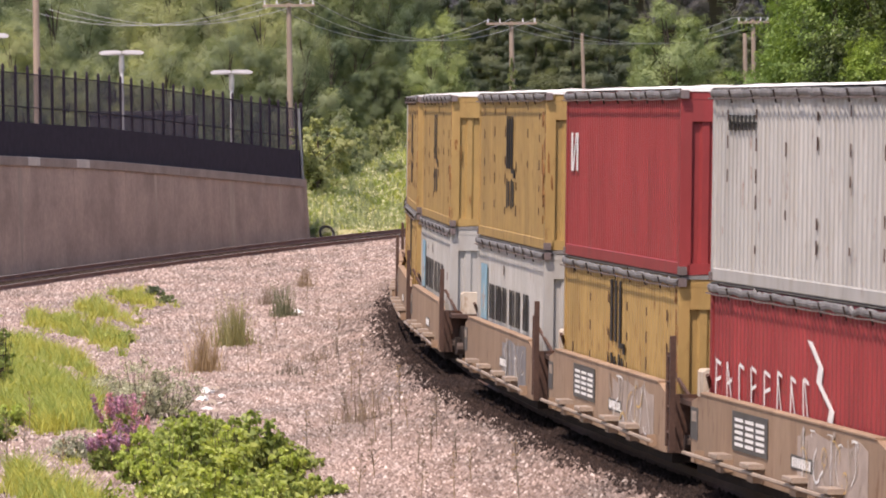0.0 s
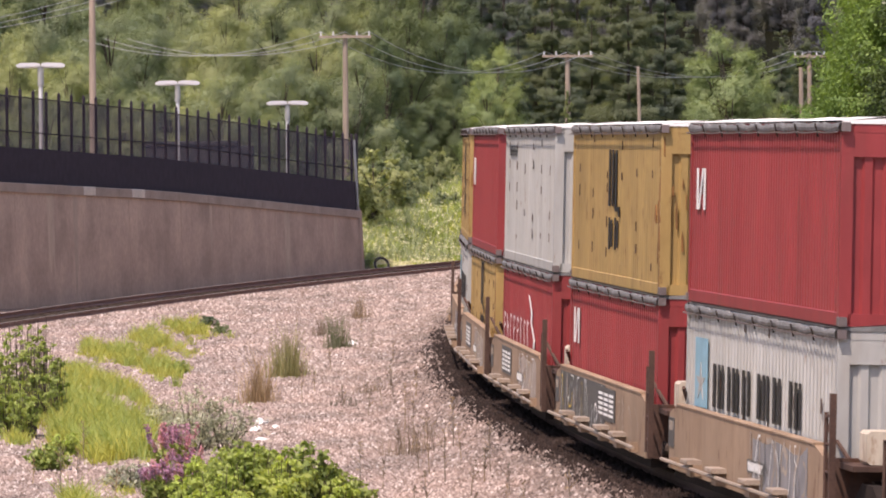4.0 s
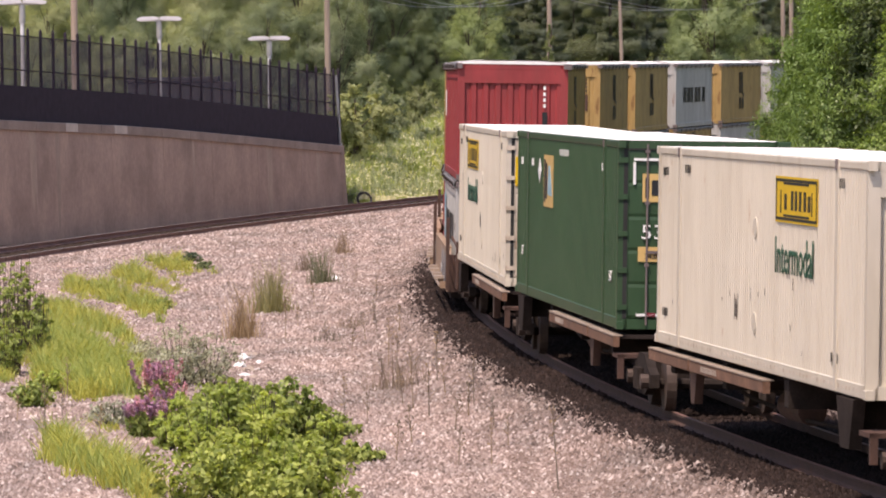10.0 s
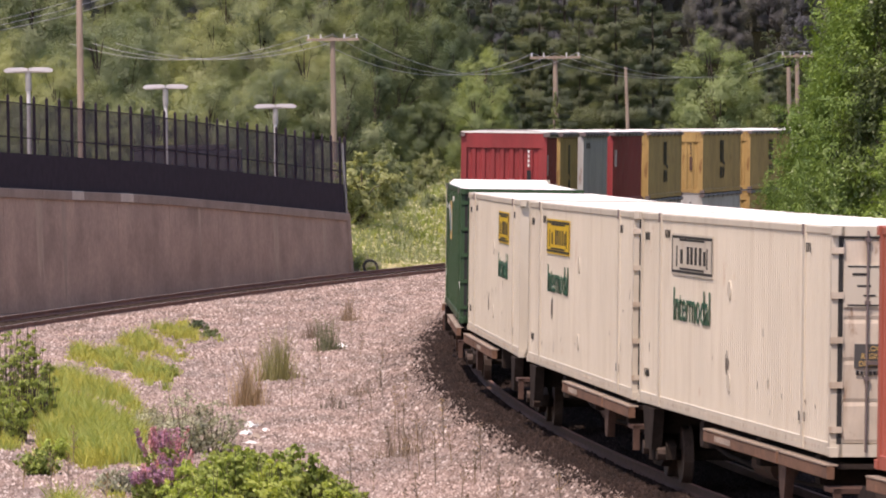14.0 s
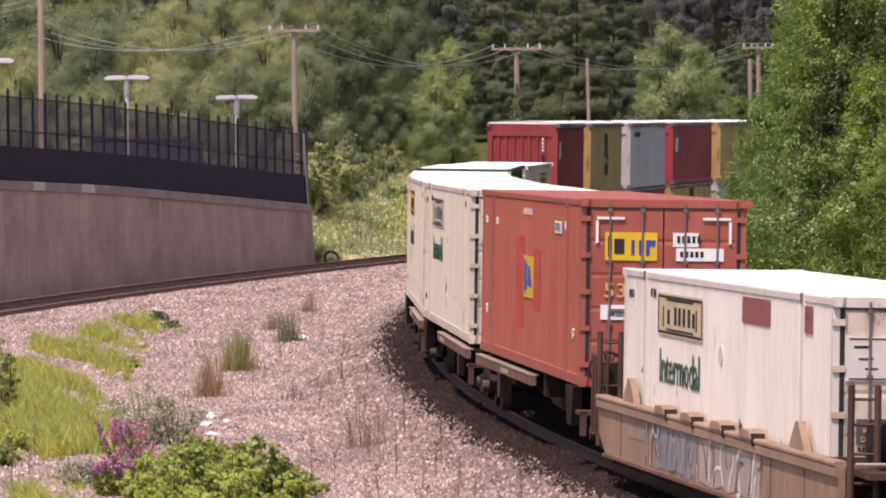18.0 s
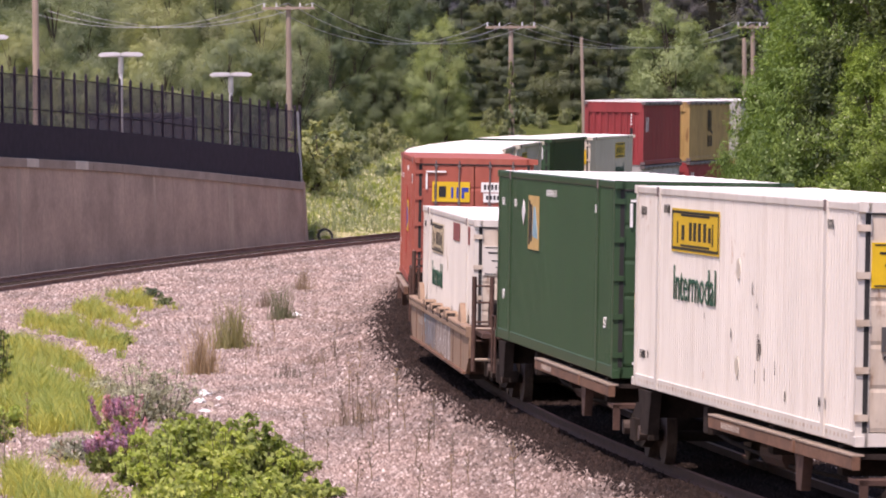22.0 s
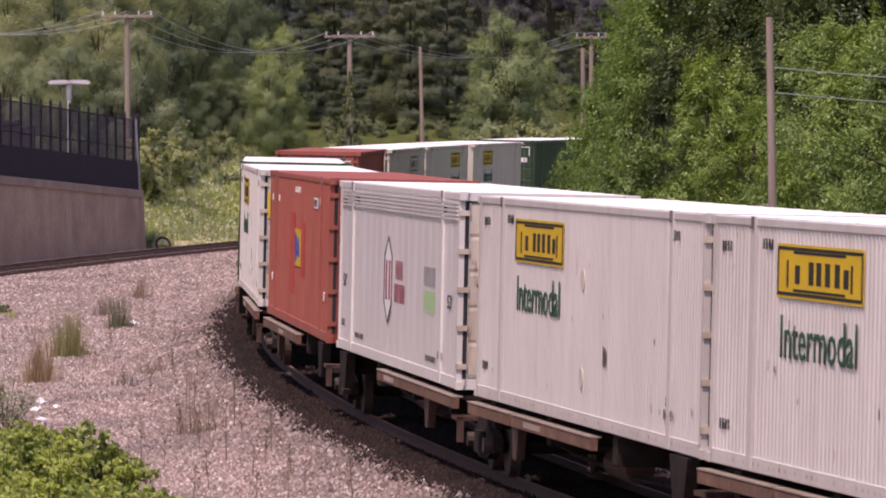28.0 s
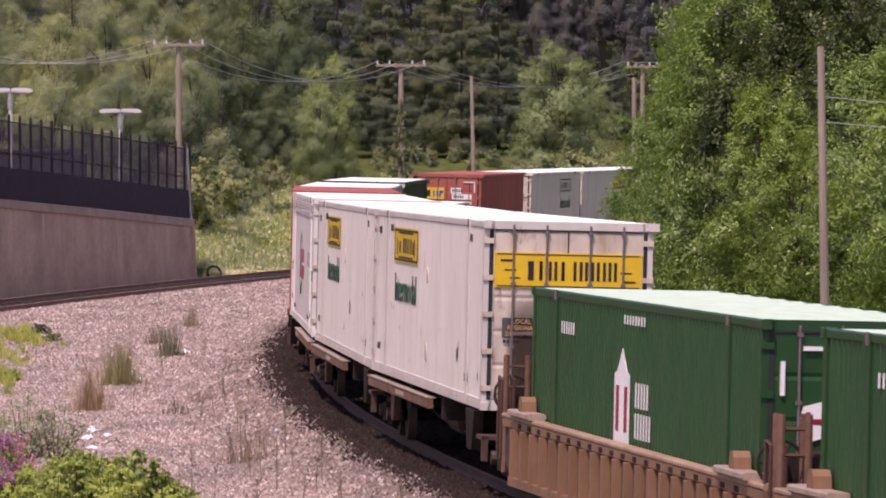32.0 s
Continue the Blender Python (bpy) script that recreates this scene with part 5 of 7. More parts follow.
def stalks():
    rng = np.random.default_rng(9)
    protos = [dead_stalk(501, 0.55), dead_stalk(502, 0.8), dead_stalk(503, 1.05)]
    spots_ = [(763, 838, 2), (1018, 985, 2), (538, 712, 1), (805, 790, 1), (820, 812, 0), (695, 690, 1), (680, 715, 0), (745, 830, 0), (870, 835, 1), (860, 850, 0), (790, 850, 1), (720, 760, 1), (710, 800, 0), (735, 770, 1),
              (770, 790, 0), (640, 870, 1), (835, 880, 0), (905, 870, 0), (700, 700, 0), (612, 720, 0), (655, 735, 0), (560, 690, 0), (590, 650, 0), (645, 600, 1), (660, 620, 0), (700, 640, 0), (740, 700, 0), (930, 905, 0),
              (680, 860, 0), (150, 810, 1), (140, 845, 0), (110, 870, 1), (205, 880, 0), (60, 850, 0), (900, 940, 1), (760, 900, 0), (730, 930, 0), (840, 940, 0)]
    for i, (c, r, k) in enumerate(spots_):
        ob = protos[k]
        if ob.get("placed"):
            ob = copy_thing(ob, Matrix())
        ob["placed"] = 1
        at_spot(ob, c, r, rng.random() * 6.28, 0.85 + 0.3 * rng.random())
    for ob in bpy.data.objects:
        if "placed" in ob:
            del ob["placed"]


stalks()


def rock(name, seed, r, label, material):
    bm = bmesh.new()
    bmesh.ops.create_icosphere(bm, subdivisions=2, radius=r)
    for v in bm.verts:
        v.co *= 0.75 + 0.5 * noise.noise(v.co * (1.6 / r) + Vector((seed, 0, 0)))
        v.co.z *= 0.8
    me = bpy.data.meshes.new(name)
    bm.to_mesh(me)
    bm.free()
    me.materials.append(material)
    return tagged(new(name, me), label, "rock", "rocks in the gravel")


at_spot(rock("rock", 1, 0.21, "pale whitish rock on the gravel", M["ink_white"]), 628, 606)
for i, (c, r, q) in enumerate(((450, 735, 0.13), (464, 745, 0.15), (478, 738, 0.11), (456, 758, 0.15), (472, 765, 0.13), (490, 752, 0.1), (446, 748, 0.12), (462, 775, 0.12), (480, 778, 0.1), (486, 765, 0.08), (468, 730, 0.09), (600, 625, 0.07), (745, 640, 0.06))):
    at_spot(rock("rubble", 3 + i, q * 1.35, "pale broken rubble beside the bushes", M["ink_white"] if i % 2 else M["coping"]), c, r)


def tyre():
    t = thing("old_tyre", "discarded black tyre lying beside the track", "tyre", m=pose(-2.45, 249.6, 0.02, 70, 0, 20))
    sh = Shape()
    n, k = 24, 8
    for i in range(n):
        for j in range(k):
            a, b = i * math.tau / n, j * math.tau / k
            sh.v.append(((0.30 + 0.06 * math.cos(b)) * math.cos(a), (0.30 + 0.06 * math.cos(b)) * math.sin(a), 0.06 * math.sin(b)))
            sh.f.append((i * k + j, ((i + 1) % n) * k + j, ((i + 1) % n) * k + (j + 1) % k, i * k + (j + 1) % k))
    part("tread", sh, M["rubber"], t)
    for i, (c, r, q) in enumerate(((703, 472, 0.22), (722, 470, 0.26), (742, 470, 0.2), (760, 468, 0.24), (775, 466, 0.18))):
        x, y = spot(c, r)
        at_spot(rock("rubble", 20 + i, q, "grey rubble heap beside the side track", M["coping"]), c, r)


tyre()


def yard_box():
    """The dark covered box behind the fence."""
    x0, x1 = across(262, 236), across(452, 236)
    t = thing("storage_box", "long dark covered storage box behind the fence", "storage box", m=pose((x0 + x1) / 2, 238, 2.5))
    h = (x1 - x0) / 2
    part("body", Shape().box(-h, h, -1.0, 1.0, 0.0, 2.55, 0.06), M["rubber"], t)
    part("lid", Shape().box(-h - 0.05, h * 0.7, -1.08, 1.08, 2.55, 2.75, 0.05), M["rubber"], t)


yard_box()


# ---------------------------------------------------------------- train: shared pieces
def text_shape(word, size, wide=1.0):
    cu = bpy.data.curves.new("word", "FONT")
    cu.body, cu.size, cu.align_x, cu.align_y, cu.resolution_u, cu.extrude = word, size, "CENTER", "CENTER", 2, 0.004
    ob = new("word", cu)
    me = bpy.data.meshes.new_from_object(ob.evaluated_get(bpy.context.evaluated_depsgraph_get()))
    bpy.data.objects.remove(ob)
    me.transform(Matrix.Diagonal((wide, 1, 1, 1)))
    return me


def letter(word, size, wide, material, parent, m, label="", name="lettering"):
    me = text_shape(word, size, wide)
    me.materials.clear()
    me.materials.append(material)
    me.transform(m)
    return part(name, me, None, parent, label)


def on_left(x, y, z):
    """Lettering on a left side, read from outside: it runs towards the rear."""
    return Matrix.Translation((x, y, z)) @ Matrix.Rotation(math.pi, 4, "Z") @ Matrix.Rotation(math.pi / 2, 4, "X")


def on_rear(x, y, z):
    return Matrix.Translation((x, y, z)) @ Matrix.Rotation(-math.pi / 2, 4, "Z") @ Matrix.Rotation(math.pi / 2, 4, "X")


def bars(n, x0, y, z0, w, h, gap, t=0.006):
    """Upright strokes in a row on a left side, from x0 towards the rear."""
    sh = Shape()
    for i in range(n):
        a = x0 - i * (w + gap)
        sh.box(a - w, a, y, y + t, z0, z0 + h)
    return sh


def bars_rear(n, x, y0, z0, w, h, gap, t=0.006):
    sh = Shape()
    for i in range(n):
        a = y0 - i * (w + gap)
        sh.box(x - t, x, a - w, a, z0, z0 + h)
    return sh


def bogie(parent, x):
    """A two-axle bogie with side frames, springs and four wheels."""
    b = new("bogie", Shape().box(-0.25, 0.25, -1.0, 1.0, 0.42, 0.72, 0.05).mesh("bogie", M["dark"]))
    b.parent = parent
    b.location = (x, 0, 0)
    for s in (1, -1):
        ring = [(-1.15, 0.36), (-1.15, 0.56), (-0.75, 0.66), (-0.35, 0.84), (0.35, 0.84), (0.75, 0.66), (1.15, 0.56), (1.15, 0.36), (0.8, 0.34), (0.4, 0.22), (-0.4, 0.22), (-0.8, 0.34)]
        part("side_frame", Shape().slab(ring, s * 1.0 - 0.07, s * 1.0 + 0.07), M["dark"], b)
        for k in (-0.2, 0.0, 0.2):
            part("spring", Shape().tube((k, s * 1.1, 0.3), (k, s * 1.1, 0.62), 0.075, 8), M["dark"], b)
        for k in (-0.88, 0.88):
            part("bearing_cap", Shape().tube((k, s * 1.0, 0.45), (k, s * 1.19, 0.45), 0.11, 10), M["wheel"], b)
    for k in (-0.88, 0.88):
        for s in (1, -1):
            w = Shape().tube((k, s * 0.70, 0.42), (k, s * 0.83, 0.42), 0.42, 22).tube((k, s * 0.68, 0.42), (k, s * 0.71, 0.42), 0.445, 22)
            part("wheel", w, M["wheel"], b, "worn steel wheel")
        part("axle", Shape().tube((k, -0.95, 0.42), (k, 0.95, 0.42), 0.08, 8), M["dark"], b)
    return b


RIDERS = []       # (thing, place along the train, span between supports, height on the car)


def ride(ob, s0, span, z=0.0):
    RIDERS.append((ob, s0, span, z))
    return ob


def corner_castings(t, L, W, H, material, inset=0.0):
    for x in (-L / 2 + inset, L / 2 - inset):
        for y in (-W / 2, W / 2):
            for z in (0.0, H - 0.12):
                part("corner_casting", Shape().box(x - 0.085, x + 0.085, y - 0.085 if y < 0 else y - 0.10, y + 0.10 if y < 0 else y + 0.085 - 0.07, z, z + 0.12, 0.01), material, t)


def container(name, label, L, W, H, paint, rib=0.28, depth=0.03, roof=None, door=None, posts=True, rear="doors", group="containers on the train"):
    """A box container: sides, roof, ends, rails, posts, castings, doors with lock rods. +x leads."""
    roof, door = roof or paint, door or paint
    t = thing(name, label, "container", group)
    a, w = L / 2, W / 2
    for s in (1, -1):
        part("side_panel", Shape().corrugated(-a + 0.12, a - 0.12, s * (w - 0.012), 0.17, H - 0.11, rib, depth, s), paint, t)
        part("bottom_rail", Shape().box(-a + 0.08, a - 0.08, s * w - 0.05 - 0.02 * s, s * w + 0.05 - 0.05 * s - 0.0, 0.0, 0.18, 0.015), paint, t)
        part("top_rail", Shape().box(-a + 0.08, a - 0.08, s * w - 0.04 - 0.03 * s, s * w + 0.04 - 0.04 * s, H - 0.12, H - 0.005, 0.02), paint, t)
        for x in (-a, a):
            part("corner_post", Shape().box(min(x, x * (1 - 0.15 / a)), max(x, x * (1 - 0.15 / a)), s * w - 0.16 if s > 0 else s * w, s * w if s > 0 else s * w + 0.16, 0.0, H, 0.02), paint, t)
        if posts and L > 14:
            for x in (-6.1, 6.1):
                part("lifting_post", Shape().box(x - 0.10, x + 0.10, s * w - 0.06, s * w + 0.012 * s if s > 0 else s * w + 0.06, 0.02, H - 0.01) if s > 0 else Shape().box(x - 0.10, x + 0.10, s * w - 0.012, s * w + 0.06, 0.02, H - 0.01), paint, t)
                part("lifting_pocket", Shape().box(x - 0.05, x + 0.05, s * w + 0.012 if s > 0 else s * w - 0.03, s * w + 0.03 if s > 0 else s * w - 0.012, H - 0.14, H - 0.0), M["rod"], t)
    rf = Shape()
    n = 28
    vs = []
    for k in range(n + 1):
        x = -a + 0.05 + (L - 0.1) * k / n
        dz = 0.012 if k % 2 else -0.004
        vs += [(x, -w + 0.04, H - 0.012 + dz), (x, w - 0.04, H - 0.012 + dz)]
    rf.add(vs, [(2 * k, 2 * k + 2, 2 * k + 3, 2 * k + 1) for k in range(n)])
    part("roof", rf, roof, t)
    part("floor", Shape().box(-a + 0.1, a - 0.1, -w + 0.1, w - 0.1, 0.05, 0.16), M["dark"], t)
    part("front_wall", Shape().corrugated_end(-w + 0.14, w - 0.14, a - 0.03, 0.1, H - 0.1, 0.3, 0.03, 1), paint, t)
    hdr = Shape().box(-a + 0.0, -a + 0.12, -w + 0.12, w - 0.12, H - 0.13, H - 0.004, 0.02)
    part("rear_header", hdr, paint, t)
    part("rear_sill", Shape().box(-a + 0.0, -a + 0.12, -w + 0.12, w - 0.12, 0.0, 0.16, 0.02), paint, t)
    if rear == "ribbed":
        part("rear_wall", Shape().corrugated_end(-w + 0.14, w - 0.14, -a + 0.03, 0.15, H - 0.12, 0.27, 0.04, -1), paint, t)
        part("end_beam", Shape().box(-a + 0.004, -a + 0.08, -w + 0.14, w - 0.14, H - 0.44, H - 0.125, 0.02), paint, t)
    else:
        for s in (1, -1):
            y0, y1 = (0.012, w - 0.13) if s > 0 else (-w + 0.13, -0.012)
            q = [(-a + 0.07, 0.17)]
            zs = np.linspace(0.17, H - 0.14, 6)
            for z0, z1 in zip(zs, zs[1:]):
                q += [(-a + 0.024, z0 + 0.001), (-a + 0.012, z0 + 0.05), (-a + 0.012, z1 - 0.05), (-a + 0.024, z1 - 0.001)]
            part("gasket", Shape().box(-a - 0.004, -a + 0.03, s * (w - 0.115) - 0.032, s * (w - 0.115) + 0.032, 0.16, H - 0.13), M["rubber"], t)
            part("gasket", Shape().box(-a - 0.004, -a + 0.03, y0, y1, H - 0.155, H - 0.128), M["rubber"], t)
            d = part("door", Shape().slab(q + [(-a + 0.07, H - 0.14)], y0, y1), door, t)
            for k in (0.28, 0.72):
                y = y0 + (y1 - y0) * k
                part("lock_rod", Shape().tube((-a - 0.02, y, 0.06), (-a - 0.02, y, H - 0.06), 0.017, 8), M["rod"], d)
                for z in (H * 0.33, H * 0.66, H - 0.2):
                    part("rod_guide", Shape().box(-a - 0.04, -a + 0.02, y - 0.035, y + 0.035, z, z + 0.05), M["rod"], d)
            part("handle", Shape().box(-a - 0.04, -a - 0.01, y0 + 0.25, y0 + 0.85, H * 0.4, H * 0.4 + 0.045), M["rod"], d)
            for z in np.linspace(0.3, H - 0.35, 5):
                y = s * (w - 0.06)
                part("hinge", Shape().box(-a - 0.03, -a + 0.05, min(y - 0.09 * s, y + 0.07 * s), max(y - 0.09 * s, y + 0.07 * s), z, z + 0.08), door, d)
    corner_castings(t, L, W, H, M["rod"] if L < 14 else paint)
    return t


def yellow_plate(t, x, y, z, w, h, film, ink="black"):
    """A framed sign on a left side with strokes where the name stands."""
    p = part("sign", Shape().box(x - w, x, y, y + 0.008, z, z + h), film, t, "framed sign with dark strokes")
    e = 0.06
    fr = Shape()
    for a, b, c, d in ((x - w + 0.03, x - 0.03, z + 0.03, z + 0.03 + e * 0.6), (x - w + 0.03, x - 0.03, z + h - 0.03 - e * 0.6, z + h - 0.03), (x - 0.03 - e, x - 0.03, z + 0.03, z + h - 0.03), (x - w + 0.03, x - w + 0.03 + e, z + 0.03, z + h - 0.03)):
        fr.box(a, b, y + 0.008, y + 0.012, c, d)
    for z2, dz in ((0.13, 0.05), (0.83, 0.05)):
        fr.box(x - w * 0.8, x - w * 0.2, y + 0.008, y + 0.012, z + h * z2, z + h * (z2 + dz))
    part("frame", fr, M[ink], p)
    k = Shape()
    for i, (u, tall) in enumerate(((0.22, 0.34), (0.38, 0.42), (0.47, 0.42), (0.57, 0.42), (0.68, 0.42), (0.78, 0.34))):
        k.box(x - w * (u + 0.055), x - w * u, y + 0.008, y + 0.013, z + h * 0.28, z + h * (0.28 + tall))
    for u in (0.12, 0.86):
        k.box(x - w * (u + 0.02), x - w * u, y + 0.008, y + 0.013, z + h * 0.2, z + h * 0.7)
    part("lettering_mark", k, M[ink], p)
    return p


def codes(t, L, W, H, ink):
    """Small marks of numbers near the corners of the left side."""
    y = W / 2 - 0.008
    a = L / 2
    for x, z in ((a - 0.45, H - 0.42), (a - 2.4, H - 0.36), (-a + 2.0, H - 0.36), (a - 0.5, 0.42), (-a + 2.3, 0.36)):
        part("code_mark", bars(4, x, y, z, 0.05, 0.12, 0.08), ink, t)


def reefer(label, s0, plate, ink, rear="doors", patches=False, base=1.15, left_word=True, front_sign=True, soot=False, paint="white"):
    """White 53 ft container with the framed sign and the green word below it."""
    L, W, H = 16.15, 2.6, 2.9
    t = container("container", label, L, W, H, M[paint], 0.17, 0.022, M["roof"], M["white_door"], True, rear)
    y = W / 2 - 0.008
    x = 5.0 if front_sign else -1.75
    yellow_plate(t, x, y, 2.02, 3.75 if front_sign else 3.0, 0.6, plate, ink)
    if left_word:
        letter("Intermodal", 0.70, 1.1 if front_sign else 0.9, M["ink_green"], t, on_left(x - (1.85 if front_sign else 1.35), y + 0.004, 1.56), "dark green word on white", "word")
        m = Matrix.Translation((x - (1.85 if front_sign else 1.35), -y - 0.004, 1.56)) @ Matrix.Rotation(math.pi / 2, 4, "X")
        letter("Intermodal", 0.70, 1.1 if front_sign else 0.9, M["ink_green"], t, m, "dark green word on white", "word")
    p = yellow_plate(t, x, y, 2.02, 3.75 if front_sign else 3.0, 0.6, plate, ink)
    for o in (p, *p.children_recursive):
        o.data.transform(Matrix.Diagonal((1, -1, 1, 1)))
        o.data.flip_normals()
    codes(t, L, W, H, M["black"])
    rng = np.random.default_rng(int(abs(s0)))
    sc = Shape()
    for k in range(9):
        xx, zz = -7.6 + 15.2 * rng.random(), 0.3 + 1.5 * rng.random() ** 1.6
        sc.box(xx, xx + 0.015 + 0.02 * rng.random(), y, y + 0.003, zz, zz + 0.06 + 0.12 * rng.random() ** 2)
    for k in range(1):
        xx, zz = -6 + 12 * rng.random(), 0.4 + 0.5 * rng.random()
        for i in range(5):
            sc.box(xx + 0.06 * i, xx + 0.06 * i + 0.03, y, y + 0.003, zz + 0.1 * rng.random(), zz + 0.2 + 0.2 * rng.random())
    tagged(part("scuff", sc, M["scuff"], t, "dark scuffs on the white side"), kind="stuff")
    dots = Shape()
    for k in range(64):
        dots.box(-7.6 + k * 0.24, -7.5 + k * 0.24, y - 0.01, y + 0.0115, 0.07, 0.12)
    tagged(part("rail_hole", dots, M["white_door"], t, "row of small holes in the bottom rail"), kind="stuff")
    part("vent_ring", Shape().tube((-0.2, y - 0.01, 1.9), (-0.2, y + 0.006, 1.9), 0.14, 14), M["white"], t)
    part("vent_ring", Shape().tube((-0.2, y - 0.01, 0.62), (-0.2, y + 0.006, 0.62), 0.14, 14), M["white"], t)
    if rear == "doors":
        a = -L / 2 - 0.004
        sg = part("rear_sign", Shape().box(a - 0.006, a + 0.02, -1.14, 1.14, 1.88, 2.42), M["white_clean"] if patches else plate, t, "pale framed door sign with dark strokes" if patches or plate is M["white"] else "yellow door sign with dark strokes")
        k = Shape()
        for i, (c, wd) in enumerate(((0.62, 0.09), (0.44, 0.04), (0.30, 0.13), (0.10, 0.04), (-0.08, 0.14), (-0.26, 0.14), (-0.44, 0.14), (-0.62, 0.13))):
            k.box(a - 0.012, a - 0.006, c - wd, c - wd + 0.045, 2.0, 2.29).box(a - 0.012, a - 0.006, c - 0.045, c, 2.0, 2.29)
        for z0, z1 in ((1.9, 1.915), (2.385, 2.40)):
            k.box(a - 0.012, a - 0.006, -1.1, 1.1, z0, z1)
        k.box(a - 0.012, a - 0.006, 0.86, 1.04, 2.28, 2.31).box(a - 0.012, a - 0.006, 0.80, 0.98, 2.14, 2.16).box(a - 0.012, a - 0.006, 0.74, 0.9, 2.02, 2.04).box(a - 0.012, a - 0.006, -1.04, -0.86, 1.98, 2.01).box(a - 0.012, a - 0.006, -0.98, -0.8, 2.12, 2.14)
        part("lettering_mark", k, M["black"], sg)
        pl = part("dark_placard", Shape().box(a - 0.004, a + 0.02, 0.42, 1.0, 1.12, 1.42), M["plate_grey"], t)
        for i, wd in enumerate(("LOCAL", "REGIONAL", "DEDICATED")):
            letter(wd, 0.10, 0.9, M["logo_tan"], pl, on_rear(a - 0.008, 0.70, 1.36 - i * 0.095), "", "word")
        if soot:
            part("soot_stain", Shape().box(a - 0.011, a - 0.010, 0.30, 0.95, 0.05, 1.86), M["soot"], t, "brown-black soot stain on the door")
        part("code_mark", bars_rear(10, a, 0.98, 1.03, 0.04, 0.05, 0.015), M["black"], t)
    if patches:
        for x0, wd in ((-1.8, 2.0), (-6.15, 0.6)):
            part("patch", Shape().box(x0 - wd, x0, y, y + 0.006, 2.4, 2.74), M["faded_red"], t)
    return ride(t, s0, 11.6, base)


def panel_box(label, s0, paint, base=1.15):
    """53 ft container with the tall yellow panel on its side and door panels."""
    L, W, H = 16.15, 2.6, 2.94
    t = container("container", label, L, W, H, paint, 0.165, 0.025, M["roof"] if paint is not M["orange"] else M["orange"], paint)
    y = W / 2 - 0.008
    orange = paint is M["orange"]
    film = M["logo_yellow"] if orange else M["logo_tan"]
    x = 0.45 if orange else 3.2
    if orange:
        w = (L - 0.24) / round((L - 0.24) / 0.165)
        for k0, k1, z0, z1 in ((52, 60, 0.62, 2.2), (36, 43, 1.0, 2.02)):
            xa = -L / 2 + 0.12
            part("worn_patch", Shape().corrugated(xa + k0 * w, xa + k1 * w, y + 0.002, z0, z1, w, 0.025, 1), M["orange_patch"], t)
    p = part("side_panel_sign", Shape().box(x - 1.35, x + 0.2, y, y + 0.008, 1.17 if orange else 1.66, 1.88 if orange else 2.56), film, t, "yellow panel with dark and blue shapes")
    z0, z1 = (1.24, 1.81) if orange else (1.74, 2.48)
    part("lettering_mark", Shape().box(x - 0.1, x + 0.1, y + 0.008, y + 0.013, z0, z1).box(x - 0.4, x - 0.16, y + 0.008, y + 0.013, z0 + 0.06, z1 - 0.06), M["black"] if not orange else M["logo_blue"], p)
    part("lettering_mark", Shape().slab([(x - 0.5, z0 + 0.15), (x - 0.6, z1 - 0.1), (x - 0.85, z1 - 0.1), (x - 1.2, z0 + 0.12), (x - 0.85, z0 + 0.12)], y + 0.008, y + 0.013), M["logo_blue"] if orange else M["ink_blue"], p)
    if not orange:
        part("diamond", Shape().slab([(4.15, 2.48), (3.88, 2.27), (4.15, 2.05), (4.42, 2.27)], y, y + 0.008), M["ink_white"], t)
    part("code_mark", bars(9, 0.8, y, 2.58, 0.045, 0.11, 0.12), M["ink_white"], t)
    for xx in (L / 2 - 0.6, L / 2 - 2.5, -L / 2 + 2.4):
        part("code_mark", bars(4, xx, y, 2.34 if xx > 0 else 2.42, 0.035, 0.13, 0.075), M["ink_white"], t)
    for xx, zz in ((L / 2 - 1.0, 0.78), (-L / 2 + 1.0, 0.78)):
        letter("53'", 0.24, 1.3, M["ink_white"], t, on_left(xx, y + 0.004, zz), "", "size_mark")
    if orange:
        cp = part("code_plate", Shape().box(-5.2, -4.2, y, y + 0.007, 2.34, 2.54), M["ink_white"], t)
        part("lettering_mark", bars(4, -4.3, y + 0.007, 2.375, 0.08, 0.13, 0.13), M["black"], cp)
    a = -L / 2 - 0.004
    sg = part("door_sign", Shape().box(a - 0.006, a + 0.03, 0.10, 0.92, 1.98, 2.42), film, t, "yellow door panel with dark and blue shapes")
    k = Shape().box(a - 0.012, a - 0.006, 0.82, 0.88, 2.04, 2.36)
    k.box(a - 0.012, a - 0.006, 0.62, 0.78, 2.08, 2.32)
    part("lettering_mark", k, M["black"], sg)
    part("lettering_mark", Shape().box(a - 0.012, a - 0.006, 0.46, 0.51, 2.06, 2.3).box(a - 0.012, a - 0.006, 0.34, 0.39, 2.06, 2.3).box(a - 0.012, a - 0.006, 0.22, 0.28, 2.06, 2.3).box(a - 0.012, a - 0.006, 0.13, 0.22, 2.2, 2.3), M["logo_blue"], sg)
    for y0, y1, z0, z1 in ((-0.55, -0.15, 2.2, 2.42), (-0.95, -0.2, 1.98, 2.18)):
        pl = part("code_plate", Shape().box(a - 0.006, a + 0.03, y0, y1, z0, z1), M["ink_white"], t)
        part("lettering_mark", bars_rear(5, a - 0.006, y1 - 0.06, z0 + 0.06, 0.05, z1 - z0 - 0.11, 0.03), M["black"], pl)
    letter("53'", 0.32, 1.2, M["logo_tan"] if orange else M["ink_white"], t, on_rear(a - 0.01, 0.72, 1.5), "", "size_mark")
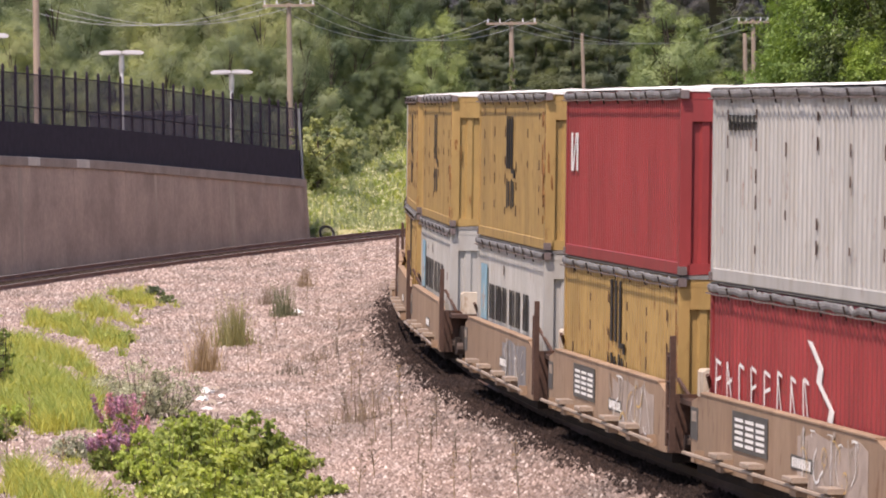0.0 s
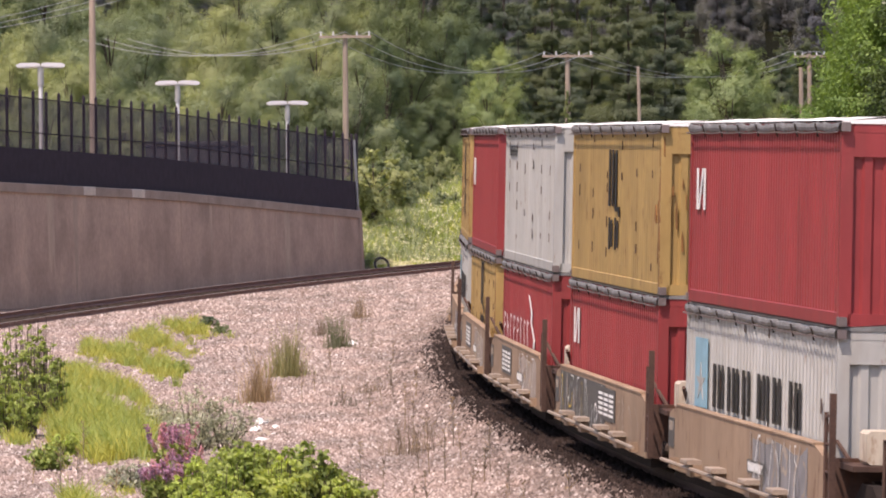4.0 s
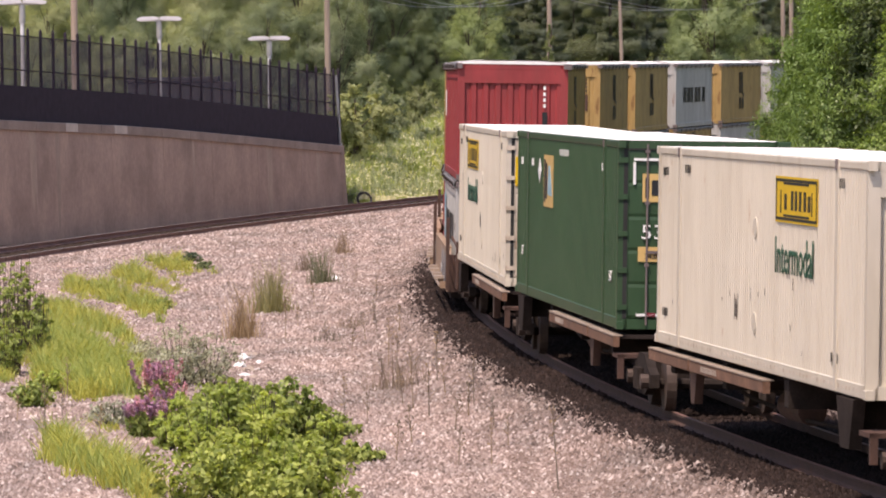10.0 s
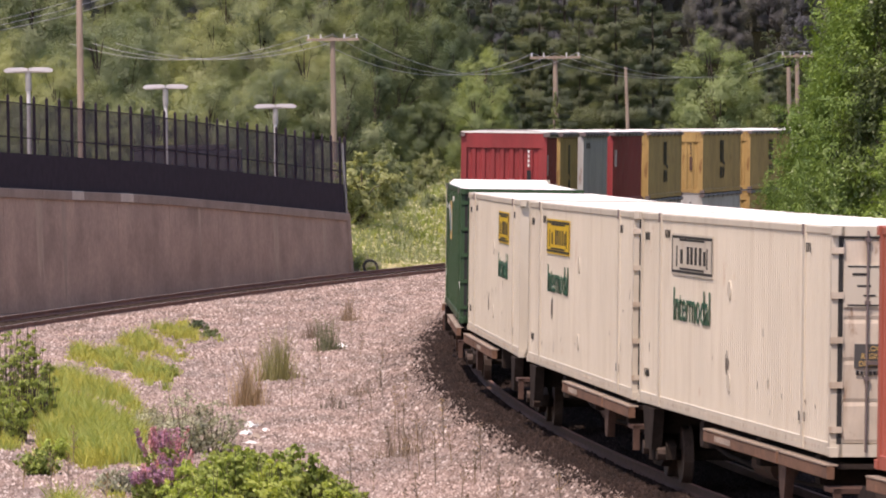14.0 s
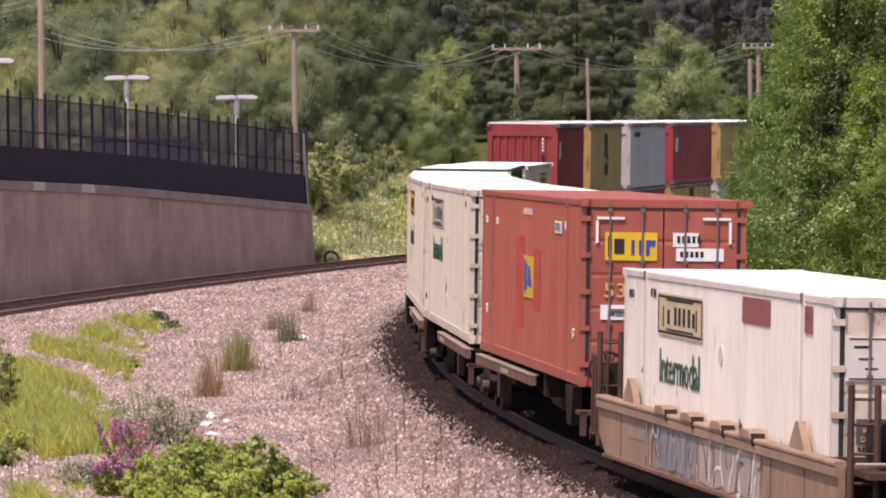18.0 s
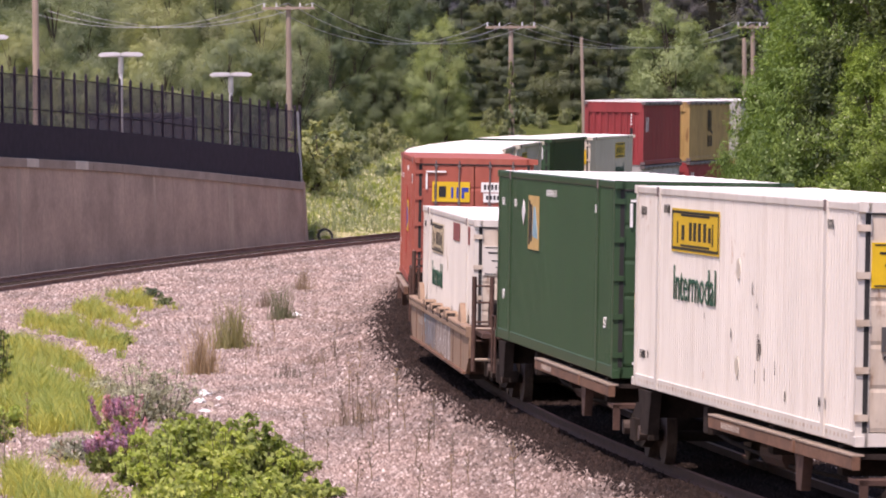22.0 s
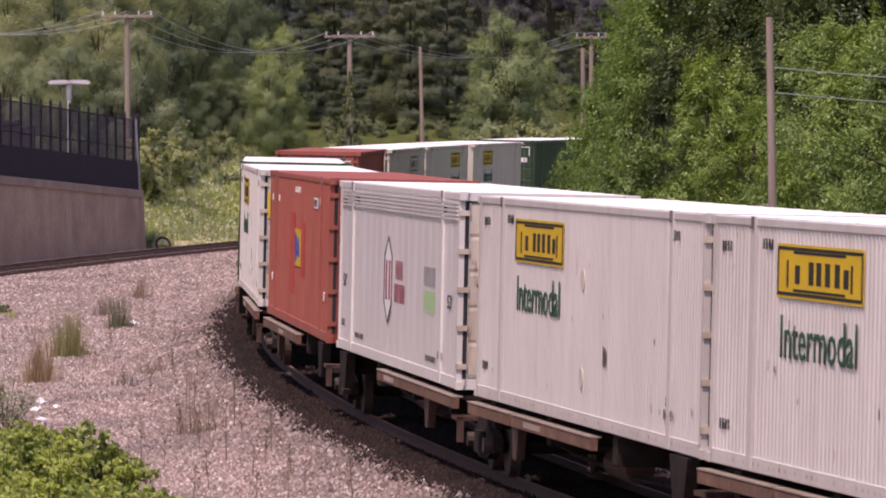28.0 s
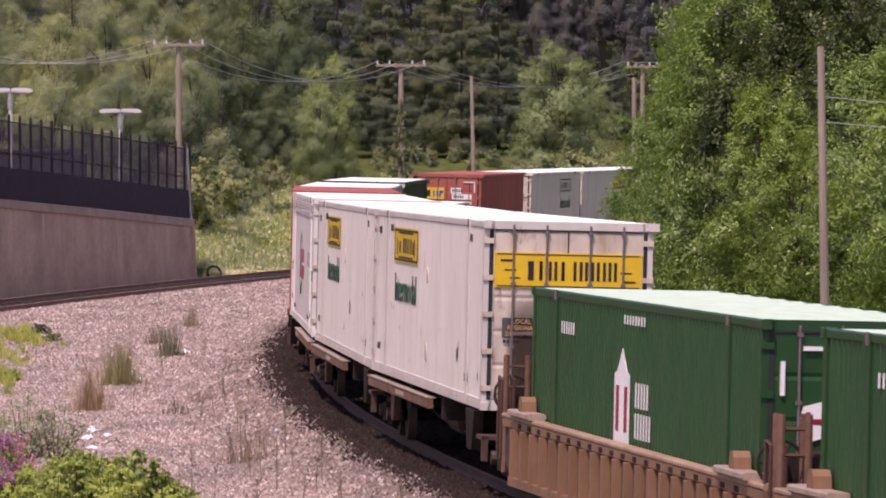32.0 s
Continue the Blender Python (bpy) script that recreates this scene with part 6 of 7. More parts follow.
    pl = part("weight_plate", Shape().box(a - 0.006, a + 0.03, 0.45, 0.98, 1.05, 1.28), M["ink_white"] if orange else M["logo_tan"], t)
    letter("24,000", 0.12, 1.0, M["black"], pl, on_rear(a - 0.01, 0.72, 1.13), "", "weight")
    for y0, y1, z0, z1 in ((0.62, 1.06, 2.62, 2.66), (1.03, 1.07, 2.25, 2.6), (-1.07, -1.03, 2.25, 2.6), (-1.06, -0.62, 2.62, 2.66), (0.6, 1.0, 0.2, 0.24)):
        part("reflector_strip", Shape().box(a - 0.02, a + 0.03, y0, y1, z0, z1), M["ink_white"], t)
    part("reflector_strip", Shape().box(a - 0.02, a + 0.03, 0.7, 0.85, 0.198, 0.252), M["ink_red"], t)
    return ride(t, s0, 11.6, base)


def emblem_white(s0):
    L, W, H = 16.15, 2.6, 2.92
    t = container("container", "glossy white container with a maroon emblem and green word", L, W, H, M["white_gloss"], 0.9, 0.01, M["roof"], M["white_door"])
    y = W / 2 - 0.008
    rb = Shape()
    for k in range(5):
        rb.box(-L / 2 + 0.2, L / 2 - 0.2, y, y + 0.02, 2.50 + k * 0.06, 2.53 + k * 0.06)
    part("rib_mark", rb, M["white_gloss"], t)
    e = part("emblem", Shape().slab([(0.8, 2.05), (0.36, 1.75), (0.36, 1.03), (0.8, 0.72), (1.25, 1.03), (1.25, 1.75)], y, y + 0.006), M["ink_white"], t, "maroon six-sided emblem")
    k = Shape()
    ring = [(0.8, 2.08), (0.3, 1.77), (0.3, 1.01), (0.8, 0.69), (1.31, 1.01), (1.31, 1.77)]
    for p, q in zip(ring, ring[1:] + ring[:1]):
        part("outline", Shape().tube((p[0], y + 0.006, p[1]), (q[0], y + 0.006, q[1]), 0.014, 4), M["rod"], e)
    k.box(0.92, 1.1, y + 0.006, y + 0.012, 1.06, 1.7).box(0.5, 0.68, y + 0.006, y + 0.012, 1.06, 1.7)
    part("lettering_mark", k, M["ink_red"], e)
    for z0, n, x0 in ((1.42, 3, -0.2), (1.05, 5, -0.1)):
        part("name_mark", bars(n + 2, x0, y, z0, 0.06, 0.3, 0.14), M["ink_red"], t)
    part("slogan_mark", bars(11, -3.9, y, 1.42, 0.05, 0.3, 0.085), M["galv"], t)
    part("slogan_mark", bars(10, -3.9, y, 1.02, 0.075, 0.34, 0.075), M["ink_lime"], t)
    codes(t, L, W, H, M["plate_grey"])
    for xx, z in ((L / 2 - 0.9, 1.2), (-L / 2 + 1.0, 1.25)):
        letter("53'", 0.3, 1.5, M["plate_grey"], t, on_left(xx, y + 0.004, z), "", "size_mark")
    for xx in (L / 2 - 3.2, -L / 2 + 3.2):
        letter("TOP LIFT ONLY", 0.13, 1.35, M["plate_grey"], t, on_left(xx, y + 0.004, 0.32), "", "notice")
    a = -L / 2 - 0.01
    e = part("rear_emblem", Shape().tube((a - 0.01, 0.55, 1.95), (a + 0.03, 0.55, 1.95), 0.25, 6), M["ink_red"], t)
    part("lettering_mark", Shape().box(a - 0.016, a - 0.01, 0.62, 0.68, 1.82, 2.08).box(a - 0.016, a - 0.01, 0.42, 0.48, 1.82, 2.08).box(a - 0.016, a - 0.01, 0.46, 0.64, 1.92, 1.98), M["ink_white"], e)
    letter("WARNING", 0.17, 1.0, M["black"], t, on_rear(a - 0.01, 0.62, 1.5), "", "notice")
    letter("HIGH CUBE", 0.17, 1.0, M["black"], t, on_rear(a - 0.01, 0.56, 1.26), "", "notice")
    return ride(t, s0, 11.6, 1.15)


def emblem_green(s0, base):
    L, W, H = 16.15, 2.6, 2.94
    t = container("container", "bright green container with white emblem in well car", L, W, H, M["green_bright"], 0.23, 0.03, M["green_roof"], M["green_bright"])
    y = W / 2 - 0.008
    e = part("emblem", Shape().slab([(0.9, 2.3), (0.55, 2.0), (0.36, 1.95), (0.36, 1.0), (1.45, 1.0), (1.45, 1.95), (1.25, 2.0)], y, y + 0.006), M["ink_white"], t, "white and maroon emblem")
    part("lettering_mark", Shape().box(1.1, 1.3, y + 0.006, y + 0.012, 1.2, 1.8).box(0.5, 0.7, y + 0.006, y + 0.012, 1.2, 1.8), M["ink_red"], e)
    for z0, n in ((1.55, 3), (1.15, 4)):
        part("name_mark", bars(n + 2, -0.05, y, z0, 0.08, 0.33, 0.12), M["ink_white"], t)
    part("code_mark", bars(8, 0.85, y, 2.62, 0.08, 0.12, 0.12), M["ink_white"], t)
    part("code_mark", bars(6, L / 2 - 2.4, y, 2.35, 0.07, 0.17, 0.12), M["ink_white"], t)
    for xx in (L / 2 - 0.9,):
        letter("53'", 0.32, 1.5, M["ink_white"], t, on_left(xx, y + 0.004, 0.95), "", "size_mark")
    a = -L / 2 - 0.01
    e = part("rear_emblem", Shape().tube((a - 0.01, 0.62, 1.75), (a + 0.03, 0.62, 1.75), 0.24, 6), M["ink_white"], t)
    part("lettering_mark", Shape().box(a - 0.016, a - 0.01, 0.70, 0.76, 1.64, 1.86).box(a - 0.016, a - 0.01, 0.48, 0.54, 1.64, 1.86).box(a - 0.016, a - 0.01, 0.52, 0.72, 1.72, 1.78), M["ink_red"], e)
    letter("WARNING", 0.17, 1.15, M["ink_white"], t, on_rear(a - 0.01, 0.55, 1.18), "", "notice")
    letter("HIGH CUBE", 0.17, 1.15, M["ink_white"], t, on_rear(a - 0.01, 0.5, 0.95), "", "notice")
    for y0, y1, z0, z1 in ((0.35, 0.8, 2.58, 2.63), (1.02, 1.07, 2.05, 2.45), (-1.07, -1.02, 2.05, 2.45), (-0.8, -0.35, 2.58, 2.63)):
        part("reflector_strip", Shape().box(a - 0.02, a + 0.03, y0, y1, z0, z1), M["ink_white"], t)
    return ride(t, s0, 11.6, base)


# ---------------------------------------------------------------- train: stacked 40 ft containers
def tarp_cover(t, L, W, H, seed, upper=True):
    """Tarpaulin over an open top: sheet, skirts with an uneven hem, and the cord that lashes it."""
    rng = np.random.default_rng(seed)
    n = 40
    top = Shape()
    xs = np.linspace(-L / 2 - 0.01, L / 2 + 0.01, n + 1)
    crown = 0.015 + 0.04 * rng.random(n + 1)
    vs = []
    for x, c in zip(xs, crown):
        vs += [(x, -W / 2 - 0.02, H + 0.02), (x, -W / 4, H + 0.03 + c), (x, W / 4, H + 0.03 + c), (x, W / 2 + 0.02, H + 0.02)]
    top.add(vs, [(4 * k + j, 4 * k + 4 + j, 4 * k + 5 + j, 4 * k + 1 + j) for k in range(n) for j in range(3)])
    for s in (1, -1):
        skirt, cord = Shape(), Shape()
        m, ring = 72, 8
        vs = []
        for i in range(m + 1):
            x = -L / 2 - 0.02 + (L + 0.04) * i / m
            r = 0.034 + 0.018 * rng.random()
            dz = -0.012 * math.sin(math.pi * (i % 9) / 9) + 0.008 * rng.normal()
            for q in range(ring):
                a = q * math.tau / ring
                vs.append((x, s * (W / 2 + 0.012 + r * 0.75 * math.cos(a)), H - 0.055 + dz + r * 1.25 * math.sin(a)))
        skirt.add(vs, [(i * ring + q, i * ring + (q + 1) % ring, (i + 1) * ring + (q + 1) % ring, (i + 1) * ring + q) for i in range(m) for q in range(ring)])
        pts = []
        for k in range(33):
            u = k / 32
            pts.append(Vector((-L / 2 + L * u, s * (W / 2 + 0.06), H - 0.125 - 0.012 * math.sin(math.pi * (k % 4) / 4))))
        cord.line(pts, 0.013, 4)
        for k in range(1, 8):
            x = -L / 2 + L * k / 8
            part("hook", Shape().tube((x, s * (W / 2 + 0.075), H - 0.02), (x, s * (W / 2 + 0.03), H - 0.19), 0.014, 4), M["dark"], t)
        part("tarpaulin_hem", skirt, M["tarp"], t, "rolled grey tarpaulin hem")
        part("lashing_cord", cord, M["rod"], t)
    x = -L / 2 - 0.012
    # lower flap is grey: shade of the upper box put into its colour
    part("tarpaulin_flap", Shape().add([(x, -W / 2, H + 0.02), (x, -W / 4, H + 0.055), (x, W / 4, H + 0.055), (x, W / 2, H + 0.02), (x, W / 2, H - 0.02), (x, -W / 2, H - 0.02)], [(0, 1, 2, 3, 4, 5)]), M["tarp_top"] if upper else M["tarp"], t)
    for s in (1,):
        x = s * (L / 2 + 0.025)
        fl = Shape().add([(x, -W / 2, H + 0.02), (x, -W / 4, H + 0.09), (x, W / 4, H + 0.09), (x, W / 2, H + 0.02), (x, W / 2, H - 0.13), (x, W / 6, H - 0.17), (x, -W / 6, H - 0.14), (x, -W / 2, H - 0.16)], [(0, 1, 2, 3, 4, 5, 6, 7)])
        part("tarpaulin_flap", fl, M["tarp"], t)
    # lower sheet darkened likewise for the shade of the box above
    part("tarpaulin", top, M["tarp_top"] if upper else M["tarp"], t, "pale tarpaulin sheet" if upper else "tarpaulin sheet darkened as if shaded by the box above")


def ribbon(sh, pts, y, w):
    """A brush stroke on a left side, pts of (x, z)."""
    for p, q in zip(pts, pts[1:]):
        d = Vector((q[0] - p[0], q[1] - p[1])).normalized()
        n = Vector((-d.y, d.x)) * w
        sh.add([(p[0] + n.x, y, p[1] + n.y), (p[0] - n.x, y, p[1] - n.y), (q[0] - n.x, y, q[1] - n.y), (q[0] + n.x, y, q[1] + n.y)], [(0, 1, 2, 3)])


STACK_SEED = [0]


def stack_box(paint, label, s0, base, H, mark, small=0.26, ribs=0.028):
    L, W = 12.19, 2.44
    STACK_SEED[0] += 1
    t = container("container", label, L, W, H - 0.03, paint, small, ribs, M["tarp_top"], paint, False, "ribbed")
    tarp_cover(t, L, W, H - 0.03, STACK_SEED[0], base > 1)
    for s in (1, -1):
        y0 = W / 2 + 0.004
        def b(x0, x1, z0, z1, m, name="lettering_mark"):
            part(name, Shape().box(min(s * x0, s * x1), max(s * x0, s * x1), y0 if s > 0 else -y0 - 0.008, y0 + 0.008 if s > 0 else -y0, z0, z1), m, t)
        if mark == "tall":
            for k in range(3):
                b(0.48 - 0.45 * k, 0.7 - 0.45 * k, 1.28, 2.2, M["black"])
            b(-0.85, -0.2, 1.2, 1.28, M["black"])
            b(-0.85, -0.65, 1.12, 1.28, M["black"])
            for k in range(2):
                b(0.45 - 0.8 * k, 0.62 - 0.8 * k, 0.58, 1.1, M["black"])
                b(0.12 - 0.8 * k, 0.29 - 0.8 * k, 0.62, 1.06, M["black"])
        elif mark == "n":
            b(5.22, 5.38, 1.35, 1.95, M["ink_white"])
            b(4.6, 4.76, 1.35, 1.95, M["ink_white"])
            part("lettering_mark", Shape().slab([(s * 5.21, 1.35), (s * 5.09, 1.35), (s * 4.77, 1.95), (s * 4.89, 1.95)], y0 if s > 0 else -y0 - 0.008, y0 + 0.008 if s > 0 else -y0), M["ink_white"], t)
        elif mark == "star":
            if s > 0:
                b(4.1, 5.2, 0.95, 1.95, M["ink_blue"], "blue_panel")
                part("lettering_mark", Shape().slab([(s * 4.65 + s * r * math.sin(k * math.pi / 5), 1.3 + 0.7 * r * math.cos(k * math.pi / 5)) for k, r in enumerate((0.42, 0.14) * 5)], y0 + 0.008 if s > 0 else -y0 - 0.014, y0 + 0.014 if s > 0 else -y0 - 0.008), M["grey"], t)
            for k in range(6):
                x = 3.6 - k * 1.25
                b(x - 0.22, x, 1.0, 1.62, M["black"])
                b(x - 0.62, x - 0.42, 1.0, 1.62, M["black"])
                if k in (0, 1, 3, 5):
                    b(x - 0.92, x - 0.76, 1.0, 1.62, M["black"])
        elif mark == "code":
            part("code_mark", bars(7, 4.9 if s > 0 else -2.9, y0 if s > 0 else -y0 - 0.006, 2.04, 0.12, 0.2, 0.17).box(s * 3.9 - 0.95, s * 3.9 + 0.9, y0 if s > 0 else -y0 - 0.006, y0 + 0.006 if s > 0 else -y0, 2.12, 2.15), M["black"], t)
        elif mark == "scrawl":
            rng = np.random.default_rng(8)
            sh = Shape()
            yy = s * (y0 + 0.004)
            for k in range(8):
                x, zt = 5.6 - k * 0.86, 1.42 - 0.05 * rng.random()
                w = 0.28 + 0.12 * rng.random()
                ribbon(sh, [(s * x, 0.8), (s * (x + 0.05 * rng.normal()), zt)], yy, 0.035)
                for bar in rng.permutation(4)[:2 + k % 2]:
                    z = (zt, 1.12, 0.84, zt)[bar]
                    ribbon(sh, [(s * x, z), (s * (x - w), (zt - 0.05, 1.18, 0.82, 0.86)[bar])], yy + s * 0.001, 0.026)
            tagged(part("scrawl", sh, M["ink_white"], t, "pale sprayed scrawl"), kind="stuff")
            sh = Shape()
            zig = [(-0.6, 1.9), (-1.3, 1.6), (-1.2, 1.4), (-2.0, 1.1), (-1.9, 0.95), (-2.6, 0.75)]
            for p, q in zip(zig, zig[1:]):
                sh.slab([(s * p[0], p[1]), (s * (p[0] - 0.3), p[1] - 0.02), (s * (q[0] - 0.3), q[1] - 0.02), (s * q[0], q[1])], yy - 0.002, yy + 0.004)
            tagged(part("scrawl", sh, M["ink_white"], t, "white sprayed scrawl"), kind="stuff")
    # upright dark dents along the side, as rust marks
    rng = np.random.default_rng(STACK_SEED[0])
    sh = Shape()
    if mark in ("tall", "code", "star"):
        for x in np.linspace(-5, 5, 6):
            for z in np.linspace(0.5, 2.2, 5):
                if rng.random() < (0.3 if mark == "star" else 0.7):
                    z0 = z + rng.normal() * 0.05
                    sh.box(x - 0.025, x + 0.025, W / 2 - 0.005, W / 2 + 0.004, z0, z0 + 0.1 + 0.1 * rng.random())
        tagged(part("rust_mark", sh, M["brown"], t), kind="stuff")
    if paint is M["yellow"]:
        st = Shape()
        for q in range(16):
            x, z, w, hh = -L / 2 + 0.02 + 0.6 * rng.random() ** 2, 0.15 + 2.1 * rng.random(), 0.03 + 0.07 * rng.random(), 0.06 + 0.22 * rng.random()
            ring = [(x + w * (0.7 + 0.5 * rng.random()) * math.cos(a), z + hh * (0.5 + 0.5 * rng.random()) * math.sin(a)) for a in np.linspace(0, math.tau, 9)[:-1]]
            st.slab([(max(u, -L / 2 + 0.005), min(v, H - 0.15)) for u, v in ring], W / 2 - 0.012, W / 2 + 0.002 + 0.0003 * q)
        for q in range(7):
            y, z, w, hh = 1.18 - 1.7 * rng.random() ** 1.5, 0.3 + 1.8 * rng.random(), 0.008 + 0.016 * rng.random(), 0.1 + 0.35 * rng.random()
            ring = [(y - w, z), (y + w * 0.6, z + 0.02), (y + w, z + hh * 0.6), (y + w * 0.3, z + hh), (y - w * 0.5, z + hh * 0.8)]
            st.prism([(u, min(v, H - 0.2)) for u, v in ring], -L / 2 - 0.003 - 0.0003 * q, -L / 2 + 0.03)
        tagged(part("rust_stain", st, M["rust"], t, "brown rust stains at the rear corner"), kind="stuff")
    k = Shape()
    for i in range(4):
        k.box(-L / 2 - 0.01, -L / 2, -0.73, -0.68, 1.62 + 0.13 * i, 1.70 + 0.13 * i)
    part("code_mark", k, M["ink_white"] if paint is M["red"] else M["black"], t)
    part("code_strip", Shape().box(-L / 2 - 0.008, -L / 2, -0.77, -0.66, 0.95, 1.52), M["black"] if paint is M["red"] else M["brown"], t)
    return ride(t, s0, 10.5, base)


def scrawl(t, x0, x1, z0, z1, y, seed, material, w=0.05, n=9):
    """Sprayed tags without meaning: looping strokes of uneven width, side by side."""
    rng = np.random.default_rng(seed)
    sh = Shape()
    tall = z1 - z0
    for k in range(n):
        cx = x0 + (x1 - x0) * (k + 0.5) / n
        reach = abs(x1 - x0) / n * 0.75
        p = np.array((cx + reach * 0.5 * rng.normal(), z0 + tall * rng.random()))
        a, bend = rng.random() * 6.28, rng.choice((-1, 1)) * (0.15 + 0.35 * rng.random())
        if rng.random() < 0.45:
            a, bend = math.pi / 2 + 0.25 * rng.normal(), 0.12 * rng.normal()
            p[1] = z0 + 0.12 * tall * rng.random()
        pts = [tuple(p)]
        for q in range(int(rng.integers(9, 16))):
            p = p + np.array((math.cos(a) * 1.25, math.sin(a))) * tall * 0.10
            a += bend + 0.12 * rng.normal()
            if rng.random() < 0.12:
                bend = -bend
            p[1] = min(z1, max(z0, p[1]))
            p[0] = min(cx + reach, max(cx - reach, p[0]))
            pts.append(tuple(p))
        ribbon(sh, pts, y + 0.0006 * k, w * (0.45 + 0.6 * rng.random()))
    return tagged(part("graffiti", sh, material, t, "sprayed graffiti strokes"), kind="stuff")


def sprayed(t, x0, x1, z0, z1, y, seed, material):
    """An uneven sprayed fill behind the strokes."""
    rng = np.random.default_rng(seed)
    xs = np.linspace(x0, x1, 9)
    ring = [(float(x), z0 + 0.1 * rng.random()) for x in xs] + [(float(x), z1 - 0.16 * rng.random()) for x in xs[::-1]]
    return part("graffiti_fill", Shape().slab(ring, y, y + 0.003), material, t, "sprayed fill of faded paint")


def stack_well(s0, art, first=False):
    """One 40 ft well unit: tan sides, stepped pads on a side pipe, ladders, platforms, bogie behind."""
    t = thing("well_car", "tan well car unit with grab posts and graffiti", "rail car", "stack train units")
    h = 6.35
    for s in (1, -1):
        y = s * 1.42
        ring = [(-h, 0.30), (h, 0.30), (h, 1.12), (h - 0.7, 1.24), (-h + 0.7, 1.24), (-h, 1.12)]
        part("side_wall", Shape().slab(ring, min(y, y - 0.10 * s), max(y, y - 0.10 * s)), M["tan"], t, "tan steel side wall")
        part("top_chord", Shape().box(-h + 0.7, h - 0.7, min(y - 0.13 * s, y + 0.015 * s), max(y - 0.13 * s, y + 0.015 * s), 1.24, 1.275, 0.008), M["tan"], t)
        part("side_pipe", Shape().tube((-h + 0.3, y + s * 0.16, 0.44), (h - 0.3, y + s * 0.16, 0.44), 0.028, 6), M["lip"], t, "pale grey brake pipe")
        for x in (-3.6, -1.4, 1.4, 3.6):
            # pads take the pale steel that carries their sunlit tops
            part("step_pad", Shape().box(x - 0.3, x + 0.3, min(y, y + s * 0.22), max(y, y + s * 0.22), 0.50, 0.565, 0.012), M["lip"], t)
            part("pad_bracket", Shape().box(x - 0.2, x + 0.2, min(y, y + s * 0.14), max(y, y + s * 0.14), 0.32, 0.5), M["tan"], t)
        for x in (-5.4, -3.3, -1.5, 1.5, 3.3, 5.4):
            part("bracket", Shape().box(x - 0.015, x + 0.015, min(y, y + s * 0.13), max(y, y + s * 0.13), 0.34, 0.5), M["tan"], t)
        for x in (-h - 0.55,):
            part("grab_post", Shape().box(x - 0.045, x + 0.045, y - 0.04, y + 0.04, 0.35, 1.95), M["brown"], t)
            for z in (0.6, 0.95, 1.3, 1.65):
                part("rung", Shape().tube((x, y, z), (x + 0.45, y, z), 0.018, 5), M["brown"], t)
            part("grab_post", Shape().tube((x + 0.45, y, 0.4), (x + 0.45, y, 1.7), 0.03, 6), M["brown"], t)
        part("end_plate", Shape().box(h - 0.5, h, y + s * 0.003 if s > 0 else y - 0.012, y + 0.012 if s > 0 else y - 0.003, 0.62, 1.05), M["plate_grey"], t)
        part("plate_mark", bars(3, h - 0.1, y + 0.012 if s > 0 else y - 0.018, 0.86, 0.07, 0.14, 0.05), M["coping"], t)
    part("floor", Shape().box(-h, h, -1.33, 1.33, 0.16, 0.28), M["dark"], t)
    for x, sx in ((h, 1), (-h, -1)):
        part("end_bulkhead", Shape().box(min(x, x + sx * 0.12), max(x, x + sx * 0.12), -1.4, 1.4, 0.3, 1.12), M["brown"], t)
        part("end_platform", Shape().box(min(x, x + sx * 1.1), max(x, x + sx * 1.1), -1.25, 1.25, 1.0, 1.07), M["brown"], t)
        part("end_beam", Shape().box(min(x, x + sx * 1.15), max(x, x + sx * 1.15), -0.45, 0.45, 0.62, 1.0), M["dark"], t)
        part("brace", Shape().tube((x, 1.1, 1.1), (x - sx * 0.5, 1.3, 1.5), 0.03, 6), M["brown"], t)
    part("equipment_box", Shape().box(-h - 0.95, -h - 0.42, 0.45, 1.05, 1.08, 1.5, 0.04), M["white_door"], t, "pale box on the platform")
    y = 1.425
    ex = -3.3 if art == "big" else 0.0
    if art in ("logo", "both", "big"):
        p = part("emblem_panel", Shape().box(ex + 0.9, ex + 3.3, y + 0.004, y + 0.012, 0.64, 1.15), M["plate_grey"], t, "dark panel with white striped shapes")
        k = Shape()
        for c in (ex + 2.7, ex + 1.98, ex + 1.26):
            for q in range(5):
                k.box(c - 0.16, c + 0.4, y + 0.012, y + 0.016, 0.70 + 0.08 * q, 0.745 + 0.08 * q)
        part("lettering_mark", k, M["ink_white"], p)
    if art in ("both", "big", "grey"):
        if art == "big":
            part("sprayed_ground", Shape().box(-1.0, 5.6, y, y + 0.004, 0.36, 1.18), M["plate_grey"], t)
            scrawl(t, -0.8, 5.5, 0.4, 1.15, y + 0.006, int(-s0 * 7) % 97, M["ink_white"], 0.024, 15)
            scrawl(t, -0.6, 5.3, 0.4, 1.15, y + 0.016, 11, M["spray_lilac"], 0.03, 9)
            scrawl(t, 1.5, 5.0, 0.45, 1.1, y + 0.022, 12, M["logo_yellow"], 0.016, 3)
            scrawl(t, -5.6, -1.5, 0.45, 1.1, y + 0.006, 5, M["coping"], 0.022, 6)
        else:
            sprayed(t, -5.2, -1.0, 0.36, 1.2, y, int(abs(s0)), M["spray_lilac"] if art == "both" else M["spray_slate"])
            scrawl(t, -5.0, -0.8, 0.42, 1.18, y + 0.006, int(abs(s0) * 7) % 97, M["coping"], 0.05, 9)
            scrawl(t, -4.9, -1.1, 0.4, 1.16, y + 0.012, 31 + int(abs(s0)) % 7, M["ink_white"], 0.02, 8)
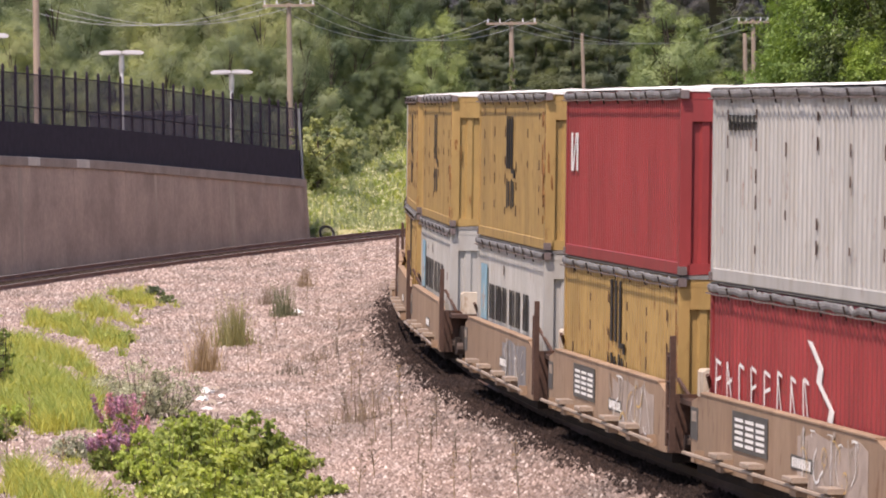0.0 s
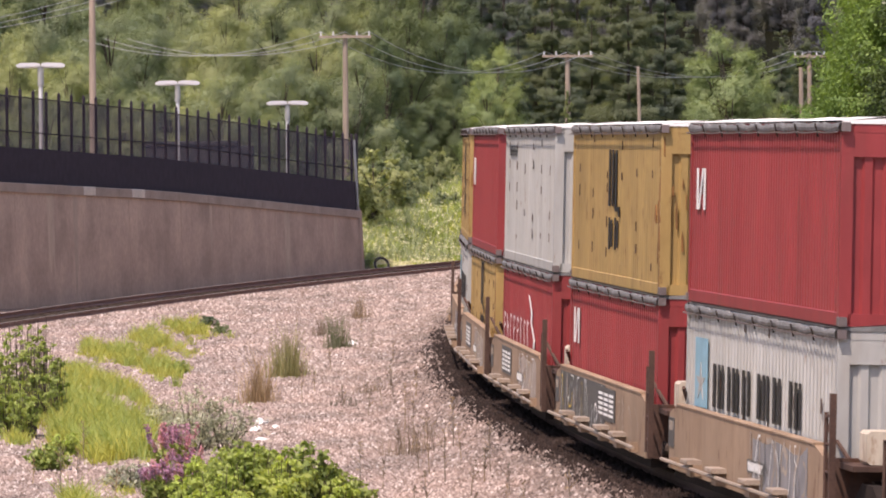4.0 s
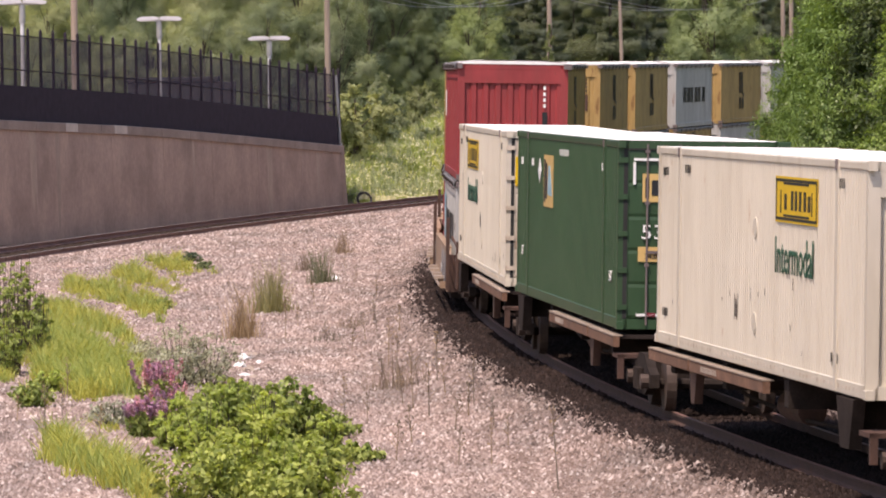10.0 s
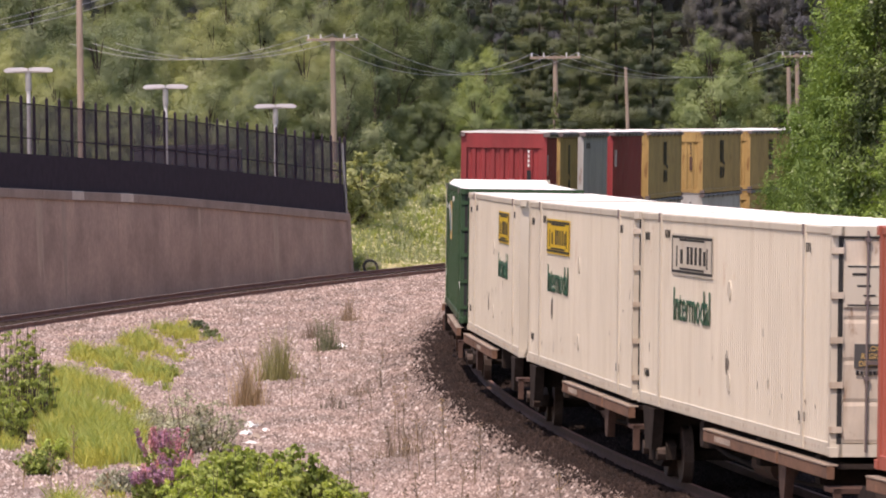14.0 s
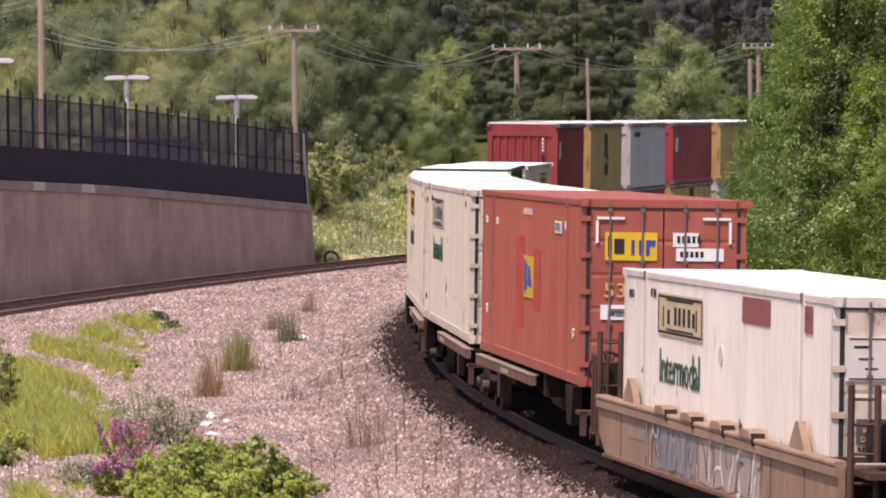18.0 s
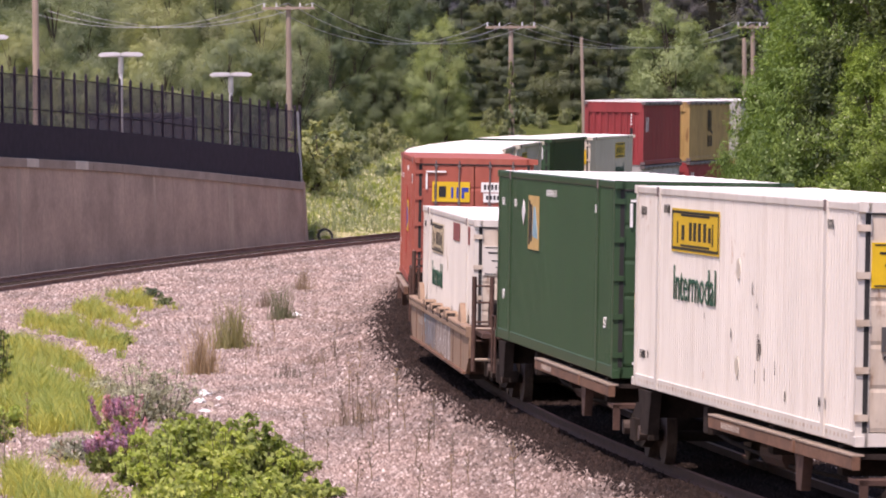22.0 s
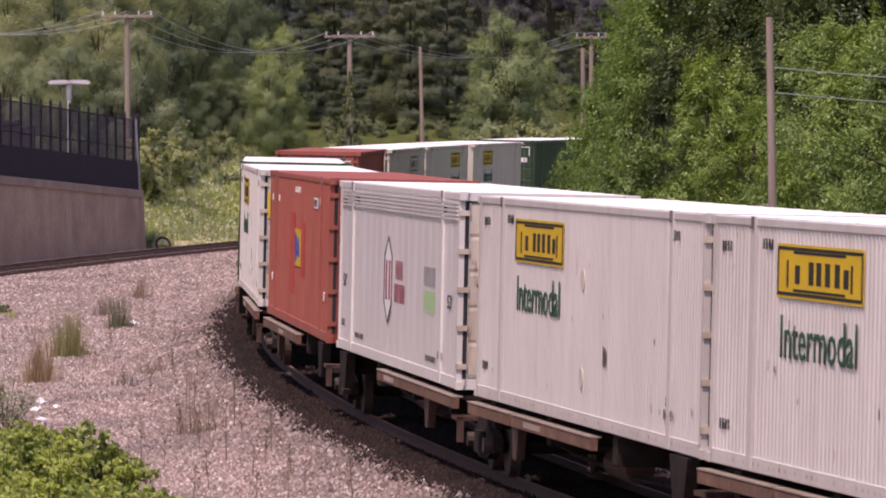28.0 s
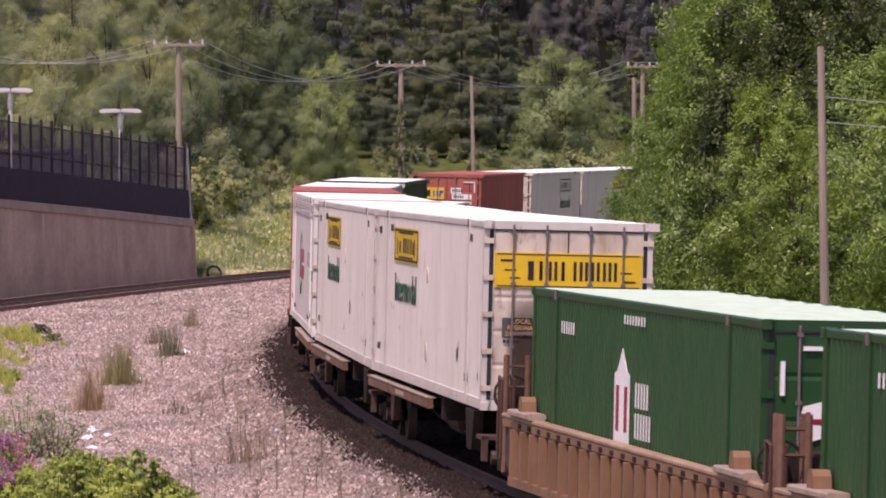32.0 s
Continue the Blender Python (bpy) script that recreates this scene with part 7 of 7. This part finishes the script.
            scrawl(t, -4.5, -1.5, 0.5, 1.1, y + 0.018, 3 + int(abs(s0)) % 7, M["logo_tan"] if art == "both" else M["plate_grey"], 0.022, 4)
    part("number_panel", Shape().box(-2.0, -0.6, y, y + 0.005, 0.62, 0.8), M["plate_grey"], t)
    part("number_mark", bars(8, -0.7, y + 0.005, 0.65, 0.09, 0.12, 0.06), M["ink_white"], t)
    bogie(t, -h - 1.1)
    if first:
        bogie(t, h + 1.1)
    return ride(t, s0, 12.0, 0.0)


# ---------------------------------------------------------------- train: spine and 53 ft well units
def spine_unit(s0, gap_rear, first=False, plate_front=False):
    """A spine unit: centre beam, end platforms with tan edge plates on legs, bogie at the joint."""
    t = thing("spine_car", "dark rust-brown spine car unit with edge plates", "rail car", "spine train units")
    a = 8.1
    part("centre_beam", Shape().box(-a - gap_rear / 2, a + 0.6, -0.32, 0.32, 0.62, 1.02, 0.03), M["dark"], t)
    sx = 1 if plate_front else -1
    pieces = [sorted((sx * -1.4, sx * 4.6)), sorted((sx * 4.75, sx * 8.3))]
    for s in (1, -1):
        y = s * 1.34
        for x0, x1 in pieces:
            part("edge_plate", Shape().box(x0, x1, y - 0.05, y + 0.05, 0.88, 1.04, 0.01), M["plate"], t, "brown steel edge plate")
            # bright line of the sunlit plate top, as a paler strip
            part("plate_lip", Shape().box(x0, x1, y - 0.1, y + 0.06, 1.045, 1.065), M["lip"], t)
        xl = sx * 4.68
        part("leg", Shape().slab([(xl - 0.35, 1.0), (xl + 0.35, 1.0), (xl + 0.14, 0.42), (xl - 0.14, 0.42)], min(y - 0.14 * s, y - 0.02 * s), max(y - 0.14 * s, y - 0.02 * s)), M["brown"], t)
        part("number_mark", bars(9, pieces[0][1] - 1.0, y + 0.05 if s > 0 else y - 0.056, 0.92, 0.09, 0.08, 0.06), M["coping"], t)
        xo = -sx * 6.9
        part("pedestal", Shape().slab([(xo - 0.55, 1.12), (xo + 0.55, 1.12), (xo + 0.3, 0.5), (xo - 0.3, 0.5)], y - 0.16 if s > 0 else y, y if s > 0 else y + 0.16), M["dark"], t)
    part("deck", Shape().box(min(sx * -1.2, sx * 8.1), max(sx * -1.2, sx * 8.1), -1.28, 1.28, 1.0, 1.06), M["dark"], t)
    for x in (-6.9, -2.4, 2.4, 6.9):
        part("cross_bearer", Shape().box(x - 0.16, x + 0.16, -1.25, 1.25, 0.74, 1.12, 0.02), M["dark"], t)
    part("air_reservoir", Shape().tube((-0.9, 0.62, 0.62), (0.7, 0.62, 0.62), 0.2, 12), M["brown"], t)
    part("brake_pipe", Shape().line([(-6, 0.5, 0.55), (-1, 0.7, 0.5), (4, 0.6, 0.55), (7, 0.4, 0.6)], 0.03, 6), M["dark"], t)
    part("end_step", Shape().box(-a - 0.5, -a + 0.2, 0.55, 1.35, 0.72, 0.78).box(-a - 0.5, -a - 0.44, 1.25, 1.35, 0.4, 0.78), M["brown"], t)
    bogie(t, -a - gap_rear / 2)
    if first:
        bogie(t, a + 1.0)
        part("grab_rail", Shape().line([(a + 0.3, 1.3, 0.5), (a + 0.3, 1.3, 1.5), (a + 0.8, 1.3, 1.5), (a + 0.8, 1.3, 0.5)], 0.025, 6), M["brown"], t)
    return ride(t, s0, 14.0, 0.0)


def long_well(s0, style):
    """A 53 ft well car: plain sides with a lipped top, or ribbed yellow-brown sides."""
    paint = M["tan"] if style == "plain" else M["ochre_car"]
    t = thing("well_car", "tan well car with bent top lugs and graffiti" if style == "plain" else "yellow-brown well car with ribbed sides", "rail car", "long well cars")
    h = 8.45
    top = 1.12 if style == "plain" else 1.22
    for s in (1, -1):
        y = s * 1.48
        ring = [(-h - 0.9, 0.62), (-h - 0.2, 0.3), (h + 0.2, 0.3), (h + 0.9, 0.62), (h + 0.9, top), (-h - 0.9, top)]
        # ribbed car: brown wall paints in the shade of recesses between the ribs
        part("side_wall", Shape().slab(ring, min(y, y - 0.08 * s), max(y, y - 0.08 * s)), paint if style == "plain" else M["brown"], t)
        # on the ribbed car the tan chord carries sunlight in its colour
        part("top_chord", Shape().box(-h - 0.9, h + 0.9, y - 0.12, y + 0.06, top, top + 0.07, 0.02), M["tan"], t)
        part("chord_flange", Shape().box(-h - 0.9, h + 0.9, min(y, y + s * 0.05), max(y, y + s * 0.05), top - 0.12, top - 0.002, 0.01), paint, t)
        if style == "plain":
            for x in (-7.2, -4.9, 4.9, 7.2):
                part("weld_seam", Shape().box(x - 0.015, x + 0.015, min(y, y + s * 0.012), max(y, y + s * 0.012), 0.36, top - 0.13), M["plate"], t)
            part("lower_flange", Shape().box(-h - 0.2, h + 0.2, min(y, y + s * 0.06), max(y, y + s * 0.06), 0.3, 0.345), M["plate"], t)
            for x in (-3.4, -1.2, 1.2, 3.4):
                part("lug", Shape().slab([(x - 0.45, top + 0.06), (x + 0.45, top + 0.06), (x + 0.3, top + 0.16), (x - 0.3, top + 0.16)], min(y - 0.15, y + 0.08), max(y - 0.15, y + 0.08)), paint, t)
            for x in (-6.6, 6.6):
                part("corner_guide", Shape().slab([(x - 0.5, top + 0.06), (x + 0.5, top + 0.06), (x + 0.42, top + 0.16), (x + 0.08, top + 0.42), (x - 0.08, top + 0.42), (x - 0.42, top + 0.16)], min(y - 0.1, y), max(y - 0.1, y)), paint, t)
        else:
            for x in np.arange(-8.2, 8.3, 0.82):
                part("rib", Shape().box(x - 0.08, x + 0.08, min(y, y + s * 0.11), max(y, y + s * 0.11), 0.34, top - 0.125, 0.01), paint, t)
            # dark plates stand in for shade in the recesses under the chord
            if s > 0:
                for x in np.arange(-7.79, 7.9, 0.82):
                    part("pocket", Shape().box(x - 0.13, x + 0.13, y - 0.02, y + 0.056, top - 0.10, top - 0.03), M["dark"], t)
            part("lower_chord", Shape().box(-h, h, min(y, y + s * 0.1), max(y, y + s * 0.1), 0.28, 0.4), paint, t)
            for x in (-7.6, 7.6):
                part("corner_guide", Shape().box(x - 0.9, x + 0.9, y - 0.15, y + 0.12, top + 0.07, top + 0.16, 0.02), M["lip"], t)
                part("guide_block", Shape().slab([(x - 0.16, top + 0.16), (x + 0.16, top + 0.16), (x + 0.13, top + 0.3), (x + 0.06, top + 0.37), (x - 0.06, top + 0.37), (x - 0.13, top + 0.3)], y - 0.13, y + 0.08), paint, t)
    part("floor", Shape().box(-h, h, -1.4, 1.4, 0.2, 0.3), M["dark"], t)
    for sx in (1, -1):
        part("end_platform", Shape().box(min(sx * h, sx * (h + 1.85)), max(sx * h, sx * (h + 1.85)), -1.3, 1.3, 1.02, 1.1), M["brown"], t)
        part("end_bulkhead", Shape().box(min(sx * h, sx * (h + 0.1)), max(sx * h, sx * (h + 0.1)), -1.4, 1.4, 0.3, 1.2), M["brown"], t)
        for y in (1.42, 1.1, -1.42):
            part("ladder_post", Shape().tube((sx * (h + 1.3), y, 0.4), (sx * (h + 1.3), y, 2.12), 0.045, 8), M["brown"] if style == "plain" else M["plate"], t)
        for z in (0.6, 0.95, 1.3, 1.65, 1.95):
            part("rung", Shape().tube((sx * (h + 1.3), 1.1, z), (sx * (h + 1.3), 1.42, z), 0.02, 5), M["brown"], t)
        bogie(t, sx * (h + 0.9))
    bx, by, bz = h + 1.8, 1.22, 1.52
    wheel = part("brake_wheel", Shape().line([(bx + 0.1, by + 0.27 * math.cos(k * math.tau / 18), bz + 0.27 * math.sin(k * math.tau / 18)) for k in range(19)], 0.022, 6), M["dark"], t)
    for k in range(3):
        ca, sa = 0.27 * math.cos(k * math.pi / 3), 0.27 * math.sin(k * math.pi / 3)
        part("spoke", Shape().tube((bx + 0.1, by - ca, bz - sa), (bx + 0.1, by + ca, bz + sa), 0.013, 5), M["dark"], wheel)
    part("brake_housing", Shape().box(bx - 0.12, bx + 0.06, by - 0.18, by + 0.16, bz - 0.4, bz + 0.12, 0.03), M["dark"], t)
    part("brake_stand", Shape().box(bx - 0.06, bx, by - 0.05, by + 0.05, 1.05, bz - 0.3), M["brown"], t)
    for yy in (1.48, 1.3):
        part("grab_rail", Shape().line([(bx - 0.5, yy, 0.6), (bx - 0.5, yy, 1.75), (bx - 0.25, yy, 1.8), (bx - 0.2, yy, 0.6)], 0.025, 6), M["brown"], t)
    part("air_tank", Shape().tube((-h - 0.95, -1.0, 1.42), (-h - 0.95, 1.12, 1.42), 0.27, 16), M["dark"], t, "dark air tank across the end platform")
    for z in (0.62, 1.18):
        part("end_rail", Shape().tube((-h - 1.5, -1.3, z), (-h - 1.5, 1.4, z), 0.028, 6), M["lip"], t)
    y = 1.485
    if style == "plain":
        sprayed(t, 0.6, 4.0, 0.34, 1.12, y, 41, M["spray_slate"])
        sprayed(t, -4.2, 0.4, 0.34, 1.12, y, 44, M["spray_lilac"])
        scrawl(t, 0.5, 4.6, 0.36, 1.1, y + 0.006, 45, M["spray_lilac"], 0.05, 9)
        scrawl(t, 0.6, 4.0, 0.4, 1.08, y + 0.014, 49, M["plate_grey"], 0.018, 6)
        scrawl(t, -4.2, 0.4, 0.38, 1.1, y + 0.006, 42, M["ink_white"], 0.045, 9)
        scrawl(t, -4.2, 0.4, 0.38, 1.1, y + 0.014, 48, M["plate_grey"], 0.02, 9)
        scrawl(t, 1.0, 6.0, 0.5, 1.05, y + 0.020, 43, M["ink_blue"], 0.03, 5)
        # dark slabs added for the shadow gaps next to the lugs
        for x in (-3.4, -1.2, 1.2, 3.4):
            part("lug_slot", Shape().slab([(x - 0.62, top - 0.03), (x - 0.46, top - 0.03), (x - 0.4, top + 0.13), (x - 0.52, top + 0.13)], y - 0.1, y + 0.065), M["dark"], t)
        part("number_mark", bars(7, 6.4, y, 0.7, 0.12, 0.14, 0.09), M["coping"], t)
    return ride(t, s0, 15.5, 0.0)


# the train, leading end first: place of each centre along the track when the clip starts
STACKS = [
    (162.0, "yellow", "grey", "tall", "star"), (147.0, "grey", "yellow", "star", "tall"), (132.0, "grey", "red", "star", "n"), (117.0, "blue", "grey", "code", "star"),
    (99.4, "grey", "yellow", "star", "tall"), (84.2, "yellow", "grey", "tall", "star"), (69.0, "grey", "yellow", "star", "tall"), (53.8, "yellow", "yellow", "tall", "tall"), (38.6, "yellow", "grey", "tall", "star"),
    (19.0, "yellow", "grey", "tall", "star"), (4.0, "red", "yellow", "n", "tall"), (-10.8, "grey", "red", "code", "scrawl"), (-26.3, "yellow", "red", "tall", "n"), (-41.5, "red", "grey", "n", "star"),
]
WORDS = {"yellow": "rust-stained ochre container with lashed tarpaulin", "red": "red ribbed container with lashed tarpaulin",
         "grey": "stained pale grey container with lashed tarpaulin", "blue": "blue ribbed container with lashed tarpaulin"}
ART = ["plain", "plain", "plain", "plain", "plain", "plain", "plain", "plain", "plain", "grey", "both", "both", "big", "grey"]
for (s0, up, low, m1, m2), art in zip(STACKS, ART):
    stack_well(s0, art, first=s0 in (99.4, 19.0, 162.0))
    stack_box(M[low], WORDS[low] + ", in a well car", s0, 0.32, 2.44, m2, ribs=0.014 if low == "yellow" else 0.028)
    stack_box(M[up], WORDS[up] + ", on top of another", s0, 2.77, 2.62, m1, 0.2 if up == "red" else 0.28, 0.006 if up == "yellow" else 0.022)

FRONT = 8.08
SINGLES = [("reefer", -51.9), ("green", -70.6), ("reefer2", -91.2), ("reefer", -109.3), ("reefer_white", -126.2), ("orange", -145.2),
           ("low", -166.3), ("green", -187.3), ("reefer_old", -205.6), ("orange", -226.1), ("emblem_box", -244.3), ("reefer", -262.4), ("reefer", -278.95), ("emblem_low", -300.3), ("emblem_low", -319.5)]
for kind, front in SINGLES:
    c = front - FRONT
    if kind == "reefer":
        reefer("white ribbed container with a yellow sign and green word", c, M["logo_yellow"], "black", soot=front == -278.95, paint="white_cool" if front < -250 else "white")
    elif kind == "reefer2":
        reefer("cream-white ribbed container with a pale yellow sign", c, M["logo_yellow"], "black", "ribbed", front_sign=False)
    elif kind == "reefer_white":
        reefer("white ribbed container with a black-framed white sign", c, M["white"], "black")
    elif kind == "reefer_old":
        reefer("scuffed white container with a yellow sign and stained doors", c, M["logo_yellow"], "black", paint="white_clean")
    elif kind == "green":
        panel_box("dark green ribbed container with a faded yellow panel", c, M["green"])
    elif kind == "orange":
        panel_box("faded orange ribbed container with a yellow panel", c, M["orange"])
    elif kind == "emblem_box":
        emblem_white(c)
    elif kind == "low":
        reefer("white ribbed container with patches, low in a well car", c, M["film_cream"], "black", patches=True, base=0.22, paint="white_clean")
        long_well(c, "plain")
    elif kind == "emblem_low":
        emblem_green(c, 0.22)
        long_well(c, "ribbed")
    if kind not in ("low", "emblem_low"):
        spine_unit(c, 2.6, first=front in (-51.9, -187.3), plate_front=front in (-91.2, -145.2, -226.1, -262.4, -278.95))


# ---------------------------------------------------------------- movement of the train
def run(t):
    """How far the train has gone at t seconds."""
    return 9.3933 * t - 0.00053 * ((t - 16.0) ** 2)


def car_pose(s, span):
    x1, y1, z1, _ = track_at(s + span / 2)
    x2, y2, z2, _ = track_at(s - span / 2)
    h = math.atan2(y1 - y2, x1 - x2)
    return Matrix.Translation(((x1 + x2) / 2, (y1 + y2) / 2, (z1 + z2) / 2)) @ Matrix.Rotation(h, 4, "Z") @ Matrix.Rotation(-GRADE, 4, "Y") @ Matrix.Rotation(CANT, 4, "X")


def motions():
    times = [k * 1.0 for k in range(33)]
    for ob, s0, span, z in RIDERS:
        walk(ob, [(t, car_pose(s0 + run(t), span) @ Matrix.Translation((0, 0, z))) for t in times])


motions()
